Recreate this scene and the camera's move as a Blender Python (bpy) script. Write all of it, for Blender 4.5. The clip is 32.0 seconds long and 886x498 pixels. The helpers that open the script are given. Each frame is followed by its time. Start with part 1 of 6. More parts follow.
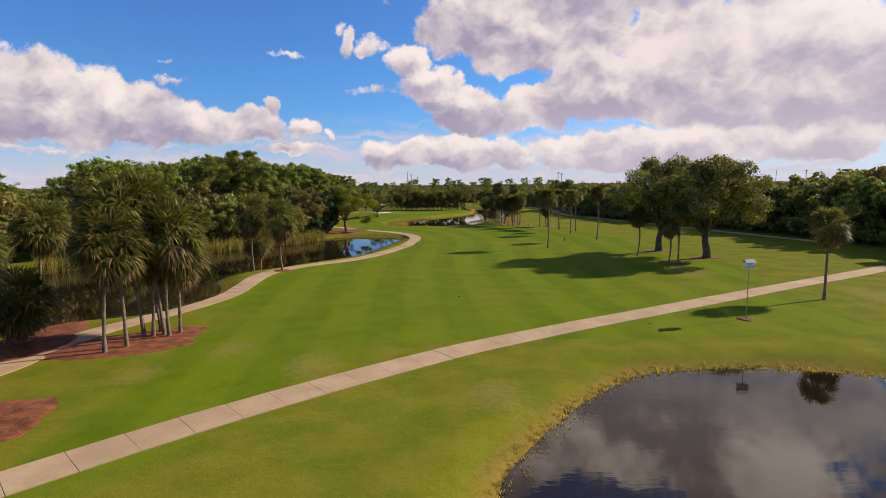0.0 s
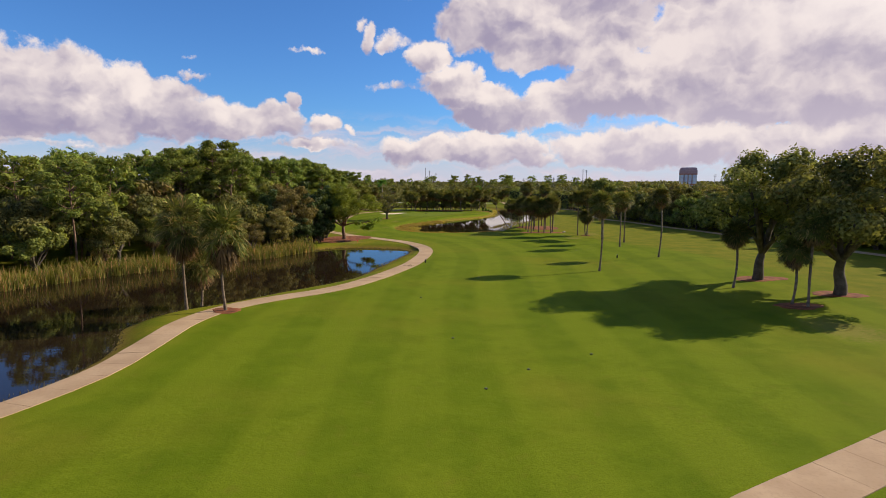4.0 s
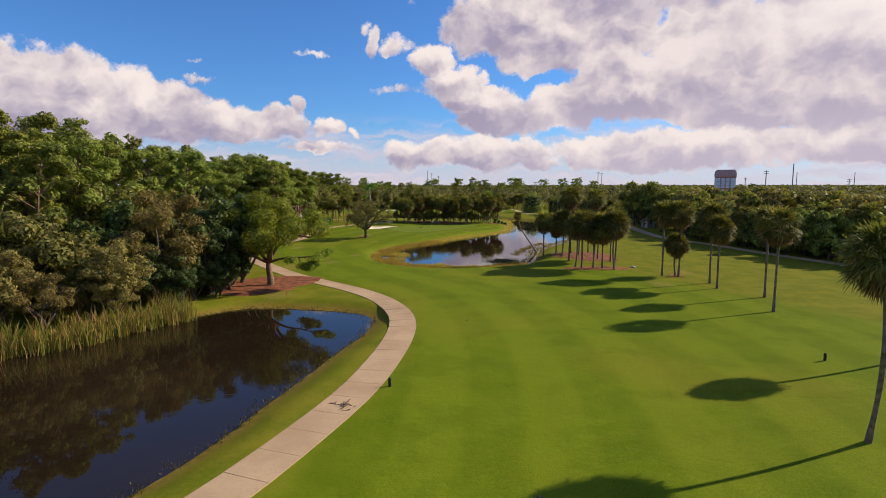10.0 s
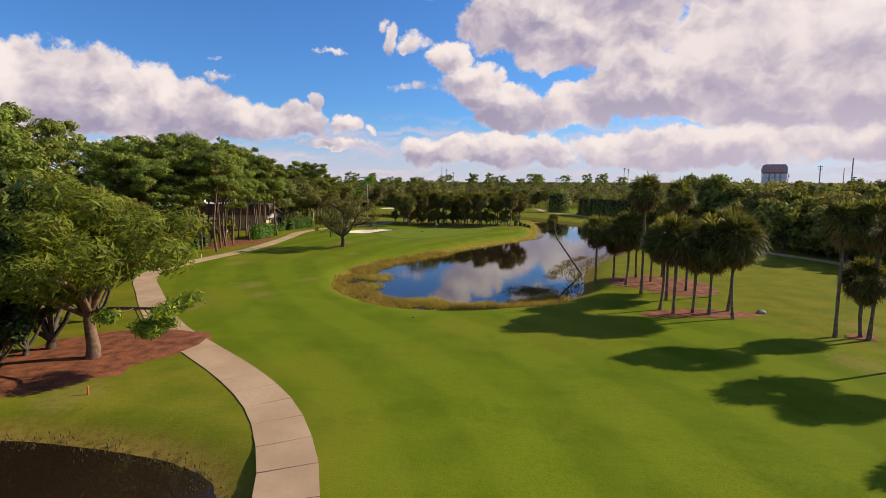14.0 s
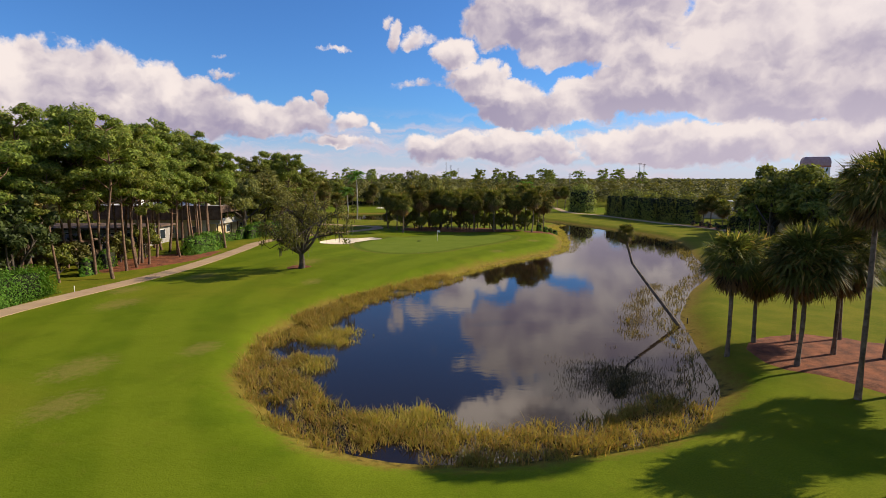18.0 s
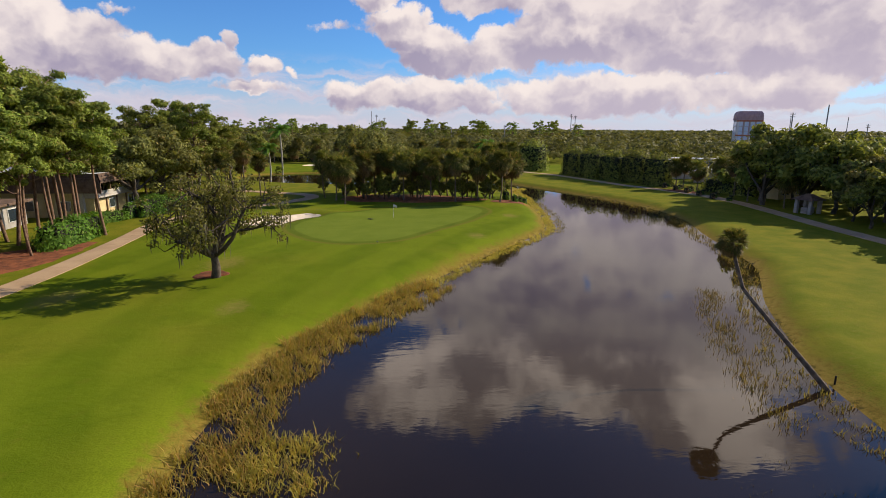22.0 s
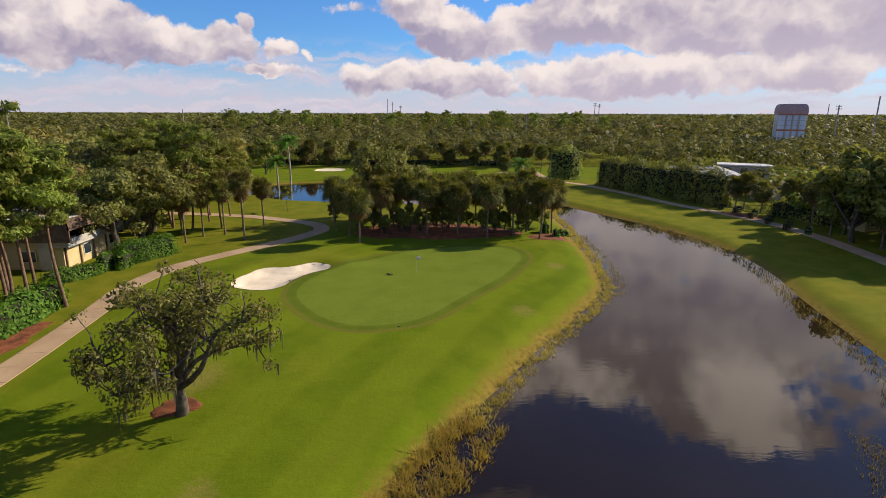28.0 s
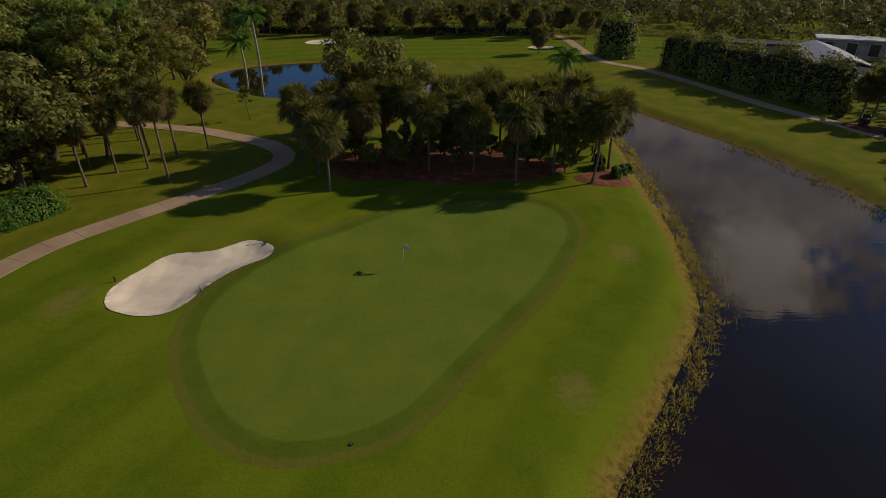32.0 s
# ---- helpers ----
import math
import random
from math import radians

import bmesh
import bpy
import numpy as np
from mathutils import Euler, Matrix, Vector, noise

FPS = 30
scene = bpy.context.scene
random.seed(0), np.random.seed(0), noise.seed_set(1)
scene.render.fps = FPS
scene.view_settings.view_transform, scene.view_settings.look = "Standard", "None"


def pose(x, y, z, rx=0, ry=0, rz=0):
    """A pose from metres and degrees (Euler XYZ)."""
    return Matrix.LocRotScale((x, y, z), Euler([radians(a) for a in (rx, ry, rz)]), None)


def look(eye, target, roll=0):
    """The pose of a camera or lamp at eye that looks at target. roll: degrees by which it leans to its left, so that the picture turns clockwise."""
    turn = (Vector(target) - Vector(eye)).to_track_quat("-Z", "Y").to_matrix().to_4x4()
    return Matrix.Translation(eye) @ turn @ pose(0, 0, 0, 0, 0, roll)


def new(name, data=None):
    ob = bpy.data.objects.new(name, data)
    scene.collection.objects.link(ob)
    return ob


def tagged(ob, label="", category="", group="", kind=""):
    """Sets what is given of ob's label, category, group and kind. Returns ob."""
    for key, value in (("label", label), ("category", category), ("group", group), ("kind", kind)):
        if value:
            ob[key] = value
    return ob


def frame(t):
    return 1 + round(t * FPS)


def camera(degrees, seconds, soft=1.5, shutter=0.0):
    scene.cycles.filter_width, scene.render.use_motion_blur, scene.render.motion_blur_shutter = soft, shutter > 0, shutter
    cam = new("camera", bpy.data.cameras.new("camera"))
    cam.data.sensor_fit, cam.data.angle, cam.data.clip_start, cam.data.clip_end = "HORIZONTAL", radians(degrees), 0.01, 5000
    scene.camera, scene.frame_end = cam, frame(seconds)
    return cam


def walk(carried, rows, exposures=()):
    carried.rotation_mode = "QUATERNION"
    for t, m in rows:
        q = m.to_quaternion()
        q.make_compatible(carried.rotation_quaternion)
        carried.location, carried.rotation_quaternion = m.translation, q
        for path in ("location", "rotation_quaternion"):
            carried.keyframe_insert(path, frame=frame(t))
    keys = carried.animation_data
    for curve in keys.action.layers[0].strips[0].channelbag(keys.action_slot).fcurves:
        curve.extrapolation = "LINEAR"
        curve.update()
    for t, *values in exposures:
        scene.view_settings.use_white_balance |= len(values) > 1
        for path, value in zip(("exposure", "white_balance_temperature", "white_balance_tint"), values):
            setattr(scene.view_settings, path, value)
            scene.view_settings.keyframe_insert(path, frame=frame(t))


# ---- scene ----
cam = camera(78.22, 32.0, soft=0.55)
PATH = [
    (0, pose(0.000, -0.000, 11.966, 83.346, 0.580, -0.001)),
    (0.5, pose(0.262, 3.128, 11.883, 83.213, 0.500, 0.682)),
    (1, pose(0.539, 6.296, 11.853, 83.120, 0.512, 1.127)),
    (1.5, pose(0.753, 9.457, 11.891, 83.088, 0.458, 1.284)),
    (2, pose(0.782, 12.602, 11.979, 83.043, 0.368, 1.455)),
    (2.5, pose(0.745, 15.736, 12.112, 83.008, 0.292, 1.666)),
    (3, pose(0.601, 18.960, 12.254, 83.002, 0.205, 1.848)),
    (3.5, pose(0.349, 22.186, 12.412, 82.985, 0.159, 1.940)),
    (5.5, pose(-0.610, 36.420, 13.118, 83.047, -0.036, 2.057)),
    (6, pose(-0.913, 40.309, 13.180, 83.100, -0.034, 2.103)),
    (6.5, pose(-1.192, 44.328, 13.254, 83.169, 0.157, 2.078)),
    (7, pose(-1.446, 48.400, 13.350, 83.297, 0.238, 2.099)),
    (7.5, pose(-1.598, 52.623, 13.423, 83.365, 0.247, 2.069)),
    (8, pose(-1.632, 57.063, 13.468, 83.385, 0.255, 2.072)),
    (8.5, pose(-1.579, 61.676, 13.405, 83.388, 0.193, 2.083)),
    (9, pose(-1.228, 66.604, 13.266, 83.321, 0.188, 2.258)),
    (9.5, pose(-0.947, 71.526, 13.040, 83.377, 0.117, 2.289)),
    (10, pose(-0.757, 76.303, 12.919, 83.323, 0.004, 2.367)),
    (10.5, pose(-0.450, 80.721, 12.827, 83.271, 0.051, 2.550)),
    (11, pose(-0.138, 85.233, 12.722, 83.254, 0.148, 2.655)),
    (11.5, pose(0.067, 89.692, 12.489, 83.270, 0.125, 2.933)),
    (12, pose(0.223, 94.158, 12.271, 83.255, 0.105, 3.310)),
    (12.5, pose(0.262, 98.540, 12.113, 83.232, 0.068, 3.736)),
    (13, pose(0.167, 102.870, 12.000, 83.152, -0.056, 3.835)),
    (13.5, pose(0.061, 107.105, 11.894, 83.102, -0.138, 3.963)),
    (14, pose(-0.076, 111.344, 11.836, 83.032, -0.222, 4.100)),
    (14.5, pose(-0.182, 115.250, 11.916, 83.075, -0.078, 4.224)),
    (16.5, pose(-0.949, 130.904, 11.792, 82.961, 0.007, 5.077)),
    (17, pose(-1.220, 134.631, 11.652, 83.028, 0.014, 5.025)),
    (17.5, pose(-1.567, 138.190, 11.471, 82.995, 0.109, 4.988)),
    (18, pose(-2.102, 141.838, 11.263, 82.739, 0.010, 4.561)),
    (18.5, pose(-2.886, 145.618, 11.132, 81.951, -0.137, 3.687)),
    (19, pose(-3.993, 149.205, 11.148, 81.083, -0.206, 2.612)),
    (19.5, pose(-5.146, 152.260, 11.248, 80.303, -0.304, 1.485)),
    (20, pose(-6.084, 154.393, 11.433, 79.471, -0.330, 0.417)),
    (20.5, pose(-6.998, 156.439, 11.706, 78.766, -0.367, -0.738)),
    (21, pose(-7.625, 158.339, 11.988, 78.166, -0.409, -1.875)),
    (21.5, pose(-7.987, 160.032, 12.361, 77.593, -0.354, -2.802)),
    (22, pose(-8.417, 161.330, 12.808, 77.591, -0.379, -3.423)),
    (22.5, pose(-8.909, 162.370, 13.300, 78.035, -0.386, -3.603)),
    (23, pose(-9.472, 163.352, 13.790, 78.570, -0.424, -3.591)),
    (23.5, pose(-10.032, 164.364, 14.312, 78.880, -0.341, -3.600)),
    (24, pose(-10.522, 165.349, 14.843, 79.149, -0.338, -3.553)),
    (24.5, pose(-10.903, 166.695, 15.294, 79.512, -0.294, -3.281)),
    (26.5, pose(-9.810, 170.775, 16.844, 79.270, -0.442, -1.750)),
    (27, pose(-9.741, 172.591, 17.586, 78.114, -0.241, -1.734)),
    (27.5, pose(-9.732, 174.216, 18.190, 77.061, -0.255, -1.852)),
    (28, pose(-9.709, 176.376, 18.750, 75.884, -0.175, -1.808)),
    (28.5, pose(-9.709, 179.170, 19.385, 74.344, -0.112, -1.689)),
    (29, pose(-9.659, 182.221, 19.963, 72.697, 0.130, -1.543)),
    (29.5, pose(-9.597, 184.940, 20.395, 71.210, 0.028, -1.197)),
    (30, pose(-9.478, 188.160, 20.709, 69.290, 0.052, -0.857)),
    (30.5, pose(-9.122, 192.075, 20.967, 67.214, 0.093, -0.380)),
    (31, pose(-8.692, 195.775, 21.079, 65.272, 0.062, -0.040)),
    (31.5, pose(-8.149, 199.319, 21.141, 63.354, 0.143, 0.266)),
    (32, pose(-7.429, 202.813, 21.239, 61.454, 0.129, 0.588)),
]
EXPOSURES = [(0, 0.5), (28.0, 0.5), (30.0, 0.38), (31.0, 0.32), (31.5, -0.1), (32, -0.68)]
walk(cam, PATH, EXPOSURES)

# ---------------------------------------------------------------- world and sun
SUN_AZ, SUN_EL = 68.0, 29.5
SUN_DIR = Vector((math.sin(radians(SUN_AZ)) * math.cos(radians(SUN_EL)),
                  math.cos(radians(SUN_AZ)) * math.cos(radians(SUN_EL)), math.sin(radians(SUN_EL))))
sun_data = bpy.data.lights.new("sun", "SUN")
sun_data.energy, sun_data.angle, sun_data.color = 4.7, radians(0.53), (1.0, 0.85, 0.64)
sun = new("sun", sun_data)
sun.matrix_world = look(SUN_DIR * 300, (0, 0, 0))

world = bpy.data.worlds.new("sky")
scene.world = world
world.use_nodes = True
WN = world.node_tree
WN.nodes.clear()


class Nodes:
    """Small helper to chain shader nodes."""

    def __init__(self, tree):
        self.tree = tree

    def put(self, kind):
        return self.tree.nodes.new(kind)

    def link(self, a, b):
        self.tree.links.new(a, b)

    def math(self, op, a, b=None, c=None, clamp=False):
        node = self.put("ShaderNodeMath")
        node.operation, node.use_clamp = op, clamp
        for i, v in enumerate((a, b, c)):
            if v is None:
                continue
            if isinstance(v, (int, float)):
                node.inputs[i].default_value = v
            else:
                self.link(v, node.inputs[i])
        return node.outputs[0]

    def step(self, v, lo, hi, a=0.0, b=1.0):
        node = self.put("ShaderNodeMapRange")
        node.interpolation_type = "SMOOTHSTEP"
        self.link(v, node.inputs[0])
        for i, x in enumerate((lo, hi, a, b)):
            node.inputs[i + 1].default_value = x
        return node.outputs[0]

    def mix(self, f, a, b, mode="MIX"):
        node = self.put("ShaderNodeMix")
        node.data_type, node.blend_type = "RGBA", mode
        for socket, v in ((node.inputs[0], f), (node.inputs[6], a), (node.inputs[7], b)):
            if isinstance(v, (int, float)):
                socket.default_value = v
            elif isinstance(v, tuple):
                socket.default_value = (*v, 1) if len(v) == 3 else v
            else:
                self.link(v, socket)
        return node.outputs[2]

    def noise(self, vec, scale, detail=4.0, rough=0.55, dist=0.0):
        node = self.put("ShaderNodeTexNoise")
        if vec is not None:
            self.link(vec, node.inputs["Vector"])
        node.inputs["Scale"].default_value = scale
        node.inputs["Detail"].default_value = detail
        node.inputs["Roughness"].default_value = rough
        node.inputs["Distortion"].default_value = dist
        return node.outputs["Fac"]


def build_sky():
    n = Nodes(WN)
    out = n.put("ShaderNodeOutputWorld")
    back = n.put("ShaderNodeBackground")
    back.inputs[1].default_value = 0.70
    n.link(back.outputs[0], out.inputs[0])
    sky = n.put("ShaderNodeTexSky")
    sky.sky_type, sky.sun_disc = "NISHITA", False
    sky.sun_elevation, sky.sun_rotation = radians(SUN_EL), radians(SUN_AZ)
    sky.air_density, sky.dust_density, sky.ozone_density = 1.0, 0.3, 4.0
    coord = n.put("ShaderNodeTexCoord").outputs["Generated"]
    xyz = n.put("ShaderNodeSeparateXYZ")
    n.link(coord, xyz.inputs[0])
    x, y, z = xyz.outputs
    deg = 180 / math.pi
    az = n.math("MULTIPLY", n.math("ARCTAN2", x, y), deg)
    el = n.math("MULTIPLY", n.math("ARCSINE", z), deg)
    wa = n.noise(coord, 9.0, 7, 0.6)
    wb = n.noise(coord, 14.0, 7, 0.6)
    waz = n.math("ADD", az, n.math("MULTIPLY", n.math("SUBTRACT", wa, 0.5), 4.6))
    wel = n.math("ADD", el, n.math("MULTIPLY", n.math("SUBTRACT", wb, 0.5), 3.6))

    def billows(dx, dy, sizes):
        """Heaped rounded cloud tops at four sizes."""
        flat = n.put("ShaderNodeCombineXYZ")
        n.link(n.math("ADD", waz, dx), flat.inputs[0])
        n.link(n.math("MULTIPLY", n.math("ADD", wel, dy), 1.3), flat.inputs[1])
        total = None
        for scale, gain in sizes:
            cell = n.put("ShaderNodeTexVoronoi")
            cell.voronoi_dimensions, cell.feature = "2D", "SMOOTH_F1"
            cell.inputs["Scale"].default_value = scale
            cell.inputs["Smoothness"].default_value = 0.35
            n.link(flat.outputs[0], cell.inputs["Vector"])
            h = n.math("MULTIPLY", n.math("SUBTRACT", 0.40, cell.outputs["Distance"]), gain * 1.5)
            total = h if total is None else n.math("ADD", total, h)
        return total

    broad = ((0.10, 0.9), (0.22, 0.6))
    heap = billows(0.0, 0.0, ((0.13, 0.85), (0.32, 0.48), (0.8, 0.24), (1.9, 0.12)))
    mass = billows(0.0, 0.0, broad + ((0.55, 0.26), (1.3, 0.13)))
    mass_sun = billows(0.9, 1.3, broad + ((0.55, 0.26), (1.3, 0.13)))
    # cloud banks: azimuth, elevation, half width, half height, degrees
    banks_west = [(-45.0, 6.8, 5.3, 4.1), (-39.5, 7.4, 4.1, 4.1), (-35.7, 7.9, 3.6, 3.7), (-32.4, 6.9, 3.5, 3.5), (-28.4, 6.4, 3.7, 2.6), (-23.6, 5.9, 3.5, 1.9), (-19.4, 5.8, 2.9, 1.6), (-14.5, 5.6, 1.9, 1.0), (-11.3, 5.2, 0.7, 0.5), (-17.0, 7.7, 0.5, 0.9), (-16.5, 12.6, 1.9, 0.3), (-25.8, 11.0, 0.6, 0.2), (-25.6, 9.5, 1.2, 0.3), (-7.1, 9.2, 3.0, 0.5), (-10.4, 15.5, 0.5, 0.6), (-9.5, 14.2, 0.8, 1.3), (-7.0, 13.7, 2.0, 0.8), (-3.3, 12.4, 2.0, 1.6), (-0.4, 9.8, 3.3, 2.1), (3.0, 7.9, 4.1, 2.5), (6.5, 7.0, 2.8, 2.0), (2.0, 10.6, 0.9, 1.1), (-6.1, 17.3, 0.9, 0.5)]
    banks_east = [(3.3, 15.6, 5.5, 2.9), (7.8, 13.1, 4.4, 2.3), (13.2, 14.3, 6.9, 4.5), (16.5, 9.5, 7.2, 3.2), (24.2, 11.4, 8.3, 5.7), (31.5, 10.6, 8.0, 5.4), (26.7, 6.8, 6.7, 2.0), (10.1, 8.0, 3.5, 2.3), (32.9, 6.8, 4.7, 2.3), (38.8, 8.8, 5.9, 5.4), (-3.7, 3.3, 5.3, 1.5), (2.2, 3.4, 6.4, 1.8), (7.1, 2.2, 3.4, 0.8), (16.7, 3.3, 7.3, 2.0), (23.7, 3.4, 6.1, 2.0), (30.8, 3.4, 6.2, 1.6), (36.1, 3.7, 3.2, 1.8), (-15.1, 3.6, 8.3, 0.4), (-37.2, 3.3, 7.9, 0.3), (22, 23, 20, 5.5), (16, 18.6, 16, 2.8), (31, 18.5, 10, 3.2), (4, 26.5, 10, 4.2), (31, 26.5, 9, 3.6)]
    field, weight, height = None, None, None
    for a, e, ra, re in banks_west + banks_east:
        u = n.math("MULTIPLY", n.math("SUBTRACT", waz, a), 1 / ra)
        v = n.math("MULTIPLY", n.math("SUBTRACT", wel, e), 1 / re)
        q = n.math("MULTIPLY", n.math("SUBTRACT", 1.32, n.math("ADD", n.math("MULTIPLY", u, u), n.math("MULTIPLY", v, v))), min(1.0, 0.10 + re / 2.6))
        field = q if field is None else n.math("MAXIMUM", field, q)
        w = n.math("MAXIMUM", q, 0.0)
        wv = n.math("MULTIPLY", w, v)
        weight = w if weight is None else n.math("ADD", weight, w)
        height = wv if height is None else n.math("ADD", height, wv)
    # loose cumulus over the rest of the sky
    rest = n.math("SUBTRACT", n.math("MULTIPLY", n.noise(coord, 2.9, 4, 0.5), 8.0), 3.75)
    away = n.math("MAXIMUM", n.step(el, 33, 40), n.step(n.math("ABSOLUTE", az), 46, 56))
    rest = n.math("ADD", n.math("MULTIPLY", rest, away), n.math("MULTIPLY", n.math("SUBTRACT", away, 1.0), 3.0))
    rest = n.math("SUBTRACT", rest, n.math("ADD", n.step(el, 27, 52, 0.0, 0.4), n.step(n.math("ABSOLUTE", az), 60, 110, 0.0, 0.5)))
    field = n.math("MAXIMUM", field, rest)
    wisp = n.math("MULTIPLY", n.math("SUBTRACT", n.noise(coord, 17.0, 9, 0.66), 0.5), 2.3)
    fluff = n.math("MULTIPLY", n.math("SUBTRACT", n.noise(coord, 55.0, 6, 0.6), 0.5), 1.0)
    dense = n.math("ADD", n.math("ADD", n.math("MULTIPLY", n.math("MINIMUM", field, 0.9), 1.75), n.math("MULTIPLY", heap, 0.85)), n.math("ADD", wisp, fluff))
    mask = n.math("MULTIPLY", n.step(dense, 0.02, 0.80), n.step(el, 29, 52, 1.0, 0.05))
    rise = n.math("DIVIDE", height, n.math("ADD", weight, 0.25))
    relief = n.math("MULTIPLY", n.math("SUBTRACT", mass, mass_sun), 0.95)
    grain = n.math("ADD", n.math("MULTIPLY", wisp, 0.22), n.math("MULTIPLY", fluff, 0.20))
    thick = n.step(n.math("ADD", field, n.math("MULTIPLY", mass, 1.2)), 0.1, 1.5)
    lit = n.math("ADD", n.math("ADD", n.math("ADD", 0.66, relief), grain), n.math("SUBTRACT", n.math("MULTIPLY", rise, 0.85), n.math("MULTIPLY", thick, 0.30)))
    lit = n.step(lit, -0.28, 1.22)
    sunward = n.step(az, -6, 40)
    tone = n.mix(lit, (0.37, 0.325, 0.45), (0.95, 0.835, 0.79))
    tone = n.mix(n.math("MULTIPLY", sunward, 0.34), tone, (0.56, 0.48, 0.56))
    glare = n.math("MULTIPLY", n.step(az, 18, 42), n.step(el, 6, 17))
    tone = n.mix(n.math("MULTIPLY", glare, n.math("ADD", 0.30, n.math("MULTIPLY", lit, 0.40))), tone, (1.10, 1.0, 0.95))
    low = n.math("MULTIPLY", n.step(el, 4.0, 10.0, 0.5, 0.0), n.step(az, -4, 12))
    tone = n.mix(low, tone, n.mix(lit, (0.66, 0.58, 0.66), (0.98, 0.87, 0.82)))
    high = n.mix(n.step(n.noise(coord, 7.0, 6, 0.6), 0.40, 0.62), (0.66, 0.56, 0.58), (2.6, 2.2, 1.9))
    tone = n.mix(n.step(el, 19, 24, 0.0, 0.85), tone, high)
    blue = n.mix(1.0, sky.outputs[0], (SKY_GAIN * 0.80, SKY_GAIN * 1.32, SKY_GAIN * 1.95), "MULTIPLY")
    haze = n.step(el, -1.0, 7.0, 0.8, 0.0)
    blue = n.mix(haze, blue, (0.68, 0.63, 0.76))
    # low bands of far cloud over the horizon
    band = n.put("ShaderNodeCombineXYZ")
    n.link(n.math("MULTIPLY", waz, 0.10), band.inputs[0])
    n.link(n.math("MULTIPLY", wel, 0.75), band.inputs[1])
    streak = n.math("MULTIPLY", n.step(n.noise(band.outputs[0], 1.0, 5, 0.55), 0.42, 0.62), n.step(el, 4.2, 7.5, 0.75, 0.0))
    blue = n.mix(streak, blue, n.mix(n.noise(band.outputs[0], 2.2, 4, 0.55), (0.50, 0.44, 0.58), (0.86, 0.77, 0.80)))
    n.link(n.mix(mask, blue, tone), back.inputs[0])


SKY_GAIN = 0.075
build_sky()

# ---------------------------------------------------------------- materials


def material(name):
    m = bpy.data.materials.new(name)
    m.use_nodes = True
    n = Nodes(m.node_tree)
    bsdf = m.node_tree.nodes["Principled BSDF"]
    return m, n, bsdf


def simple(name, low, high, scale=3.0, rough=0.7, bump=0.0, bump_scale=30.0, metallic=0.0, spec=0.3, detail=5.0, space="Object"):
    """A two-tone surface with grain at two scales."""
    m, n, b = material(name)
    co = n.put("ShaderNodeTexCoord").outputs[space]
    a = n.noise(co, scale, detail)
    c = n.noise(co, scale * 9, 3)
    f = n.math("ADD", n.math("MULTIPLY", a, 0.7), n.math("MULTIPLY", c, 0.3))
    n.link(n.mix(n.step(f, 0.32, 0.68), low, high), b.inputs["Base Color"])
    b.inputs["Roughness"].default_value = rough
    b.inputs["Metallic"].default_value = metallic
    b.inputs["Specular IOR Level"].default_value = spec
    if bump:
        bp = n.put("ShaderNodeBump")
        bp.inputs["Strength"].default_value = bump
        bp.inputs["Distance"].default_value = 0.05
        n.link(n.noise(co, bump_scale, 4), bp.inputs["Height"])
        n.link(bp.outputs[0], b.inputs["Normal"])
    return m


def foliage(name, dark, light, odd, odd_share=0.08, translucent=0.38, rough=0.55, own=0.55, patch_scale=0.55):
    """Leaves: each clump its own tint, thin enough to let light through."""
    m = bpy.data.materials.new(name)
    m.use_nodes = True
    n = Nodes(m.node_tree)
    m.node_tree.nodes.clear()
    out = n.put("ShaderNodeOutputMaterial")
    geo = n.put("ShaderNodeNewGeometry")
    info = n.put("ShaderNodeObjectInfo")
    co = n.put("ShaderNodeTexCoord").outputs["Object"]
    isl = geo.outputs["Random Per Island"]
    patch = n.noise(co, patch_scale, 3)
    f = n.math("ADD", n.math("MULTIPLY", isl, own), n.math("MULTIPLY", n.step(patch, 0.3, 0.7), 1 - own))
    col = n.mix(f, dark, light)
    col = n.mix(n.step(isl, 1 - odd_share, 1 - odd_share + 0.02), col, odd)
    hue = n.put("ShaderNodeHueSaturation")
    n.link(n.math("ADD", 0.485, n.math("MULTIPLY", info.outputs["Random"], 0.03)), hue.inputs["Hue"])
    n.link(n.math("ADD", 0.8, n.math("MULTIPLY", info.outputs["Random"], 0.4)), hue.inputs["Value"])
    n.link(col, hue.inputs["Color"])
    b = n.put("ShaderNodeBsdfPrincipled")
    n.link(hue.outputs[0], b.inputs["Base Color"])
    b.inputs["Roughness"].default_value = rough
    b.inputs["Specular IOR Level"].default_value = 0.08
    t = n.put("ShaderNodeBsdfTranslucent")
    n.link(n.mix(1.0, hue.outputs[0], (1.3, 1.25, 0.6), "MULTIPLY"), t.inputs[0])
    mixer = n.put("ShaderNodeMixShader")
    mixer.inputs[0].default_value = translucent
    n.link(b.outputs[0], mixer.inputs[1])
    n.link(t.outputs[0], mixer.inputs[2])
    n.link(mixer.outputs[0], out.inputs[0])
    return m


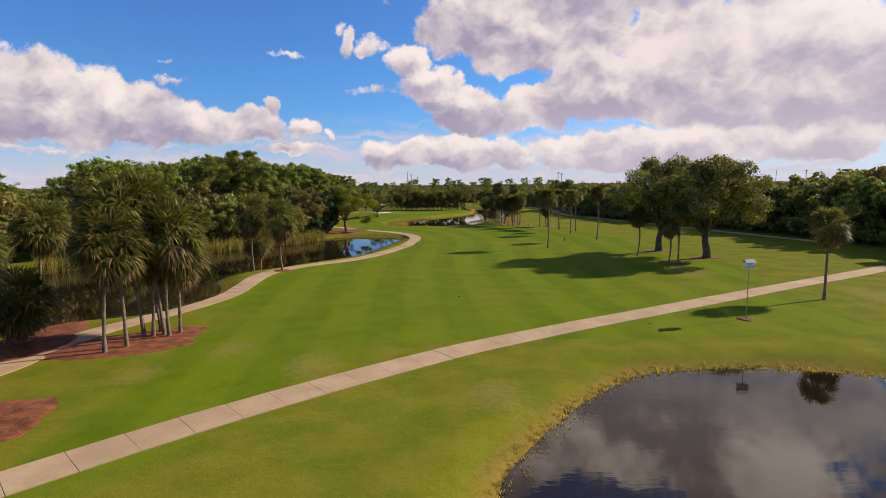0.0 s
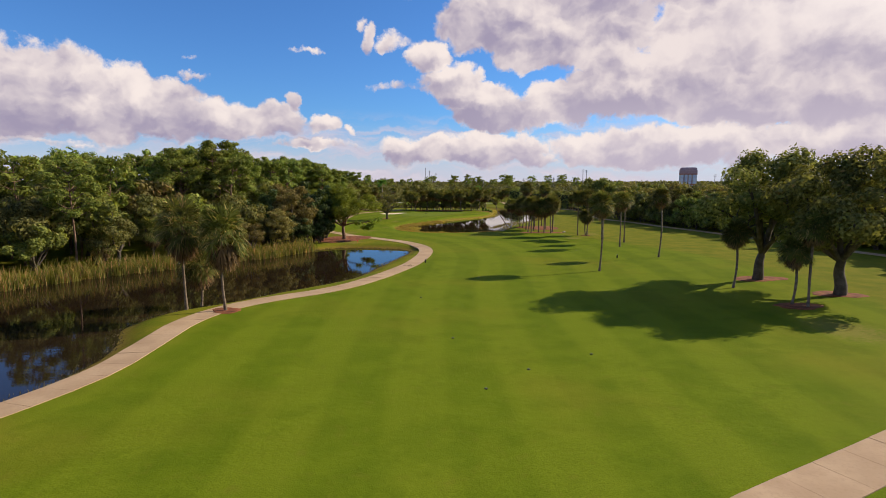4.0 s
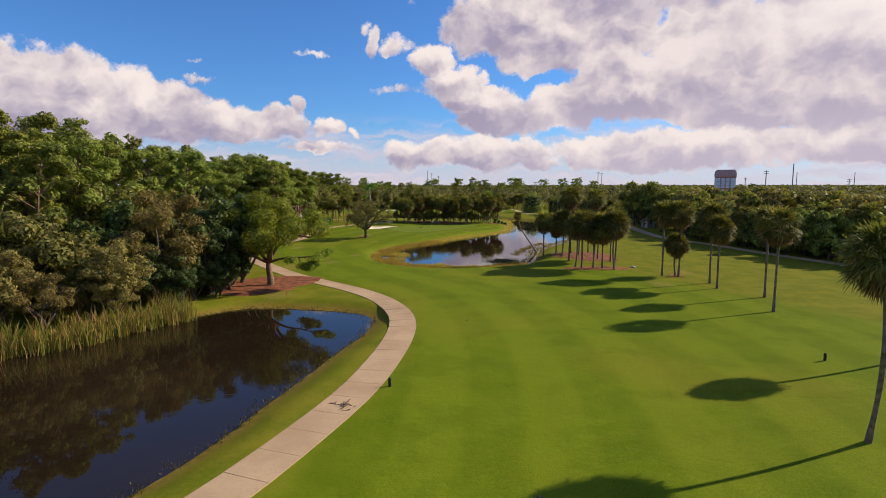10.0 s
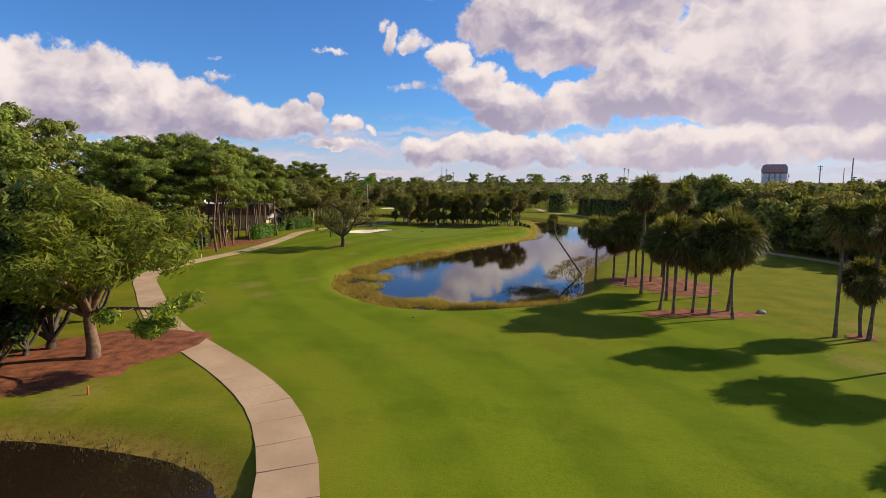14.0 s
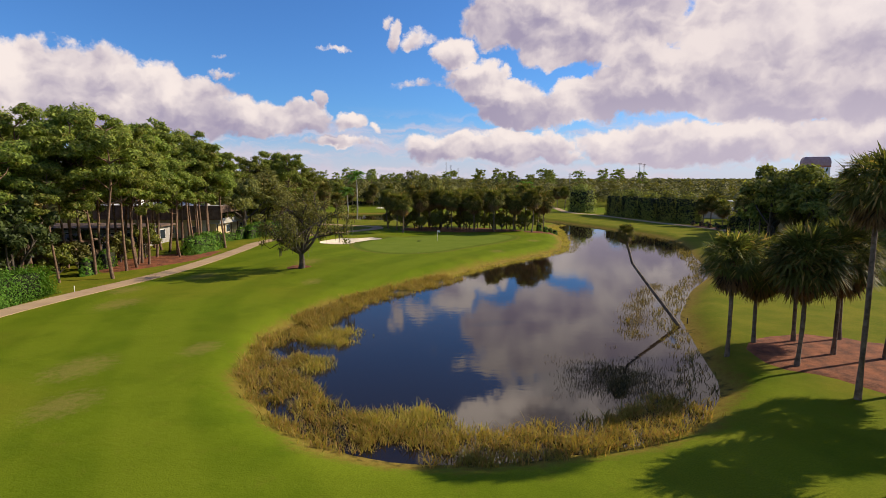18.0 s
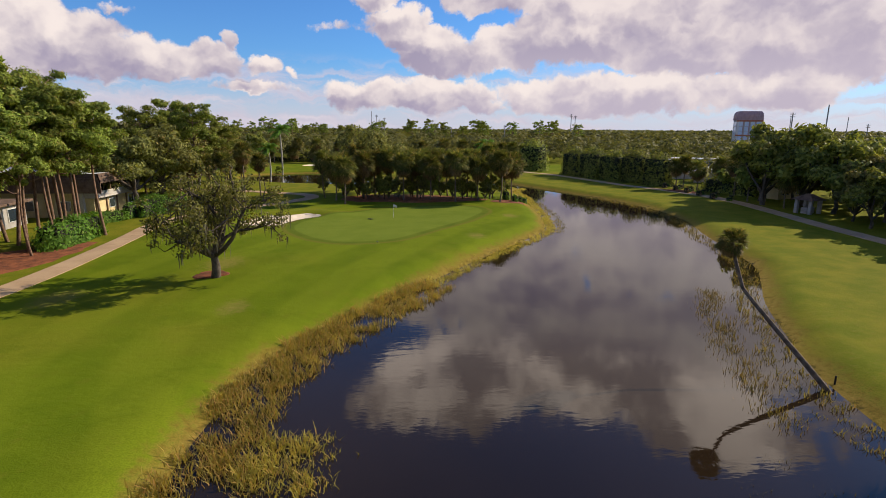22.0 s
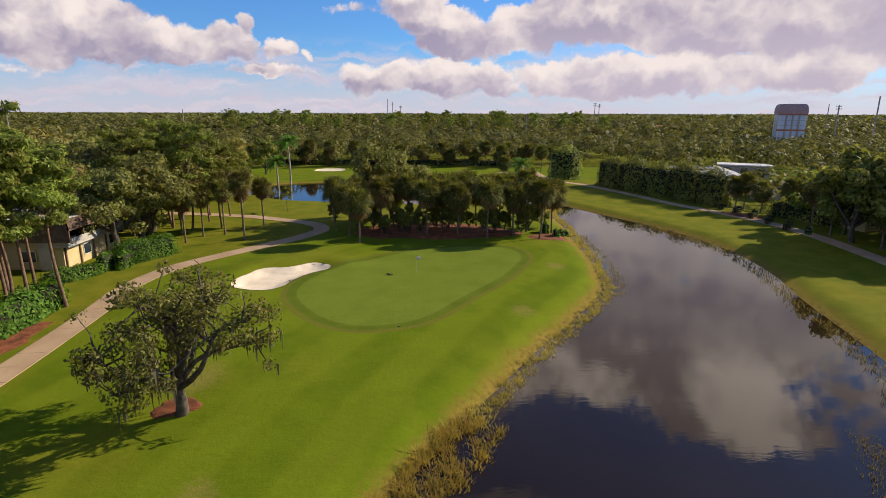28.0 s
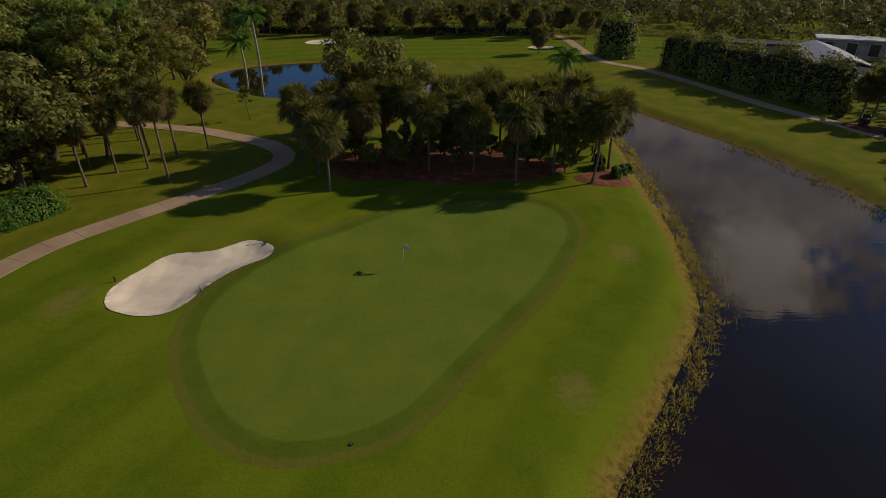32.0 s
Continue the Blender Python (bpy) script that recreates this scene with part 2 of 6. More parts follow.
M_OAK = foliage("oak_leaves", (0.0521, 0.0570, 0.0181), (0.2979, 0.2959, 0.0905), (0.3035, 0.2249, 0.0805), 0.03, own=0.7)
M_BROAD = foliage("broad_leaves", (0.0479, 0.0682, 0.0196), (0.3610, 0.3910, 0.0852), (0.2494, 0.2366, 0.0782), own=0.7)
M_DEEP = foliage("dark_glossy_leaves", (0.014, 0.026, 0.010), (0.105, 0.150, 0.042), (0.16, 0.18, 0.06), 0.06, 0.22, 0.4, own=0.75)
M_SCRUB = foliage("olive_scrub_leaves", (0.0817, 0.0796, 0.0262), (0.3960, 0.3394, 0.1126), (0.26, 0.18, 0.07), 0.10, own=0.7)
M_PINE = foliage("pine_needles", (0.0408, 0.0598, 0.0150), (0.3375, 0.4000, 0.0775), (0.2601, 0.2249, 0.069), own=0.7)
M_PINE_YOUNG = foliage("young_pine_needles", (0.06, 0.095, 0.016), (0.33, 0.40, 0.055), (0.24, 0.2, 0.06), 0.04, 0.45)
M_WOOD_FAR = foliage("far_leaves", (0.0202, 0.0250, 0.0094), (0.2025, 0.1882, 0.0640), (0.18, 0.1453, 0.072), 0.02, 0.3, 0.6, 0.25, 0.11)
M_PALM = foliage("palm_fronds", (0.042, 0.046, 0.013), (0.215, 0.228, 0.060), (0.36, 0.26, 0.10), 0.13)
M_PALM_DRY = foliage("dry_fronds", (0.12, 0.075, 0.036), (0.36, 0.245, 0.13), (0.0756, 0.054, 0.0324), 0.2)
M_HEDGE = foliage("hedge_leaves", (0.045, 0.095, 0.014), (0.16, 0.285, 0.04), (0.2, 0.27, 0.06))
M_MOSS = foliage("hanging_moss", (0.081, 0.0765, 0.054), (0.18, 0.171, 0.126), (0.09, 0.09, 0.054))
M_CATTAIL = foliage("cattail_blades", (0.1041, 0.1319, 0.02392), (0.3468, 0.3223, 0.08222), (0.4855, 0.3076, 0.1346), 0.2)
M_REED = foliage("marsh_grass_blades", (0.1714, 0.1522, 0.0315), (0.4769, 0.3888, 0.0918), (0.40, 0.25, 0.085), 0.25, 0.45)
M_REED_DARK = foliage("dead_reed_blades", (0.05, 0.045, 0.025), (0.13, 0.11, 0.06), (0.18, 0.15, 0.08), 0.2)
M_REED_OLIVE = foliage("olive_reed_blades", (0.10, 0.092, 0.03), (0.28, 0.235, 0.075), (0.24, 0.17, 0.07), 0.2, 0.45)
M_BARK = simple("oak_bark", (0.045, 0.036, 0.028), (0.13, 0.105, 0.08), 2.2, 0.9, 0.6, 14)
M_PINE_BARK = simple("pine_bark", (0.09, 0.055, 0.036), (0.23, 0.145, 0.095), 3.0, 0.9, 0.6, 12)
M_PALM_BARK = simple("palm_trunk", (0.085, 0.062, 0.042), (0.24, 0.185, 0.13), 3.0, 0.9, 0.5, 16)
M_WHITE_TRUNK = simple("royal_trunk", (0.2296, 0.2132, 0.1886), (0.3936, 0.3772, 0.3362), 2.0, 0.8, 0.2, 14)
M_PLASTER = simple("cream_plaster", (0.492, 0.3936, 0.1968), (0.6068, 0.5002, 0.2706), 0.7, 0.85, 0.1, 30)
M_WALL_WHITE = simple("white_plaster", (0.3444, 0.3198, 0.287), (0.4592, 0.4346, 0.3936), 0.6, 0.85, 0.1, 30)
M_ROOF_BROWN = simple("brown_shingle", (0.082, 0.05084, 0.0369), (0.1804, 0.123, 0.0902), 1.5, 0.9, 0.4, 8)
M_ROOF_WHITE = simple("white_roofing", (0.451, 0.451, 0.451), (0.6396, 0.6396, 0.6232), 0.4, 0.7)
M_GREY_METAL = simple("grey_metal", (0.24, 0.25, 0.27), (0.36, 0.37, 0.39), 0.8, 0.45, metallic=0.6)
M_TIMBER = simple("brown_timber", (0.12, 0.075, 0.045), (0.24, 0.16, 0.10), 2.0, 0.8, 0.3, 20)
M_DARK = simple("dark_plastic", (0.012, 0.012, 0.013), (0.03, 0.03, 0.032), 3.0, 0.5)
M_WHITE = simple("white_paint", (0.574, 0.574, 0.5658), (0.6724, 0.6724, 0.656), 3.0, 0.5)
M_RED = simple("orange_paint", (0.5, 0.10, 0.03), (0.65, 0.16, 0.05), 3.0, 0.5)
M_STONE = simple("grey_concrete", (0.246, 0.2296, 0.2132), (0.369, 0.3526, 0.328), 1.0, 0.85, 0.2, 20)
M_MULCH = simple("pine_straw", (0.085, 0.027, 0.011), (0.27, 0.09, 0.035), 1.1, 0.95, 1.0, 9)
M_SAND = simple("bunker_sand", (0.62, 0.52, 0.38), (0.74, 0.635, 0.48), 0.8, 0.95, 0.15, 6)
M_BRICK_PINK = simple("terracotta", (0.32, 0.12, 0.07), (0.46, 0.19, 0.11), 0.5, 0.85)


def glass_dark():
    m, n, b = material("window_glass")
    b.inputs["Base Color"].default_value = (0.02, 0.03, 0.04, 1)
    b.inputs["Roughness"].default_value = 0.06
    b.inputs["Specular IOR Level"].default_value = 0.8
    return m


M_GLASS = glass_dark()


def make_concrete():
    m, n, b = material("path_concrete")
    co = n.put("ShaderNodeNewGeometry").outputs["Position"]
    info = n.put("ShaderNodeObjectInfo").outputs["Random"]
    a = n.noise(co, 0.35, 5)
    c = n.noise(co, 6.0, 4)
    base = n.mix(n.step(a, 0.3, 0.7), (0.365, 0.250, 0.150), (0.465, 0.332, 0.205))
    base = n.mix(n.math("MULTIPLY", n.step(c, 0.45, 0.75), 0.35), base, (0.2867, 0.1936, 0.1137))
    base = n.mix(n.math("MULTIPLY", info, 0.22), base, (0.3226, 0.2288, 0.1372))
    n.link(base, b.inputs["Base Color"])
    b.inputs["Roughness"].default_value = 0.9
    b.inputs["Specular IOR Level"].default_value = 0.2
    return m


M_PATH = make_concrete()


def make_water():
    m, n, b = material("pond_water")
    co = n.put("ShaderNodeNewGeometry").outputs["Position"]
    a = n.noise(co, 0.05, 3)
    n.link(n.mix(n.step(a, 0.35, 0.7), (0.013, 0.0082, 0.0044), (0.021, 0.0135, 0.0075)), b.inputs["Base Color"])
    b.inputs["Roughness"].default_value = 0.02
    b.inputs["IOR"].default_value = 1.33
    b.inputs["Specular IOR Level"].default_value = 0.5
    stretch = n.put("ShaderNodeMapping")
    stretch.inputs["Scale"].default_value = (0.35, 1.0, 1.0)
    n.link(co, stretch.inputs[0])
    ripple = n.math("MULTIPLY", n.noise(stretch.outputs[0], 2.2, 3), n.step(n.noise(co, 0.035, 2), 0.38, 0.72, 0.15, 1.0))
    bp = n.put("ShaderNodeBump")
    bp.inputs["Strength"].default_value = 0.10
    bp.inputs["Distance"].default_value = 0.05
    n.link(ripple, bp.inputs["Height"])
    n.link(bp.outputs[0], b.inputs["Normal"])
    return m


M_WATER = make_water()


def make_turf():
    """Turf whose kinds (fairway, rough, green, bank, bed) follow the stored distances of the ground sheet."""
    m, n, b = material("turf")
    co = n.put("ShaderNodeNewGeometry").outputs["Position"]

    def attr(name):
        node = n.put("ShaderNodeAttribute")
        node.attribute_name = name
        return node.outputs["Fac"]

    water, green, lane, wild, worn = attr("water"), attr("green"), attr("lane"), attr("wild"), attr("worn")
    big = n.noise(co, 0.05, 5)
    mid = n.noise(co, 0.32, 5)
    small = n.noise(co, 2.4, 4)
    tiny = n.noise(co, 14.0, 3)
    fair = n.mix(n.step(mid, 0.25, 0.75), (0.0977, 0.1413, 0.0064), (0.1299, 0.1762, 0.0088))
    stripe = n.math("SINE", n.math("MULTIPLY", lane, 2 * math.pi / 7.0))
    fair = n.mix(n.math("MULTIPLY", n.step(stripe, -0.5, 0.5), 0.45), fair, (0.1777, 0.2182, 0.0130))
    fair = n.mix(n.math("MULTIPLY", n.step(big, 0.48, 0.70), 0.45), fair, (0.2116, 0.1844, 0.0192))
    clump = n.noise(co, 0.17, 6, 0.7)
    fair = n.mix(n.math("MULTIPLY", n.step(clump, 0.36, 0.50, 0.40, 0.0), 1.0), fair, (0.0733, 0.1189, 0.0052))
    fleck = n.noise(co, 0.9, 6, 0.65)
    fair = n.mix(n.math("MULTIPLY", n.step(fleck, 0.55, 0.75), 0.35), fair, (0.1644, 0.1440, 0.0197))
    rough = n.mix(n.step(mid, 0.3, 0.7), (0.1133, 0.1413, 0.0096), (0.1930, 0.1823, 0.0172))
    rough = n.mix(n.math("MULTIPLY", n.step(small, 0.45, 0.75), 0.35), rough, (0.2188, 0.1668, 0.0354))
    jag = n.math("MULTIPLY", n.math("SUBTRACT", mid, 0.5), 4.0)
    col = n.mix(n.step(n.math("ADD", wild, jag), -1.5, 2.5), fair, rough)
    dry = n.math("MULTIPLY", n.step(n.math("ADD", worn, n.math("MULTIPLY", n.math("SUBTRACT", small, 0.5), 0.9)), 0.55, 1.05), 0.5)
    col = n.mix(dry, col, (0.2793, 0.2000, 0.0674))
    edge = n.math("ADD", water, n.math("ADD", n.math("MULTIPLY", n.math("SUBTRACT", small, 0.5), 2.6), n.math("MULTIPLY", n.math("SUBTRACT", mid, 0.5), 2.0)))
    bank = n.mix(n.step(small, 0.3, 0.7), (0.1769, 0.1150, 0.0225), (0.3073, 0.2000, 0.0505))
    col = n.mix(n.step(edge, 0.7, 2.3, 0.9, 0.0), col, bank)
    mud = n.mix(n.step(small, 0.35, 0.65), (0.0279, 0.0196, 0.0168), (0.0931, 0.0638, 0.0449))
    col = n.mix(n.step(edge, -0.1, 0.75, 1.0, 0.0), col, mud)
    collar = n.mix(n.step(mid, 0.3, 0.7), (0.0893, 0.1250, 0.0125), (0.1141, 0.1506, 0.0156))
    col = n.mix(n.step(green, 1.55, 1.75, 1.0, 0.0), col, n.mix(0.65, collar, (0.1701, 0.1468, 0.0248)))
    col = n.mix(n.step(green, 0.9, 1.2, 1.0, 0.0), col, collar)
    put = n.mix(n.step(mid, 0.3, 0.7), (0.1199, 0.1618, 0.0182), (0.1435, 0.1844, 0.0229))
    col = n.mix(n.step(green, -0.1, 0.12, 1.0, 0.0), col, put)
    col = n.mix(n.math("MULTIPLY", n.math("MULTIPLY", n.step(tiny, 0.35, 0.7), n.step(green, -0.1, 0.5, 0.25, 1.0)), 0.46), col, (0.0602, 0.0840, 0.0042))
    n.link(col, b.inputs["Base Color"])
    b.inputs["Roughness"].default_value = 0.85
    b.inputs["Specular IOR Level"].default_value = 0.02
    bp = n.put("ShaderNodeBump")
    bp.inputs["Strength"].default_value = 0.35
    bp.inputs["Distance"].default_value = 0.08
    n.link(n.math("ADD", small, n.math("MULTIPLY", tiny, 0.6)), bp.inputs["Height"])
    n.link(bp.outputs[0], b.inputs["Normal"])
    return m


M_TURF = make_turf()

# ---------------------------------------------------------------- plan
WATER_Z = -0.7
POND_WEST = [(-39.6, 44.4), (-35.6, 50.7), (-30.2, 53.6), (-27.7, 58.9), (-28.1, 66.3), (-31.4, 73.2), (-30.3, 78.8), (-26.3, 83.4), (-22.6, 88.9), (-18.6, 94.1),
             (-16.1, 98.3), (-14.7, 102.6), (-13.4, 109.7), (-11.6, 119.6), (-10.4, 126.2), (-10.8, 130.6), (-13.0, 132.6), (-17.5, 133.8), (-24.8, 134.0),
             (-29.4, 128.3), (-33.9, 119.7), (-38.8, 113.9), (-44.9, 106.4), (-51.0, 98.9), (-56.5, 89.2), (-60.1, 76.8), (-59.5, 58.0), (-54.4, 46.2), (-45.4, 40.9)]
POND_SOUTH = [(2.6, 20.7), (3.2, 22.5), (5.7, 26.5), (9.0, 30.7), (12.3, 33.9), (15.4, 35.1), (20.2, 35.6), (24.4, 35.0), (28.9, 33.5), (33.8, 30.3),
              (37.8, 24.9), (38, 13.2), (30, 5.3), (15, 3.5), (6, 8.8), (2.6, 15.8)]
LAKE_WEST = [(17.3, 287.7), (14.9, 281.2), (14.9, 270.0), (13.8, 258.8), (12.9, 246.8), (11.2, 236.8), (9.9, 232.8), (5.2, 225.6), (0.2, 218.6), (-3.8, 212.6), (-7.2, 207.2), (-9.9, 202.8), (-13.2, 197.0), (-16.4, 191.1), (-17.4, 184.0), (-17.2, 178.0), (-15.7, 172.5), (-12.7, 168.2), (-9.3, 165.3), (-6.1, 164.0), (-1.9, 164.2), (2.4, 165.5), (6.1, 167.1), (9.0, 169.9), (11.0, 173.6), (12.2, 179.6)]
LAKE_EAST = [(13.4, 185.5), (14.5, 190.5), (16.3, 194.5), (19.5, 201.7), (23.6, 208.7), (26.5, 214.6), (30.2, 230.8), (32.8, 240.0), (33.9, 251.1), (32.3, 262.0), (29.1, 270.2), (24.9, 279.3), (20.4, 289.0), (15.3, 298.8), (6.7, 307.8), (-8.6, 311.4), (-24.6, 322.7), (-35.7, 331.1), (-51.8, 324.2), (-53.5, 312.2), (-42.1, 300.0), (-32.8, 296.7), (-21.2, 294.1), (-8.5, 292.9), (6.5, 293.6)]
LAKE = LAKE_WEST + LAKE_EAST
GREEN = [(-23.0, 230.0), (-22.8, 235.3), (-18.8, 241.6), (-12.5, 247.8), (-7.7, 250.2), (-2.6, 251.0), (1.8, 249.2), (2.7, 244.6), (0.6, 239.4),
         (-1.5, 235.4), (-6.2, 228.8), (-9.4, 224.0), (-11.6, 222.3), (-14.6, 221.5), (-17.2, 222.1), (-20.0, 224.6)]
PLATEAU = [(-25.9, 213.8), (-33.1, 229.5), (-34.0, 245.3), (-29.8, 257.4), (-25.4, 267.4), (-10.7, 264.4), (5.7, 256.5), (4.4, 244.6), (0.7, 232.5), (-8.3, 212.1), (-17.0, 209.1)]
BUNKER = [(-31.0, 233.8), (-31.2, 235.4), (-30.4, 237.5), (-29.2, 239.9), (-26.3, 240.6), (-25.1, 241.5), (-23.7, 242.5), (-21.6, 241.5),
          (-21.5, 239.8), (-23.2, 238.0), (-24.5, 235.7), (-25.1, 233.5), (-26.0, 232.1), (-27.9, 231.8), (-30.0, 232.5)]
FAR_BUNKERS = [[(-46.4, 358.3), (-44.6, 363.4), (-38.0, 363.9), (-36.4, 358.4), (-39.1, 356.0), (-43.4, 355.7)],
               [(12.3, 348.2), (15.1, 351.3), (19.1, 350.2), (18.3, 347.0), (15.0, 346.1)]]
PATH_SOUTH = [(83.9, 88.4), (61.7, 74.8), (40.0, 62.3), (29.4, 55.8), (19.9, 50.1), (11.8, 45.4), (5.0, 41.1), (0.5, 38.0), (-6.4, 32.3), (-11.5, 27.7),
              (-15.3, 23.9), (-18.1, 20.9), (-25, 14.1), (-32, 7.0)]
PATH_WEST = [(-32.6, 26.5), (-30.5, 31.9), (-29.8, 35.6), (-29.8, 39.1), (-29.3, 44.5), (-27.6, 49.0), (-25.6, 53.9), (-24.2, 59.9), (-24.5, 66.3), (-24.9, 73.1), (-23.6, 78.6),
             (-20.5, 83.0), (-16.5, 86.9), (-13.5, 91.2), (-11.1, 96.9), (-9.4, 102.1), (-7.6, 109.1), (-6.7, 116.2), (-6.4, 122.5), (-6.8, 127.7),
             (-8.1, 132.5), (-11.0, 138.1), (-15.0, 142.9), (-19.7, 147.4), (-25.1, 152.6), (-30.7, 159.6), (-36.4, 167.6), (-41.3, 174.7), (-43.6, 181.5), (-43.2, 190.0),
             (-41.4, 201.1), (-40.8, 210.2), (-41.3, 225.5), (-42.0, 234.0), (-40.3, 240.9), (-36.2, 246.6), (-31.3, 252.6), (-27.8, 258.0), (-26.3, 262.6),
             (-28.9, 267.5), (-34.8, 271.9), (-43.1, 275.8), (-58.5, 279.1)]
PATH_EAST = [(22.4, 379.4), (25.1, 361.6), (25.1, 343.3), (26.2, 329.0), (32.6, 319.5), (38.4, 303.3), (42.7, 288.7), (47.2, 277.8), (50.2, 267.6), (51.1, 256.7), (50.0, 243.5),
             (48.6, 230.5), (48.4, 211.9), (53.3, 199.2), (57.2, 183.9), (62.0, 167.3), (65.3, 147.9), (68.6, 128.5), (74.3, 105.2)]
PATH_WIDTH = 2.5
# middle line along which the fairway is mown
LANE = [(14, -17.6), (8.0, 35.6), (5.1, 81.7), (6.3, 119.5), (0.2, 143.5), (-12.5, 160.3), (-23.4, 178.0), (-29.1, 193.4), (-25.7, 210.1), (-15.0, 232.9), (-3.6, 249.6)]
WORN = [(-8.9, 35.6, 3.5), (-15.8, 39.2, 3), (-19.7, 33.8, 2.5), (-28.6, 29.3, 4), (-22.8, 138.9, 3), (-26.5, 171.7, 3), (-23.3, 166.5, 2.5), (-28.5, 160.5, 4), (-21.2, 176.0, 2), (-35.8, 188.4, 3),
        (3.0, 30.2, 3), (-35.5, 202.9, 3), (-39.3, 194.6, 2.5), (-21.3, 200.0, 2), (6.4, 240.7, 2.2), (-0.5, 225.3, 2), (32.9, 72.1, 5), (46.6, 55.6, 6), (25.0, 148.2, 3), (31.4, 157.9, 3), (-25.9, 212.2, 3), (-33.4, 233.3, 2.5)]


def resample(points, step, closed=False):
    """A smooth line through the points, at even steps."""
    pts = np.array(points, float)
    k = len(pts)
    out = []
    for i in range(k if closed else k - 1):
        idx = [(i + j) % k if closed else min(max(i + j, 0), k - 1) for j in (-1, 0, 1, 2)]
        p0, p1, p2, p3 = pts[idx]
        for s in np.linspace(0, 1, 12, endpoint=False):
            out.append(0.5 * (2 * p1 + (p2 - p0) * s + (2 * p0 - 5 * p1 + 4 * p2 - p3) * s * s + (3 * p1 - p0 - 3 * p2 + p3) * s ** 3))
    if not closed:
        out.append(pts[-1])
    out = np.array(out)
    if closed:
        out = np.vstack([out, out[:1]])
    d = np.concatenate([[0], np.cumsum(np.hypot(*np.diff(out, axis=0).T))])
    m = max(3, int(round(d[-1] / step)))
    s = np.linspace(0, d[-1], m + 1)
    line = np.stack([np.interp(s, d, out[:, 0]), np.interp(s, d, out[:, 1])], 1)
    return line[:-1] if closed else line


def dist_line(x, y, line, closed):
    """Distance to a polyline, with the side (left positive) and, if closed, negative inside."""
    pts = np.vstack([line, line[:1]]) if closed else line
    best = np.full(x.shape, 1e9)
    side = np.zeros(x.shape)
    inside = np.zeros(x.shape, bool)
    for (ax, ay), (bx, by) in zip(pts[:-1], pts[1:]):
        ex, ey = bx - ax, by - ay
        t = np.clip(((x - ax) * ex + (y - ay) * ey) / (ex * ex + ey * ey + 1e-12), 0, 1)
        d = np.hypot(x - ax - t * ex, y - ay - t * ey)
        near = d < best
        best = np.where(near, d, best)
        side = np.where(near, np.sign(ex * (y - ay) - ey * (x - ax)), side)
        if closed:
            cross = ((ay > y) != (by > y)) & (x < (bx - ax) * (y - ay) / (by - ay + 1e-12) + ax)
            inside ^= cross
    return np.where(inside, -best, best) if closed else best * side


SHORES = [resample(p, 1.6, True) for p in (POND_WEST, POND_SOUTH, LAKE)]
GREEN_LINE = resample(GREEN, 1.2, True)
BUNKER_LINE = resample(BUNKER, 0.6, True)
FAR_BUNKER_LINES = [resample(p, 0.8, True) for p in FAR_BUNKERS]
PLATEAU_LINE = resample(PLATEAU, 3, True)
LANE_LINE = resample(LANE, 6)
WEST_LINE = resample(PATH_WEST, 3)


def smooth(v, lo, hi):
    t = np.clip((v - lo) / (hi - lo), 0, 1)
    return t * t * (3 - 2 * t)


def shore_distance(x, y):
    d = np.full(x.shape, 1e9)
    for s in SHORES:
        d = np.minimum(d, dist_line(x, y, s, True))
    return d


def ground_height(x, y, w):
    land = 0.45 * smooth(-dist_line(x, y, PLATEAU_LINE, True), -13, 3)
    land = land + 0.22 * np.sin(x * 0.05 + 1.3) * np.sin(y * 0.043) * smooth(w, 6, 25)
    b = dist_line(x, y, BUNKER_LINE, True)
    land = land - 0.55 * smooth(-b, -0.25, 1.6) + 0.30 * smooth(b, 0.0, 1.2) * smooth(-b, -5.5, -1.6) * smooth(y, 234, 242)
    for f in FAR_BUNKER_LINES:
        land = land - 0.35 * smooth(-dist_line(x, y, f, True), -0.2, 1.2)
    up = smooth(w, -0.6, 3.4)
    bank = WATER_Z - 0.18 + (land - WATER_Z + 0.18) * up
    return np.where(w < 0, np.minimum(bank, WATER_Z - 0.05 + np.maximum(w, -4) * 0.35), bank)


FAR_STEPS = [30, 70, 130, 220, 360, 600, 1000, 1700, 2800, 4300]
GRID_X = np.concatenate([-80 - np.array(FAR_STEPS[::-1]), np.arange(-80, 90.01, 0.85), 90 + np.array(FAR_STEPS)])
GRID_Y = np.concatenate([-5 - np.array(FAR_STEPS[::-1]), np.arange(-5, 392.01, 0.85), 392 + np.array(FAR_STEPS)])
MESH_X, MESH_Y = (g.ravel() for g in np.meshgrid(GRID_X, GRID_Y))
SHORE_D = shore_distance(MESH_X, MESH_Y)
GRID_Z = ground_height(MESH_X, MESH_Y, SHORE_D).reshape(len(GRID_Y), len(GRID_X))


def sample(grid, x, y):
    """The value of the ground sheet at places x, y."""
    x, y = np.atleast_1d(np.asarray(x, float)), np.atleast_1d(np.asarray(y, float))
    i = np.clip(np.searchsorted(GRID_X, x) - 1, 0, len(GRID_X) - 2)
    j = np.clip(np.searchsorted(GRID_Y, y) - 1, 0, len(GRID_Y) - 2)
    u = (x - GRID_X[i]) / (GRID_X[i + 1] - GRID_X[i])
    v = (y - GRID_Y[j]) / (GRID_Y[j + 1] - GRID_Y[j])
    return (grid[j, i] * (1 - u) * (1 - v) + grid[j, i + 1] * u * (1 - v) + grid[j + 1, i] * (1 - u) * v + grid[j + 1, i + 1] * u * v)


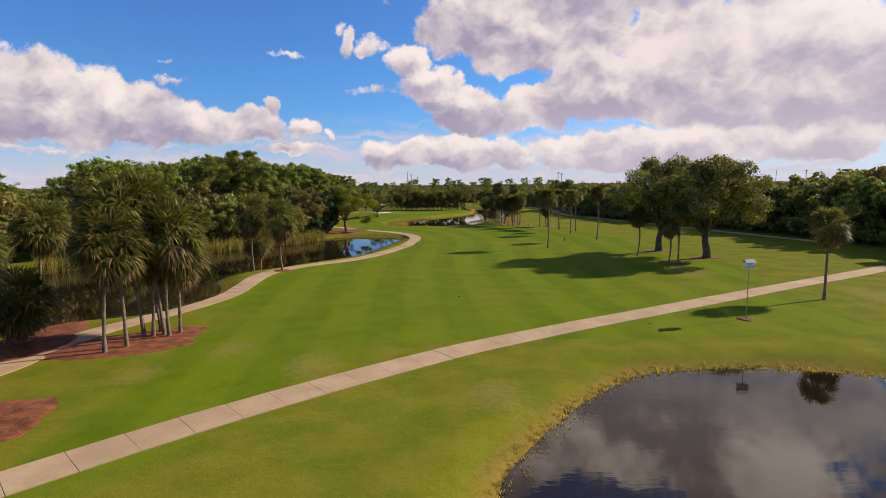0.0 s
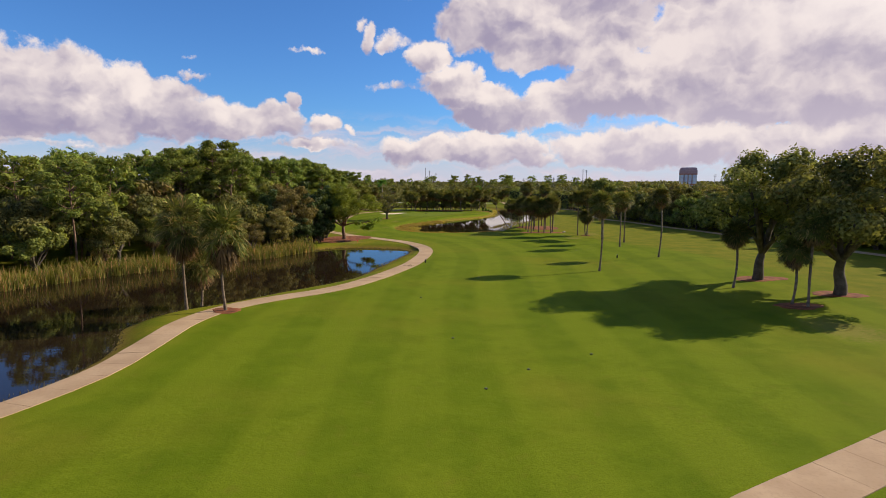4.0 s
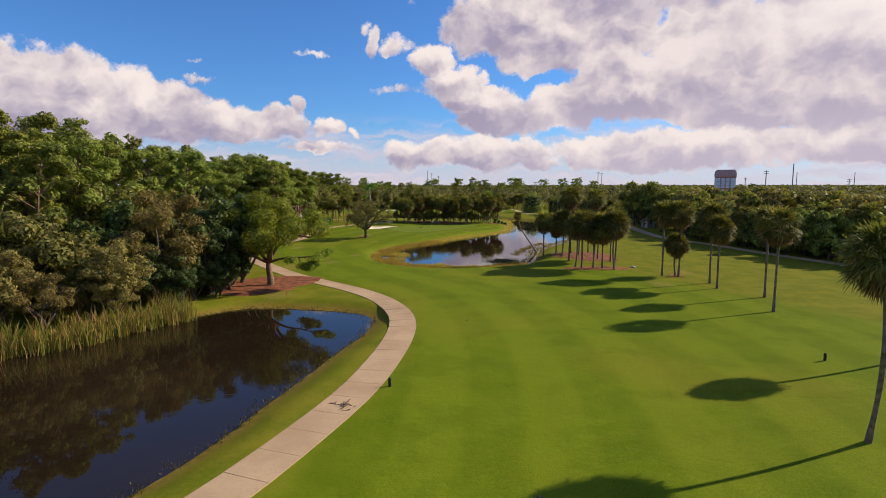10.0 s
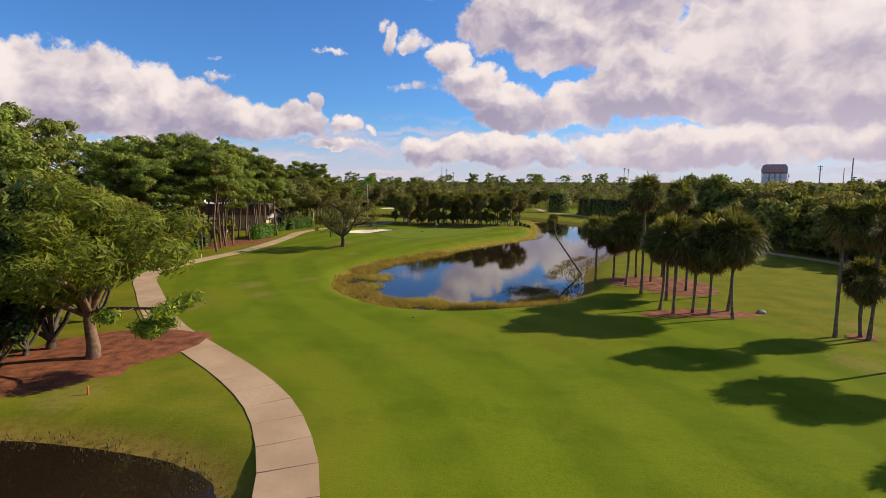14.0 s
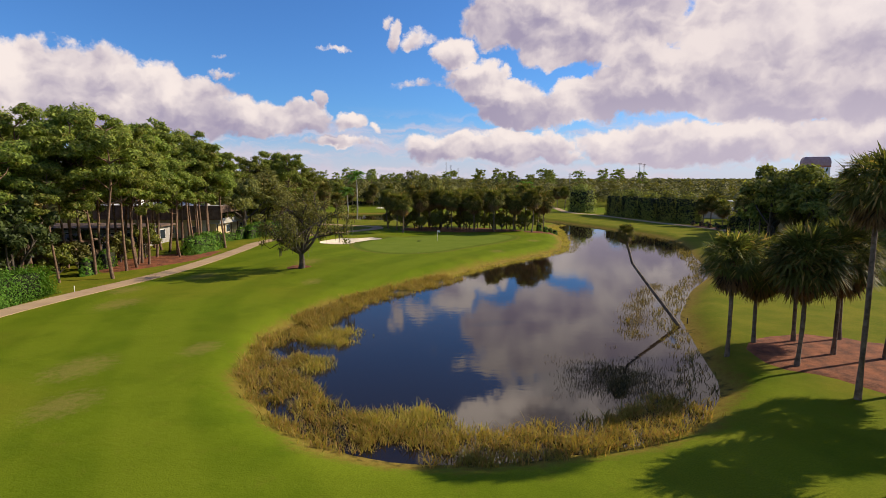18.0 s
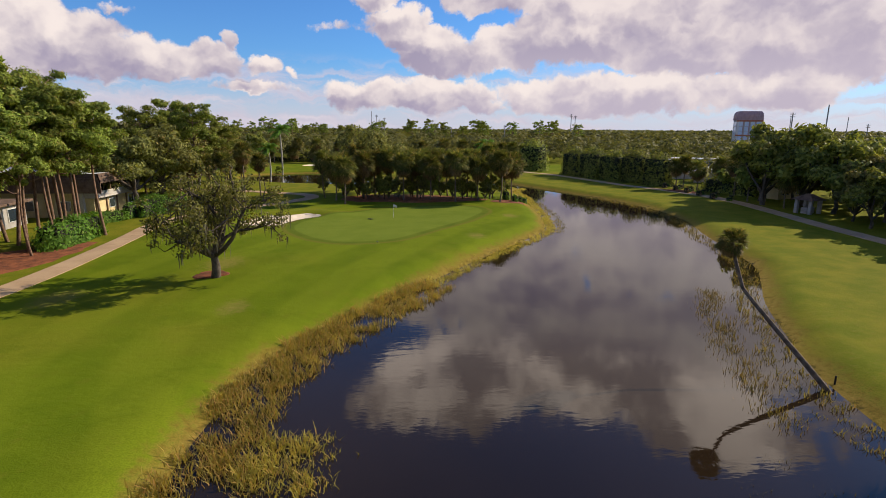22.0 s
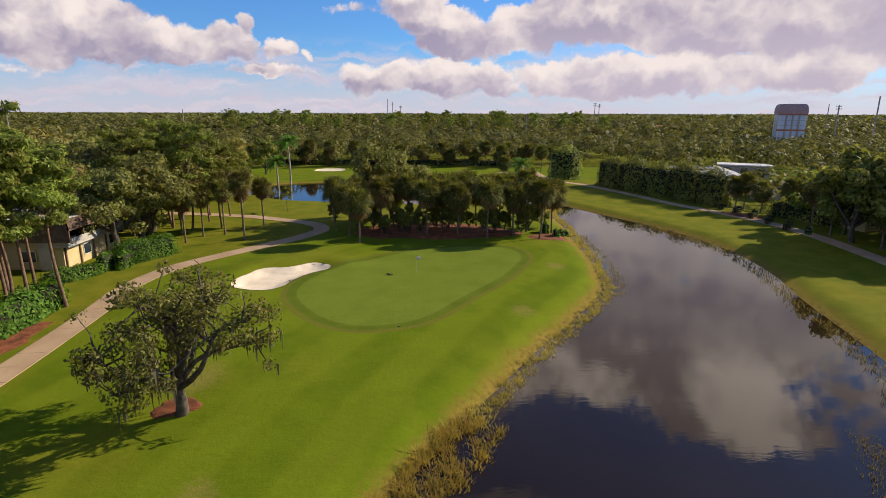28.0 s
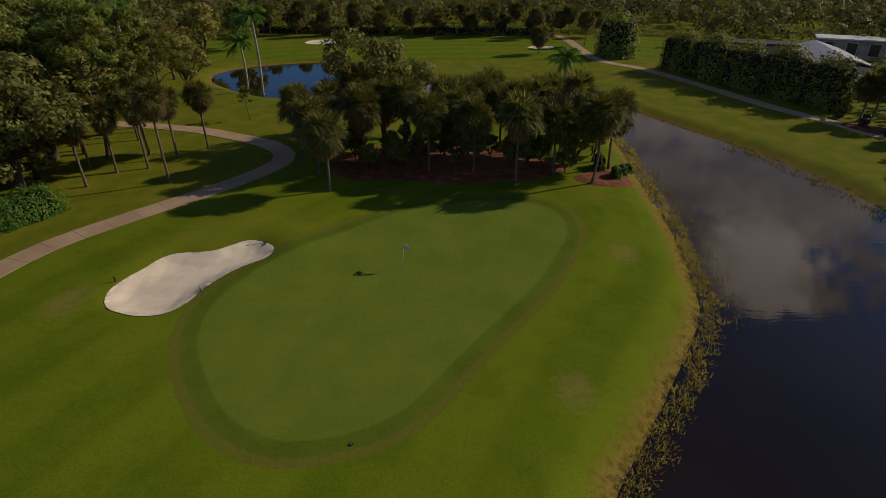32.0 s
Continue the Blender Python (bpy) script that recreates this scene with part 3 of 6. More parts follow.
def gz(x, y):
    return float(sample(GRID_Z, x, y)[0])


def mesh_np(name, verts, faces, mats, smooth_shade=False, face_mats=None):
    """A mesh from arrays of corners and equal-sided faces."""
    me = bpy.data.meshes.new(name)
    verts, faces = np.asarray(verts, np.float32), np.asarray(faces, np.int32)
    k = faces.shape[1]
    me.vertices.add(len(verts))
    me.vertices.foreach_set("co", verts.ravel())
    me.loops.add(faces.size)
    me.loops.foreach_set("vertex_index", faces.ravel())
    me.polygons.add(len(faces))
    me.polygons.foreach_set("loop_start", np.arange(0, faces.size, k, dtype=np.int32))
    for m in mats:
        me.materials.append(m)
    if face_mats is not None:
        me.polygons.foreach_set("material_index", np.asarray(face_mats, np.int32))
    me.polygons.foreach_set("use_smooth", np.full(len(faces), smooth_shade))
    me.update(calc_edges=True)
    me.validate()
    return me


def build_ground():
    xs, ys, x, y = GRID_X, GRID_Y, MESH_X, MESH_Y
    z = GRID_Z.ravel()
    nx, ny = len(xs), len(ys)
    i = np.arange(nx * ny).reshape(ny, nx)
    faces = np.stack([i[:-1, :-1], i[:-1, 1:], i[1:, 1:], i[1:, :-1]], -1).reshape(-1, 4)
    me = mesh_np("ground", np.stack([x, y, z], 1), faces, [M_TURF], True)
    lane = dist_line(x, y, LANE_LINE, False)
    west = dist_line(x, y, WEST_LINE, False)
    # rough lies beyond the mown lane, on the far side of the west path and at the south pond
    wild = np.maximum(np.abs(lane) - 33 + 6 * np.sin(y * 0.05), 1.5 + west)
    wild = np.maximum(wild, np.where(y < 41, (x + 6) * 0.8 - (y - 39) * 0.4, -20))
    wild = np.where((y > 308), np.abs(y - 348) - 18, wild)
    worn = np.zeros(x.shape)
    for a, b, r in WORN:
        worn = np.maximum(worn, np.exp(-((x - a) ** 2 + ((y - b) * 0.7) ** 2) / (r * r)))
    for name, v in (("water", SHORE_D), ("green", dist_line(x, y, GREEN_LINE, True)), ("lane", lane), ("wild", wild), ("worn", worn)):
        me.attributes.new(name, "FLOAT", "POINT").data.foreach_set("value", np.clip(v, -200, 200).astype(np.float32))
    return tagged(new("ground", me), "sunlit mown golf turf with yellowed rough and grassy pond banks", "ground", kind="structure")


ground = build_ground()


def build_water(name, line, label):
    d = np.roll(line, -1, 0) - np.roll(line, 1, 0)
    nrm = np.stack([d[:, 1], -d[:, 0]], 1) / np.linalg.norm(d, axis=1)[:, None]
    area = 0.5 * np.sum(line[:, 0] * np.roll(line[:, 1], -1) - np.roll(line[:, 0], -1) * line[:, 1])
    grown = line + nrm * (1.0 if area > 0 else -1.0) * 1.5
    bm = bmesh.new()
    vs = [bm.verts.new((p[0], p[1], WATER_Z)) for p in grown]
    f = bm.faces.new(vs)
    if f.normal.z < 0 or area < 0:
        f.normal_flip()
    bmesh.ops.triangulate(bm, faces=bm.faces[:])
    me = bpy.data.meshes.new(name)
    bm.to_mesh(me)
    bm.free()
    me.materials.append(M_WATER)
    return tagged(new(name, me), label, "water", kind="structure")


build_water("water_west", SHORES[0], "dark still pond water below a cattail bank")
build_water("water_south", SHORES[1], "dark pond water mirroring clouds by the cart path")
build_water("water_lake", SHORES[2], "brown pond and channel mirroring clouds beside the green")


def part(name, bm, mat, parent, label=""):
    """Links a bmesh as one mesh object under a thing or a part."""
    me = bpy.data.meshes.new(name)
    bm.to_mesh(me)
    bm.free()
    me.materials.append(mat)
    ob = new(name, me)
    ob.parent = parent
    return tagged(ob, label) if label else ob


def part_me(name, me, parent, label=""):
    ob = new(name, me)
    ob.parent = parent
    return tagged(ob, label) if label else ob


def box(bm, x0, x1, y0, y1, z0, z1, bevel=0.0):
    vs = [bm.verts.new(p) for p in ((x0, y0, z0), (x1, y0, z0), (x1, y1, z0), (x0, y1, z0), (x0, y0, z1), (x1, y0, z1), (x1, y1, z1), (x0, y1, z1))]
    fs = [bm.faces.new([vs[i] for i in q]) for q in ((3, 2, 1, 0), (4, 5, 6, 7), (0, 1, 5, 4), (1, 2, 6, 5), (2, 3, 7, 6), (3, 0, 4, 7))]
    if bevel:
        es = list({e for f in fs for e in f.edges})
        bmesh.ops.bevel(bm, geom=es, offset=bevel, segments=1, affect="EDGES")
    return bm


def boxed(x0, x1, y0, y1, z0, z1, bevel=0.0):
    return box(bmesh.new(), x0, x1, y0, y1, z0, z1, bevel)


def build_bunker(name, line, label):
    """Sand lying in its hollow, on a fine net cut to the outline."""
    x0, y0 = line.min(0) - 0.3
    x1, y1 = line.max(0) + 0.3
    xs, ys = np.arange(x0, x1, 0.22), np.arange(y0, y1, 0.22)
    gx, gy = np.meshgrid(xs, ys)
    d = dist_line(gx.ravel(), gy.ravel(), line, True).reshape(gx.shape)
    # pull the net's rim onto the outline
    ux, uy = np.gradient(d, 0.22, axis=1), np.gradient(d, 0.22, axis=0)
    near = np.abs(d) < 0.17
    gx, gy = np.where(near, gx - ux * d, gx), np.where(near, gy - uy * d, gy)
    z = sample(GRID_Z, gx.ravel(), gy.ravel()).reshape(gx.shape) + np.where(near, 0.015, 0.05) + 0.03 * smooth(d, -0.8, 0.0)
    i = np.arange(gx.size).reshape(gx.shape)
    inside = d < 0.17
    keep = inside[:-1, :-1] & inside[:-1, 1:] & inside[1:, 1:] & inside[1:, :-1]
    faces = np.stack([i[:-1, :-1], i[:-1, 1:], i[1:, 1:], i[1:, :-1]], -1)[keep]
    used, flat = np.unique(faces, return_inverse=True)
    verts = np.stack([gx.ravel(), gy.ravel(), z.ravel()], 1)[used]
    me = mesh_np(name, verts, flat.reshape(-1, 4), [M_SAND], True)
    return tagged(new(name, me), label, "sand bunker", kind="structure")


build_bunker("bunker_sand", BUNKER_LINE, "pale sand bunker with a pinched waist beside the green")
for ln in FAR_BUNKER_LINES:
    build_bunker("bunker_sand", ln, "small pale sand bunker on the distant fairway")


def bed(name, line, label, mat):
    """A flat planting bed draped over the turf."""
    c = line.mean(0)
    k = len(line)
    verts, faces = [], []
    rings = [1.0, 0.92, 0.75, 0.5, 0.25, 0.02]
    for j, r in enumerate(rings):
        for p in line:
            q = c + (p - c) * r
            verts.append((q[0], q[1], gz(q[0], q[1]) + (0.0 if j == 0 else 0.07)))
    for a in range(len(rings) - 1):
        for i in range(k):
            j = (i + 1) % k
            faces.append((a * k + i, a * k + j, (a + 1) * k + j, (a + 1) * k + i))
    me = mesh_np(name, verts, faces, [mat], True)
    return tagged(new(name, me), label, "mulch bed", kind="structure")


def ring(cx, cy, rx, ry, seed, turn=0.0, count=28):
    rng = np.random.default_rng(seed)
    a = np.linspace(0, 2 * np.pi, count, endpoint=False)
    r = 1 + 0.12 * np.sin(2 * a + rng.random() * 6) + 0.10 * np.sin(3 * a + rng.random() * 6) + 0.05 * rng.standard_normal(count)
    u, v = rx * r * np.cos(a), ry * r * np.sin(a)
    c, s = math.cos(turn), math.sin(turn)
    return np.stack([cx + u * c - v * s, cy + u * s + v * c], 1)


STRAW = "red-brown pine straw mulch bed round tree trunks"
for i, (cx, cy, rx, ry, tn) in enumerate([(-24.7, 40.9, 5.5, 3.2, 0.5), (-23.0, 43.7, 3.4, 2.2, 0.2), (-32.7, 41.9, 3.5, 6, 0.1), (-23.2, 77.5, 1.6, 1.2, 0), (38.7, 96.8, 3.2, 2.0, 0), (42.1, 86.9, 2.8, 1.7, 0),
                                          (34.4, 81.1, 2.6, 1.4, 0), (-26.3, 145.9, 6.2, 6.6, -0.5), (19.7, 161.5, 4.6, 2.0, 0.1), (21.3, 176.5, 5.6, 6.0, -0.6), (29.3, 154.6, 1.3, 0.9, 0),
                                          (-25.8, 208.4, 1.5, 1.1, 0), (-8.3, 261.9, 13.5, 6.5, 0.06), (9.2, 257.1, 3.2, 2.6, 0), (-48.5, 214.1, 4.2, 11, -0.35), (-24.2, 26.5, 4, 3, 0.4),
                                          (26.4, 46.8, 0.7, 0.6, 0), (49.8, 275.2, 5, 2.0, -1.1)]):
    bed("mulch_bed", ring(cx, cy, rx, ry, 40 + i, tn), STRAW, M_MULCH)


def build_path(name, points, label, seed):
    """A cart path cast in concrete slabs with open joints."""
    base = tagged(new(name), label, "cart path", kind="structure")
    base.location = (0, 0, 0)
    rng = np.random.default_rng(seed)
    line = resample(points, 2.45)
    d = np.gradient(line, axis=0)
    nrm = np.stack([-d[:, 1], d[:, 0]], 1) / np.linalg.norm(d, axis=1)[:, None]
    for i in range(len(line) - 1):
        a, b = line[i], line[i + 1]
        t = (b - a) / np.linalg.norm(b - a)
        a2, b2 = a + t * 0.012, b - t * 0.012
        tilt = rng.normal(0, 0.006, 4)
        tops = []
        for p, q, s in ((a2, nrm[i], -1), (b2, nrm[i + 1], -1), (b2, nrm[i + 1], 1), (a2, nrm[i], 1)):
            tops.append(p + q * s * PATH_WIDTH / 2)
        z = max(gz(*p) for p in (a, b)) + 0.045
        zs = [gz(*p) for p in tops]
        bm = bmesh.new()
        hi = [bm.verts.new((p[0], p[1], max(h, z - 0.12) + 0.05 + e)) for p, h, e in zip(tops, zs, tilt)]
        lo = [bm.verts.new((p[0], p[1], h - 0.15)) for p, h in zip(tops, zs)]
        f = bm.faces.new(hi)
        for k in range(4):
            bm.faces.new((lo[k], lo[(k + 1) % 4], hi[(k + 1) % 4], hi[k]))
        bm.normal_update()
        if f.normal.z < 0:
            bmesh.ops.reverse_faces(bm, faces=bm.faces[:])
        part("slab", bm, M_PATH, base)
    return base


build_path("path_west", PATH_WEST, "winding tan concrete cart path with jointed slabs", 1)
build_path("path_south", PATH_SOUTH, "broad tan concrete cart path crossing the fairway", 2)
build_path("path_east", PATH_EAST, "tan cart path along the foot of the tree line", 3)

# ---------------------------------------------------------------- plant builders


def leaf_quads(points, normals, size, rng, aspect=0.62, droop=0.0, jitter=0.40):
    """Small bent leaf clumps, one quad each, facing roughly along the normals."""
    k = len(points)
    nrm = normals + rng.normal(0, jitter, (k, 3))
    nrm /= np.linalg.norm(nrm, axis=1)[:, None] + 1e-9
    u = np.cross(nrm, rng.normal(0, 1, (k, 3)))
    u /= np.linalg.norm(u, axis=1)[:, None] + 1e-9
    v = np.cross(nrm, u)
    s = (size * rng.uniform(0.6, 1.35, k))[:, None]
    a, b = u * s, v * s * aspect
    tip = np.array([0, 0, -1.0]) * s * droop
    w = rng.uniform(0.45, 0.95, (k, 1))
    quad = np.stack([points - a, points - b * w, points + a + tip, points + b], 1)
    return quad.reshape(-1, 3), np.arange(4 * k).reshape(k, 4)


def blob_points(centres, radii, count, rng, flat=0.8, shell=0.5):
    """Points near the skin of overlapping lobes, and the way outwards."""
    radii = np.asarray(radii, float)
    share = radii ** 2 / (radii ** 2).sum()
    pick = rng.choice(len(centres), count, p=share)
    d = rng.normal(0, 1, (count, 3))
    d /= np.linalg.norm(d, axis=1)[:, None]
    r = radii[pick] * (shell + (1 - shell) * rng.random(count)) * rng.uniform(0.85, 1.12, count)
    off = d * r[:, None] * np.array([1, 1, flat])
    return np.asarray(centres)[pick] + off, d


def tube(points, radii, sides=7):
    """A tapering limb along points."""
    pts = np.asarray(points, float)
    k = len(pts)
    t = np.gradient(pts, axis=0)
    t /= np.linalg.norm(t, axis=1)[:, None] + 1e-9
    ref = np.array([0.31, 0.95, 0.05])
    u = np.cross(t, ref)
    u /= np.linalg.norm(u, axis=1)[:, None] + 1e-9
    v = np.cross(t, u)
    a = np.linspace(0, 2 * np.pi, sides, endpoint=False)
    rr = np.asarray(radii, float)[:, None, None]
    verts = pts[:, None, :] + rr * (np.cos(a)[None, :, None] * u[:, None, :] + np.sin(a)[None, :, None] * v[:, None, :])
    i = np.arange(k * sides).reshape(k, sides)
    j = np.roll(i, -1, 1)
    faces = np.stack([i[:-1], j[:-1], j[1:], i[1:]], -1).reshape(-1, 4)
    return verts.reshape(-1, 3), faces


def join(chunks):
    vs, fs, n = [], [], 0
    for v, f in chunks:
        vs.append(v)
        fs.append(f + n)
        n += len(v)
    return np.vstack(vs), np.vstack(fs)


def bend(a, b, rng, wobble=0.08, count=7, sag=0.0):
    a, b = np.asarray(a, float), np.asarray(b, float)
    s = np.linspace(0, 1, count)[:, None]
    ln = np.linalg.norm(b - a)
    p = a + (b - a) * s
    off = rng.normal(0, wobble * ln, 3)
    p = p + np.sin(np.pi * s) * off + np.sin(2 * np.pi * s) * rng.normal(0, wobble * 0.5 * ln, 3)
    p[:, 2] += (np.sin(np.pi * s) * sag * ln).ravel()
    return p


def wood_mesh(name, chunks, mat):
    v, f = join(chunks)
    return mesh_np(name, v, f, [mat], True)


def oak_meshes(seed, height, spread, leaves, leaf=0.33, fork=0.28, mat=None, trunk_r=0.32, open_crown=0.0, moss=0, bark=None, aspect=0.62):
    """Trunk with limbs, crown and, if wanted, hanging moss of a broad tree; an open crown shows its limbs between small tufts."""
    rng = np.random.default_rng(seed)
    base = height * fork
    chunks = []
    top = np.array([rng.normal(0, 0.2), rng.normal(0, 0.2), base])
    stem = bend((0, 0, -0.3), top, rng, 0.04)
    chunks.append(tube(stem, np.linspace(trunk_r * 1.35, trunk_r * 0.85, 7), 9))
    centres, radii = [], []
    limbs = int(9 + 3 * open_crown)
    small = 1 - 0.52 * open_crown
    for i in range(limbs):
        a = 2 * math.pi * (i * 1.618 + rng.uniform(-0.1, 0.1)) / 1.0
        lead = i % 4 == 3
        out = spread * rng.uniform(0.55, 0.90) * (0.35 if lead else 1.0)
        h = height * (0.84 if lead else rng.uniform(0.42, 0.76))
        end = np.array([math.cos(a) * out, math.sin(a) * out, h])
        limb = bend(top, end, rng, 0.07, 8, 0.10)
        chunks.append(tube(limb, np.linspace(trunk_r * 0.6, 0.06, 8), 6 if leaves > 2500 else 3))
        for j in range(int(4 + 6 * open_crown)):
            s = limb[rng.integers(3, 8)]
            tip = s + rng.normal(0, 1, 3) * np.array([spread, spread, height * 0.55]) * 0.15 + np.array([0, 0, height * 0.06])
            far = np.hypot(tip[0], tip[1])
            if far > spread * 0.88:
                tip[:2] *= spread * 0.88 / far
            if leaves > 2500:
                chunks.append(tube(bend(s, tip, rng, 0.1, 4), np.linspace(0.08, 0.025, 4), 3))
            centres.append(tip)
            radii.append(spread * rng.uniform(0.15, 0.29) * small)
        centres.append(end)
        radii.append(spread * rng.uniform(0.22, 0.32) * small)
    centres.append(np.array([0, 0, height * 0.80]))
    radii.append(spread * 0.34 * small)
    centres, radii = np.array(centres), np.array(radii)
    centres[:, 2] = np.minimum(centres[:, 2], height - radii * 0.72)
    p, d = blob_points(centres, radii, leaves, rng, 0.72, 0.55)
    keep = p[:, 2] > base * 0.75
    v, f = leaf_quads(p[keep], d[keep] + np.array([0, 0, 0.2]), leaf, rng, aspect)
    wood = wood_mesh("trunk", chunks, bark or M_BARK)
    crown = mesh_np("crown", v, f, [mat or M_OAK])
    hang = None
    if moss:
        q, d = blob_points(centres, radii * 0.95, moss, rng, 0.6, 0.7)
        q = q[(q[:, 2] < height * 0.72) & (q[:, 2] > base)]
        vs = []
        for c in q:
            ln, w = rng.uniform(0.4, 1.3), rng.uniform(0.03, 0.09)
            a = rng.uniform(0, 6.3)
            e = np.array([math.cos(a) * w, math.sin(a) * w, 0])
            vs += [c - e, c + e, c + e * 0.2 + (0, 0, -ln), c - e * 0.4 + (0, 0, -ln * 0.9)]
        hang = mesh_np("hanging_moss", np.array(vs), np.arange(len(vs)).reshape(-1, 4), [M_MOSS])
    return wood, crown, hang


def pine_meshes(seed, height, spread, leaves, bare=0.5, leaf=0.30):
    """A slash pine: bare leaning trunk, forked limbs and rounded needle masses."""
    rng = np.random.default_rng(seed)
    lean = rng.normal(0, height * 0.025, 2)
    top = np.array([lean[0], lean[1], height * 0.93])
    stem = bend((0, 0, -0.3), top, rng, 0.018, 12)
    chunks = [tube(stem, np.linspace(0.19, 0.05, 12) * (height / 15) ** 0.5, 8)]
    centres, radii = [], []
    for i in range(18):
        s = bare + (0.97 - bare) * (i + rng.uniform(0.0, 1.0)) / 18
        at = stem[min(11, int(s * 11.99))]
        a = 2.4 * i + rng.uniform(-0.5, 0.5)
        out = spread * rng.uniform(0.45, 1.0) * (1.05 - 0.45 * (s - bare) / (1 - bare))
        end = at + np.array([math.cos(a) * out, math.sin(a) * out, out * rng.uniform(0.25, 0.7)])
        chunks.append(tube(bend(at, end, rng, 0.08, 5), np.linspace(0.085, 0.02, 5), 4 if leaves > 2000 else 3))
        # rounded flat-bottomed needle masses, a large one and smaller ones about it
        centres.append(end)
        radii.append(spread * rng.uniform(0.24, 0.36))
        for k in range(2):
            centres.append(end + rng.normal(0, spread * 0.20, 3) * np.array([1, 1, 0.45]))
            radii.append(spread * rng.uniform(0.13, 0.22))
    for k in range(3):
        centres.append(top + rng.normal(0, spread * 0.24, 3) * np.array([1, 1, 0.4]))
        radii.append(spread * rng.uniform(0.26, 0.36))
    p, d = blob_points(centres, radii, leaves, rng, 0.58, 0.5)
    v, f = leaf_quads(p, d + np.array([0, 0, 0.45]), leaf, rng, 0.42)
    return wood_mesh("trunk", chunks, M_PINE_BARK), mesh_np("crown", v, f, [M_PINE]), None


def sabal_crown(seed, count=46, reach=1.75, dry=16, up=0.75):
    """Fan fronds in a ball, with a brown hanging skirt."""
    rng = np.random.default_rng(seed)
    live, dead = [], []
    for i in range(count + dry):
        is_dry = i >= count
        el = rng.uniform(-1.45, -0.55) if is_dry else math.asin(max(-0.55, min(0.98, rng.uniform(-0.55, 1.0) * (0.75 + 0.25 * up))))
        a = 2.399963 * i + rng.uniform(-0.25, 0.25)
        way = np.array([math.cos(a) * math.cos(el), math.sin(a) * math.cos(el), math.sin(el)])
        stalk = reach * rng.uniform(0.40, 0.66) * (0.75 if is_dry else 1)
        root = way * 0.12
        hub = way * stalk + np.array([0, 0, -0.05 * stalk])
        side = np.cross(way, (0, 0, 1.0))
        side /= np.linalg.norm(side) + 1e-9
        lift = np.cross(side, way)
        w = 0.028
        bucket = dead if is_dry else live
        bucket += [root - side * w, root + side * w, hub + side * w, hub - side * w]
        fan = rng.uniform(1.15, 1.5)
        blades = 19
        ln0 = reach * rng.uniform(0.46, 0.60) * (0.85 if is_dry else 1)
        for b in range(blades):
            ang = fan * (2 * b / (blades - 1) - 1) + rng.normal(0, 0.05)
            dirv = way * math.cos(ang) + side * math.sin(ang) + lift * 0.20 * rng.normal(0, 1)
            ln = ln0 * (0.70 + 0.30 * math.cos(ang))
            mid = hub + dirv * ln * 0.55
            sag = 0.05 + 0.30 * abs(math.cos(el)) * rng.uniform(0.1, 1.2)
            end = hub + dirv * ln + np.array([0, 0, -sag * ln])
            acr = np.cross(dirv, lift)
            acr = acr / (np.linalg.norm(acr) + 1e-9) * 0.048
            bucket += [hub, mid - acr, end, mid + acr]
    lv, dv = np.array(live), np.array(dead)
    green = mesh_np("crown", lv, np.arange(len(lv)).reshape(-1, 4), [M_PALM])
    brown = mesh_np("dry_skirt", dv, np.arange(len(dv)).reshape(-1, 4), [M_PALM_DRY]) if len(dv) else None
    return green, brown


def palm_trunk(seed, height, lean=(0, 0), r=0.145):
    rng = np.random.default_rng(seed)
    k = 16
    s = np.linspace(0, 1, k)
    wob = rng.normal(0, 0.16, 2)
    pts = np.stack([lean[0] * s ** 1.4 + wob[0] * np.sin(math.pi * s), lean[1] * s ** 1.4 + wob[1] * np.sin(math.pi * s), -0.25 + (height + 0.25) * s], 1)
    rad = r * (1.35 - 0.5 * np.minimum(s * 5, 1)) * (1 + 0.05 * rng.normal(0, 1, k)) + 0.05 * np.maximum(s - 0.9, 0) * 10 * r
    return mesh_np("trunk", *tube(pts, rad, 9), [M_PALM_BARK], True)


PALM_CROWNS = [sabal_crown(s, c, r, d, u) for s, c, r, d, u in ((1, 96, 2.0, 44, 0.85), (2, 118, 1.95, 34, 1.0), (3, 84, 2.1, 60, 0.8), (4, 78, 2.0, 66, 0.75))]
PALM_TRUNKS = {}


def palm(x, y, height, kind=0, lean=(0, 0), size=1.0, label="tall sabal palm with round fan-leaf crown on mown grass", group="fairway palms", shag=1.0):
    """A sabal palm: height is the crown's top."""
    z = gz(x, y)
    base = tagged(new("palm_tree"), label, "palm tree", group)
    base.location = (x, y, z)
    base.rotation_euler = (0, 0, (x * 12.9 + y * 7.1) % 6.28 if lean == (0, 0) else 0)
    green, brown = PALM_CROWNS[kind % 4]
    stem = max(1.2, height - 1.75 * size)
    key = (round(stem * 2) / 2, lean, kind % 3)
    if key not in PALM_TRUNKS:
        PALM_TRUNKS[key] = palm_trunk(kind + 7, key[0], lean)
    part_me("trunk", PALM_TRUNKS[key], base, "slim grey ringed trunk")
    c = part_me("crown", green, base)
    c.location, c.scale = (lean[0], lean[1], key[0] - 1.7 * size * (shag - 1)), (size, size, size * 1.12 * shag)
    if brown:
        b = part_me("dry_skirt", brown, base, "brown hanging dead fronds")
        b.location, b.scale = (lean[0], lean[1], key[0] - 0.05 - 1.9 * size * (shag - 1)), (size, size, size * 1.25 * shag)
    return base


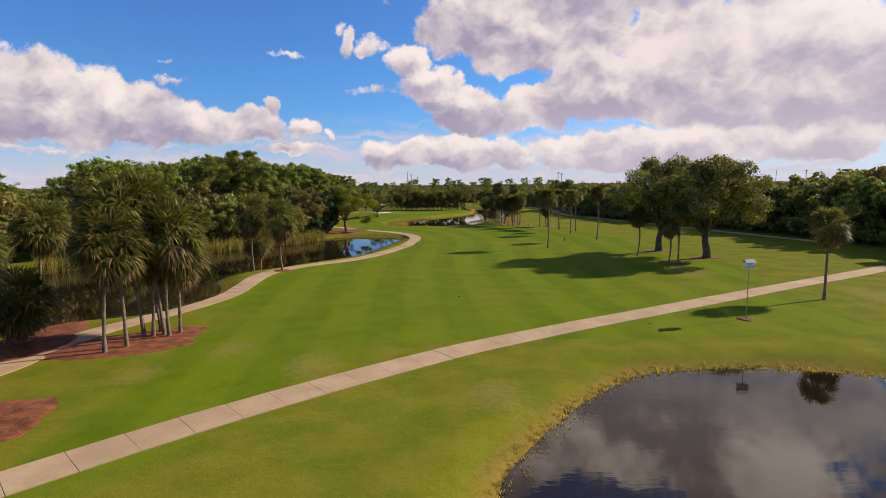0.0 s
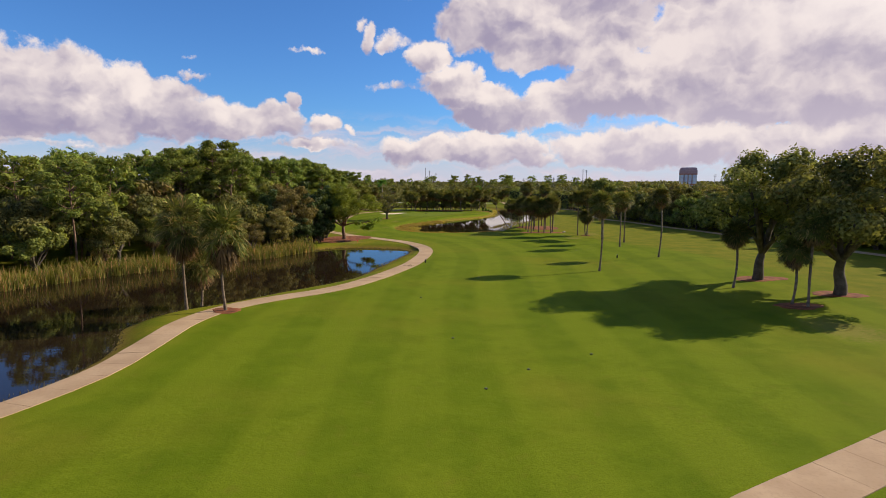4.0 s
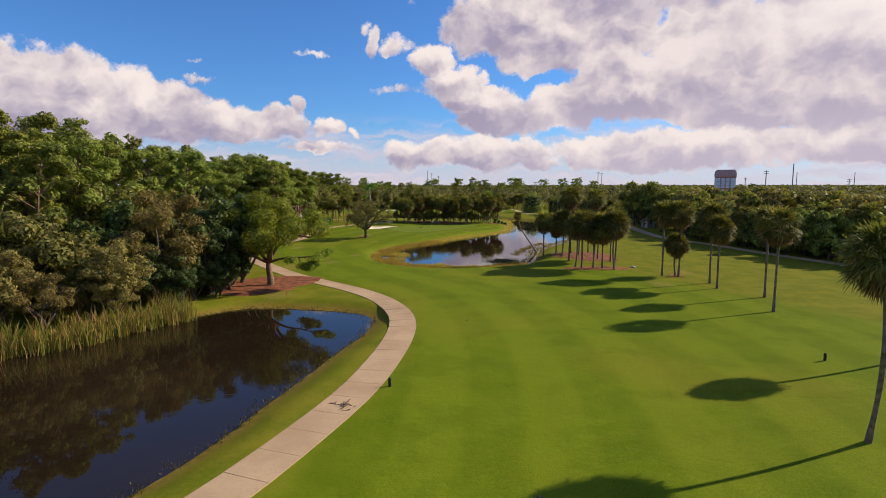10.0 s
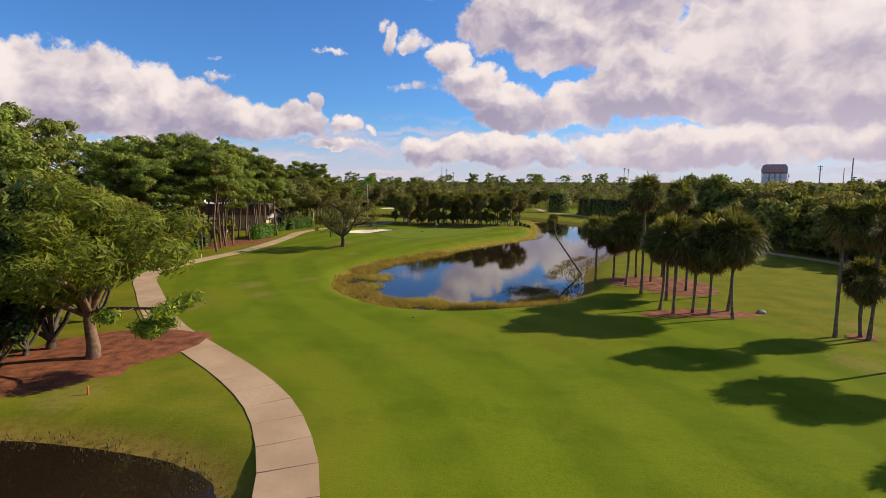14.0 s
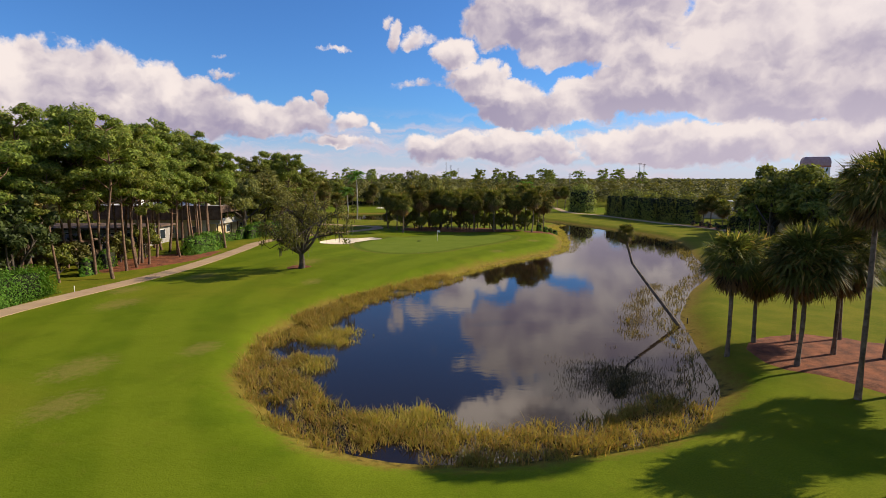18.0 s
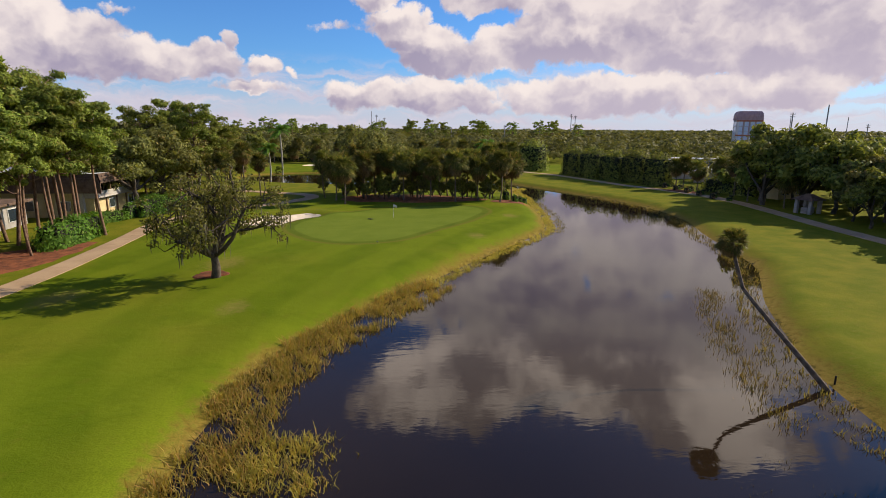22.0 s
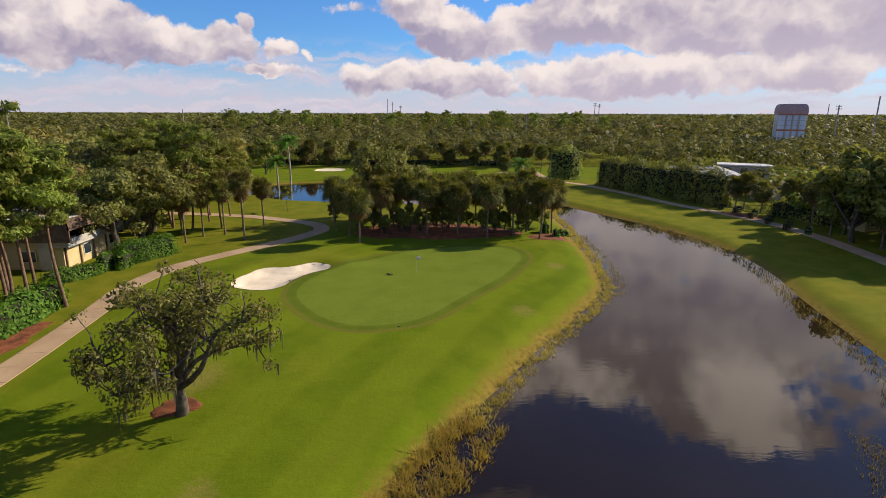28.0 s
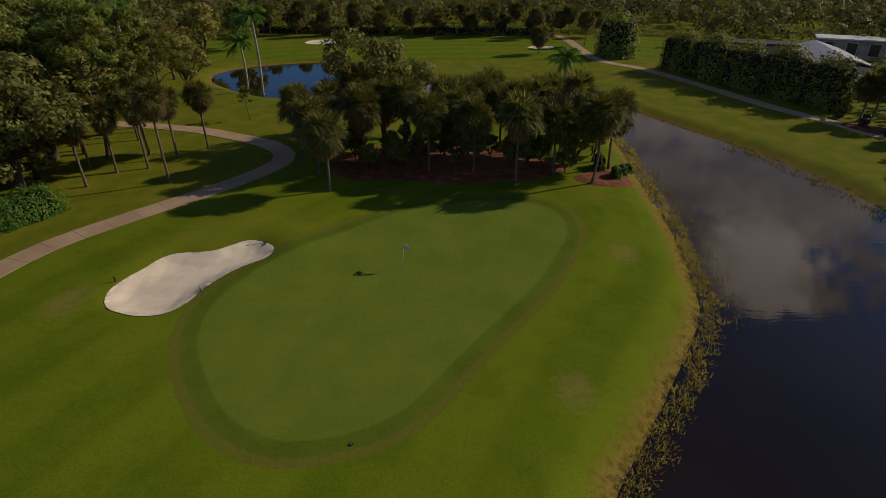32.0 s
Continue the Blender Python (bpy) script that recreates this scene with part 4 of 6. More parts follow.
def tree(name, meshes, x, y, scale=1.0, turn=None, label="", group="", tall=1.0):
    base = tagged(new(name), label, "tree", group)
    base.location = (x, y, gz(x, y) - 0.05)
    base.rotation_euler = (0, 0, (x * 3.7 + y * 1.9) % 6.28 if turn is None else turn)
    base.scale = (scale, scale, scale * tall)
    wood, crown, hang = meshes
    part_me("trunk", wood, base)
    part_me("crown", crown, base)
    if hang:
        tagged(part_me("hanging_moss", hang, base, "grey strands of hanging moss"), "grey strands of hanging moss", kind="stuff")
    return base


OAKS = [oak_meshes(11, 10, 6.0, 8500, 0.22), oak_meshes(12, 10, 5.2, 7500, 0.22), oak_meshes(13, 10, 5.6, 8000, 0.22)]
BIG_OAKS = [oak_meshes(14, 10, 5.3, 21000, 0.14, 0.20, M_OAK, 0.32, 0.15), oak_meshes(15, 10, 5.9, 22000, 0.14, 0.24, M_OAK, 0.32, 0.3)]
BROADS_NEAR = [oak_meshes(16, 10, 4.6, 11000, 0.20, 0.06, M_DEEP, 0.24, 0.2), oak_meshes(17, 10, 4.8, 12500, 0.15, 0.10, M_SCRUB, 0.24, 0.25)]
BROADS = [oak_meshes(21, 10, 4.6, 4600, 0.29, 0.16, M_BROAD, 0.24), oak_meshes(22, 10, 4.0, 4600, 0.22, 0.12, M_SCRUB, 0.22),
          oak_meshes(23, 10, 5.0, 4800, 0.29, 0.14, M_BROAD, 0.24), oak_meshes(24, 10, 3.8, 3800, 0.28, 0.12, M_OAK, 0.2)]
BROADS_MID = [oak_meshes(41, 10, 4.6, 2400, 0.40, 0.14, M_BROAD, 0.24), oak_meshes(42, 10, 4.2, 2200, 0.38, 0.12, M_OAK, 0.22)]
BROADS_FAR = [oak_meshes(25, 10, 4.6, 2300, 0.36, 0.14, M_BROAD, 0.24), oak_meshes(26, 10, 4.2, 2100, 0.36, 0.12, M_OAK, 0.22), oak_meshes(27, 10, 4.8, 2300, 0.34, 0.14, M_SCRUB, 0.24)]
SHRUBS = [oak_meshes(28, 10, 6.5, 900, 0.9, 0.05, M_BROAD, 0.2), oak_meshes(29, 10, 6.0, 800, 0.9, 0.05, M_OAK, 0.2)]
PINES = [pine_meshes(31, 16, 4.0, 9600, 0.48, 0.21), pine_meshes(32, 16, 3.7, 8800, 0.55, 0.21), pine_meshes(33, 16, 4.4, 10200, 0.50, 0.21), pine_meshes(34, 16, 3.3, 7600, 0.56, 0.21)]
PINES_FAR = [pine_meshes(35, 16, 4.2, 1700, 0.45, 0.42), pine_meshes(36, 16, 3.8, 1500, 0.5, 0.42), pine_meshes(37, 16, 4.6, 1800, 0.45, 0.42), pine_meshes(38, 16, 3.4, 1400, 0.5, 0.42)]


def shrub_mesh(seed, sx, sy, sz, leaves, mat, leaf=0.2, square=4.0, stems=True):
    """A clipped or loose shrub: leaf clumps over a rounded block."""
    rng = np.random.default_rng(seed)
    d = rng.normal(0, 1, (leaves, 3))
    d[:, 2] = np.abs(d[:, 2]) * 0.9 + 0.02
    u = d / np.array([1, 1, 1.0])
    r = (np.abs(u) ** square).sum(1) ** (-1 / square)
    p = u * r[:, None] * rng.uniform(0.82, 1.06, (leaves, 1)) * (1 + 0.08 * np.sin(3 * d[:, :1] * 2 + seed))
    # even cover: low points are thrown down the sides
    low = rng.random(leaves) < 0.35
    p[low, 2] *= rng.random(low.sum())
    v, f = leaf_quads(p * np.array([sx, sy, sz]), d, leaf, rng)
    return mesh_np("leaves", v, f, [mat])


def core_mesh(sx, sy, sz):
    """Solid block inside a shrub, its inner shade put into a near-black colour."""
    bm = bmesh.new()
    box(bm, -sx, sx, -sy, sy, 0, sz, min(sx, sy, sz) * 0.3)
    me = bpy.data.meshes.new("inner_block")
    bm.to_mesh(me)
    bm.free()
    me.materials.append(M_INNER_SHADE)
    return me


# near-black green that paints the shade between the leaves
M_INNER_SHADE = simple("inner_shade", (0.012, 0.016, 0.006), (0.03, 0.034, 0.014), 2.0, 0.95)


def hedge(name, x0, y0, x1, y1, width, height, seed, mat, label, density=1.0, leaf=0.2, square=6.0):
    ln = math.hypot(x1 - x0, y1 - y0)
    base = tagged(new(name), label, "hedge" if "hedge" in name else "shrub")
    cx, cy = (x0 + x1) / 2, (y0 + y1) / 2
    base.location = (cx, cy, min(gz(x0, y0), gz(x1, y1), gz(cx, cy)) - 0.05)
    base.rotation_euler = (0, 0, math.atan2(y1 - y0, x1 - x0))
    sx, sy = ln / 2 + 0.2, width / 2
    area = 2 * (sx * height + sy * height) * 2 + 4 * sx * sy
    k = int(min(42000, area / (leaf * leaf) * 1.5 * density))
    part_me("foliage", shrub_mesh(seed, sx, sy, height, k, mat, leaf, square), base)
    part_me("inner_shade", core_mesh(sx * 0.84, sy * 0.74, height * 0.84), base, "dark block painting the shade inside")
    return base


def blades(name, spots, height, width, mat, seed, per=9, spread=0.35, label="", category="reeds", lie=0.22):
    """Upright grass blades in tufts, one sheet of stuff."""
    rng = np.random.default_rng(seed)
    spots = np.asarray(spots, float)
    p = np.repeat(spots, per, 0)
    k = len(p)
    p[:, :2] += rng.normal(0, spread, (k, 2))
    z = np.maximum(sample(GRID_Z, p[:, 0], p[:, 1]), WATER_Z - 0.1)
    h = height * rng.uniform(0.55, 1.2, k) * (p[:, 2] if p.shape[1] > 2 else 1)
    a = rng.uniform(0, 2 * math.pi, k)
    side = np.stack([np.cos(a), np.sin(a), np.zeros(k)], 1) * (width * rng.uniform(0.6, 1.3, k))[:, None]
    lean = np.concatenate([rng.normal(0, lie, (k, 2)) * h[:, None], h[:, None]], 1)
    root = np.stack([p[:, 0], p[:, 1], z - 0.05], 1)
    mid = root + lean * np.array([0.35, 0.35, 0.6])
    top = root + lean
    quad = np.stack([root - side, root + side, mid + side * 0.9, mid - side * 0.9], 1)
    tip = np.stack([mid - side * 0.9, mid + side * 0.9, top + side * 0.15, top - side * 0.15], 1)
    v = np.concatenate([quad, tip], 1).reshape(-1, 3)
    f = np.arange(len(v)).reshape(-1, 4)
    return tagged(new(name, mesh_np(name, v, f, [mat])), label, category, kind="stuff")

# ---------------------------------------------------------------- fairway palms and oaks
for i, (x, y, h, k, s) in enumerate([(19.9, 103.8, 11.2, 1, 1.15), (33.2, 117.7, 11.6, 1, 1.0), (27.4, 154.6, 10.5, 0, 1.1), (29.4, 153.9, 10.8, 2, 1.1),
                                     (31.6, 148.9, 10.7, 0, 1.15), (31.0, 145.4, 9.4, 1, 1.1), (34.0, 140.0, 10.6, 0, 1.05), (31.0, 132.7, 10.8, 2, 1.1),
                                     (38.8, 54.7, 9.4, 3, 1.15)]):
    palm(x, y, h, k, size=s * 0.88)
palm(29.3, 154.6, 6.2, 1, size=0.95, label="short sabal palm with a dense round green crown")
for x, y, h in ((32.5, 90.8, 7.9), (34.0, 81.7, 7.2), (34.9, 80.4, 9.8)):
    palm(x, y, h, 1, size=0.9, label="slim sabal palm standing under a live oak", group="palms under the oaks")
for (wood, crown, _), east in zip(BIG_OAKS, (-0.16, -0.10)):
    for me in (wood, crown):
        co = np.empty(len(me.vertices) * 3, np.float32)
        me.vertices.foreach_get("co", co)
        co = co.reshape(-1, 3)
        co[:, 1] -= 0.36 * np.maximum(co[:, 2] - 1.5, 0)
        co[:, 0] += east * np.maximum(co[:, 2] - 1.5, 0)
        me.vertices.foreach_set("co", co.ravel())
        me.update()
tree("live_oak", BIG_OAKS[0], 38.2, 96.4, 1.66, 0.0, "large live oak with forked trunk and dark dense crown", "fairway oaks", 1.02)
tree("live_oak", BIG_OAKS[1], 42.1, 86.7, 1.62, 0.0, "large live oak with a broad grey-green crown", "fairway oaks", 1.02)
# clump by the lake
CLUMP = [(13.8, 178.0, 8.1), (16.5, 180.2, 7.6), (16.7, 175.3, 8.6), (19.4, 180.7, 8.0), (17.1, 170.4, 12.7), (20.3, 177.8, 8.4), (16.7, 162.9, 8.4), (22.8, 181.3, 7.8),
         (17.3, 161.0, 8.9), (22.4, 172.1, 8.0), (19.2, 161.6, 8.1), (20.5, 161.1, 8.6), (23.9, 169.3, 9.0), (22.7, 162.5, 9.4), (22.0, 159.7, 9.3), (23.0, 177.1, 12.1), (18.7, 167.2, 8.3)]
for i, (x, y, h) in enumerate(CLUMP):
    palm(x, y, h, (0, 3, 1, 2)[i % 4], size=(1.04 if h < 12 else 0.92) + 0.08 * (i % 3), label="sabal palm in a close grove on a mulch bed" if h < 12 else "very tall sabal palm rising over the lakeside grove", group="lakeside palm grove")
# palms by the west path
WEST_PALMS = [(-24.9, 38.8, 9.6, 2), (-24.1, 40.2, 11.7, 0), (-24.5, 43.4, 12.4, 3), (-23.6, 43.1, 11.0, 0), (-22.9, 43.5, 12.0, 2), (-22.3, 43.1, 10.2, 3), (-21.9, 44.1, 8.3, 0),
              (-23.7, 44.6, 9.4, 2), (-33.7, 41.0, 5.2, 2), (-36.1, 38.2, 10.5, 3), (-38.6, 44.5, 9.5, 0), (-41.1, 54.4, 12.2, 2), (-37.5, 36.4, 12.2, 0), (-32.6, 35.5, 8.8, 3), (-43.5, 49.9, 11, 0), (-35.0, 32.0, 11.6, 2), (-31.8, 30.2, 6.2, 3), (-39.5, 33.0, 10.0, 0)]
for i, (x, y, h, k) in enumerate(WEST_PALMS):
    ang = i * 2.4
    palm(x, y, h + 0.6, k, (round(0.9 * math.cos(ang), 1), round(0.9 * math.sin(ang), 1)), 1.34, "shaggy sabal palm leaning in a cluster by the path", "path palms", 1.0)
palm(-23.2, 77.5, 10.3, 3, size=1.25, label="shaggy sabal palm beside the bend of the path", group="path palms", shag=1.25)
palm(-27.8, 78.8, 11.2, 2, size=1.2, label="shaggy sabal palm on the pond bank", group="path palms", shag=1.25)

# west shore woods
SPREADING_PINE = oak_meshes(66, 12.0, 8.4, 30000, 0.25, 0.24, M_PINE_YOUNG, 0.34, 0.30, 0, M_PINE_BARK, 0.26)
path_pine = tree("slash_pine", SPREADING_PINE, -26.1, 145.0, 1.08, 3.0, "broad spreading pine with low limbs on a red mulch bed", "path pines", 0.95)


def low_limb(owner):
    """The pine's long bare limb that reaches out over the path and ends in bright tufts."""
    rng = np.random.default_rng(67)
    line = bend((-0.1, 0.1, 3.0), (-6.4, 1.6, 4.2), rng, 0.05, 9, 0.04)
    chunks = [tube(line, np.linspace(0.17, 0.05, 9), 7)]
    tufts = []
    for k in range(9):
        s = line[rng.integers(5, 9)]
        e = s + np.array([rng.uniform(-2.2, 0.2), rng.normal(0, 1.0), rng.uniform(-1.2, 0.6)])
        chunks.append(tube(bend(s, e, rng, 0.1, 4), np.linspace(0.05, 0.02, 4), 4))
        tufts.append(e)
    limb = part_me("low_limb", wood_mesh("low_limb", chunks, M_PINE_BARK), owner, "long bare low limb")
    p, d = blob_points(tufts, np.full(len(tufts), 0.85), 2600, rng, 0.6, 0.35)
    part_me("needle_tuft", mesh_np("needle_tuft", *leaf_quads(p, d + np.array([0, 0, 0.3]), 0.22, rng, 0.26), [M_PINE_YOUNG]), limb, "bright yellow-green needle tufts")


low_limb(path_pine)
for i, (x, y, h) in enumerate([(-31.2, 135.4, 5.2), (-29.6, 138.4, 5.6), (-29.8, 141.6, 6.2), (-33.2, 137.2, 6.4), (-34.6, 141.6, 7.2), (-31.0, 145.2, 7.6), (-36.2, 136.6, 7.0), (-32.6, 133.2, 4.6)]):
    tree("understory_tree", BROADS_NEAR[0], x, y, h / 10, None, "dense dark leafy tree crowding the pond corner", "pond-side shrubs")
WOODS_WEST_A = [(-31.2, 139.0, 11.4), (-34.2, 134.1, 10.8), (-30.4, 146.8, 12.0), (-36.5, 140.9, 12.6), (-39.5, 135.1, 11.4), (-43.5, 127.4, 10.8), (-47.5, 120.7, 11.4), (-51.3, 113.9, 10.8), (-56.3, 107.4, 11.4), (-61.4, 100.9, 10.8), (-64.9, 92.1, 10.8), (-67.2, 83.2, 11.8), (-68.2, 71.9, 10.8), (-65.8, 60.8, 10.8), (-61.3, 48.8, 11.4), (-41.3, 120.7, 7.8), (-46.1, 113.0, 7.2), (-52.2, 105.5, 7.8), (-58.1, 97.1, 7.8), (-35.1, 127.4, 7.8), (-37.9, 148.8, 13.0), (-44.0, 141.0, 13.0), (-49.9, 131.4, 13.0), (-57.0, 123.7, 13.0), (-63.9, 115.9, 13.0), (-71.9, 106.5, 13.0), (-76.0, 91.2, 11.8), (-78.3, 75.9, 13.0), (-38.3, 158.7, 12.0), (-44.6, 154.7, 12.6)]
WOODS_WEST_B = [(-49.7, 166.9, 13.0), (-51.1, 178.4, 11.4), (-56.0, 160.8, 13.0), (-53.9, 188.7, 10.2), (-59.9, 174.4, 13.0), (-67.5, 165.1, 13.0), (-64.0, 186.8, 12.0), (-58.5, 149.0, 13.0), (-65.3, 137.3, 13.0), (-75.4, 127.6, 13.0), (-32.8, 154.7, 9.0), (-65.3, 53.3, 12.0), (-71.9, 62.6, 12.0), (-57.2, 40.9, 10.8), (-63.1, 35.4, 12.0), (-49.4, 35.4, 10.8), (-93.2, 32.0, 8.9), (-89.0, 31.5, 9.3), (-82.3, 32.2, 10.6), (-78.5, 33.2, 10.2), (-66.6, 32.8, 11.5), (-79.3, 39.5, 10.2), (-83.3, 42.2, 8.8), (-77.4, 43.3, 8.9), (-72.0, 42.7, 10.0), (-66.5, 43.5, 8.8), (-84.6, 48.5, 12.2), (-65.4, 48.3, 12.3), (-93.8, 52.7, 9.6), (-87.5, 53.3, 12.2)]
WOODS_WEST_C = [(-81.8, 55.2, 10.3), (-77.2, 53.9, 12.0), (-88.9, 58.1, 13.0), (-76.3, 58.7, 9.8), (-93.4, 65.6, 11.6), (-76.9, 64.5, 9.1), (-73.9, 70.2, 10.4), (-87.8, 78.4, 11.8), (-82.3, 77.1, 10.0), (-96.0, 80.7, 12.5), (-81.9, 82.3, 8.8), (-72.9, 83.5, 8.5), (-96.6, 88.7, 9.3), (-87.7, 86.0, 11.2), (-72.6, 88.1, 8.9), (-93.4, 91.7, 10.6), (-83.6, 93.9, 9.9), (-70.9, 92.5, 8.5), (-93.6, 100.2, 9.8), (-74.5, 98.7, 9.9), (-67.6, 100.9, 8.8), (-93.1, 104.4, 9.6), (-82.5, 105.3, 9.2), (-78.9, 106.5, 10.5), (-74.4, 103.7, 11.2), (-95.6, 108.4, 11.5), (-90.6, 109.1, 10.1), (-82.2, 110.8, 11.6), (-77.8, 111.1, 10.7), (-68.3, 111.7, 11.9)]
WOODS_WEST_D = [(-57.5, 110.9, 10.0), (-93.4, 116.2, 9.4), (-88.2, 116.3, 12.0), (-84.3, 115.2, 9.0), (-96.1, 123.6, 11.5), (-89.9, 120.0, 10.9), (-85.5, 120.1, 11.9), (-77.7, 121.4, 12.4), (-65.8, 122.0, 12.0), (-95.4, 128.4, 10.6), (-85.4, 126.8, 13.0), (-88.4, 132.9, 10.7), (-96.4, 137.6, 11.6), (-78.2, 138.2, 8.9), (-71.6, 137.7, 9.2), (-60.6, 139.5, 10.8), (-95.4, 143.9, 11.9), (-78.8, 142.7, 9.3), (-66.8, 143.4, 10.6), (-96.5, 151.0, 9.3), (-82.6, 149.2, 10.8), (-88.1, 154.2, 9.5), (-83.4, 154.9, 10.1), (-68.5, 155.6, 12.5), (-49.8, 156.0, 9.5), (-89.3, 162.1, 10.3), (-82.6, 159.8, 10.8), (-65.1, 160.2, 11.8), (-96.5, 166.8, 12.2), (-82.9, 167.1, 9.8)]
WOODS_WEST_E = [(-76.8, 165.9, 10.0), (-54.6, 167.4, 11.7), (-95.7, 170.9, 10.3), (-84.4, 171.0, 10.9), (-71.1, 173.9, 8.9), (-66.9, 170.8, 10.5), (-63.1, 172.1, 9.7), (-96.2, 178.2, 11.0), (-88.6, 175.8, 8.8), (-84.7, 175.7, 12.3), (-77.1, 176.7, 11.5), (-66.2, 177.6, 9.5), (-56.1, 177.8, 12.6), (-90.8, 183.7, 8.7), (-82.5, 183.4, 10.8), (-67.8, 181.9, 10.5), (-54.0, 184.6, 11.9), (-96.3, 187.3, 10.5), (-88.8, 189.9, 12.3), (-82.3, 190.8, 10.0), (-76.4, 190.3, 12.3), (-70.9, 190.0, 11.8), (-61.1, 189.9, 10.6), (-94.2, 195.8, 12.1), (-91.2, 193.3, 10.6), (-84.0, 196.0, 9.3), (-50.8, 193.8, 10.1), (-93.0, 200.9, 12.9), (-88.0, 198.5, 12.4), (-79.4, 200.5, 8.9)]
WOODS_WEST_F = [(-96.5, 206.2, 11.9), (-90.4, 206.4, 10.2), (-83.0, 207.6, 11.0), (-94.3, 211.0, 9.7), (-89.1, 212.9, 9.4), (-83.1, 212.6, 10.7), (-78.3, 211.7, 10.8)]
WOODS_WEST = WOODS_WEST_A + WOODS_WEST_B + WOODS_WEST_C + WOODS_WEST_D + WOODS_WEST_E + WOODS_WEST_F
for i, (x, y, h) in enumerate(WOODS_WEST):
    near = x > -48 or (x > -64 and y < 115)
    m = BROADS_NEAR[i % 2] if (x > -42 and 118 < y < 162) or (x > -58 and 158 < y < 200) else ((BROADS[i % 4], OAKS[i % 3])[i % 4 == 1]) if near else (BROADS_FAR[i % 3])
    tree("broadleaf_tree", m, x, y, h / 10, None, "dense broadleaf tree in the pond-side woods", "west woods", 1.0)
PINES_WEST_A = [(-46.1, 139.1, 16.9), (-50.2, 136.2, 19.1), (-54.2, 129.4, 17.9), (-59.7, 134.3, 17.7), (-64.7, 125.7, 15.6), (-68.2, 117.8, 15.1), (-74.1, 112.1, 14.5), (-42.1, 146.9, 16.8), (-48.7, 148.9, 16.9), (-52.7, 142.1, 19.5), (-80.0, 100.9, 12.2), (-40.2, 152.7, 17.2), (-59.8, 117.8, 16.1), (-46.0, 160.7, 17.4), (-55.7, 156.9, 19.1), (-64.1, 149.0, 19.2), (-53.7, 206.9, 18.8), (-45.2, 200.9, 17.1), (-50.9, 213.7, 18.1), (-51.3, 222.4, 17.6), (-50.7, 225.1, 16.9), (-47.6, 224.4, 15.3), (-48.2, 228.9, 15.0), (-45.0, 228.1, 15.0), (-48.7, 226.2, 15.6), (-54.6, 200.4, 17.9), (-57.4, 210.3, 19.4), (-62.0, 197.0, 17.6), (-61.6, 203.9, 17.1), (-64.8, 214.4, 16.9)]
PINES_WEST_B = [(-57.4, 193.9, 17.5), (-56.5, 226.9, 19.0), (-54.2, 233.5, 17.8), (-62.7, 235.9, 19.9), (-70.8, 233.8, 19.5), (-71.6, 210.5, 19.0), (-70.2, 195.2, 20.8), (-51.8, 172.0, 17.3), (-59.2, 181.7, 17.3), (-70.1, 75.9, 17.0), (-80.5, 86.1, 17.0), (-72.8, 178.7, 21.0), (-78.4, 194.3, 21.0), (-70.7, 33.7, 15.3), (-94.3, 37.5, 15.3), (-88.6, 38.7, 15.3), (-84.0, 37.0, 15.3), (-93.5, 44.9, 15.3), (-62.5, 41.5, 15.3), (-94.0, 48.8, 15.3), (-88.4, 47.5, 15.3), (-76.9, 49.3, 15.3), (-73.1, 55.5, 15.3), (-93.1, 60.6, 15.3), (-83.8, 61.7, 15.3), (-88.5, 67.4, 15.3), (-67.1, 66.8, 15.3), (-96.2, 72.0, 15.3), (-82.1, 70.5, 15.3), (-95.4, 76.5, 15.3)]
PINES_WEST_C = [(-66.3, 75.8, 15.3), (-87.8, 91.8, 15.3), (-79.2, 94.1, 15.3), (-89.1, 100.1, 15.3), (-55.2, 101.1, 14.4), (-65.6, 104.6, 15.9), (-61.3, 110.6, 15.6), (-79.7, 116.1, 14.0), (-89.8, 128.3, 14.1), (-79.3, 128.3, 14.8), (-72.0, 125.7, 17.1), (-83.1, 134.1, 14.9), (-72.8, 133.2, 16.7), (-65.9, 130.8, 13.6), (-55.4, 133.5, 18.3), (-44.3, 131.0, 16.8), (-88.6, 136.8, 17.2), (-91.1, 145.3, 16.3), (-84.5, 145.9, 17.9), (-73.0, 143.4, 14.2), (-77.7, 149.3, 13.8), (-70.8, 149.9, 18.2), (-96.3, 155.4, 19.6), (-77.8, 156.8, 18.2), (-72.6, 156.7, 18.9), (-61.4, 154.0, 20.0), (-95.3, 162.8, 18.6), (-61.4, 162.4, 20.0), (-72.8, 168.3, 20.0), (-59.5, 167.0, 19.6)]
PINES_WEST_D = [(-88.1, 171.4, 18.7), (-76.5, 171.5, 20.0)]
PINES_WEST = PINES_WEST_A + PINES_WEST_B + PINES_WEST_C + PINES_WEST_D
for i, (x, y, h) in enumerate(PINES_WEST):
    near = x > -58
    tree("slash_pine", (PINES if near else PINES_FAR)[i % 4], x, y, h / 15.4, None, "tall slash pine with a bare reddish trunk and high crown", "west pines")
for x, y, h, k in ((-38.2, 126.4, 5.5, 3), (-44.1, 115.8, 6, 2), (-53.1, 103.6, 6, 3), (-34.3, 137.1, 5, 0), (-31.3, 142.4, 5.2, 2), (-49.1, 110.2, 7, 3)):
    palm(x, y, h, k, size=1.15, label="shaggy low palm among pond-side shrubs", group="pond-side palms")

# oak on the approach
APPROACH_OAK = oak_meshes(61, 9.4, 6.8, 8800, 0.135, 0.20, M_OAK, 0.34, 1.0, 450)
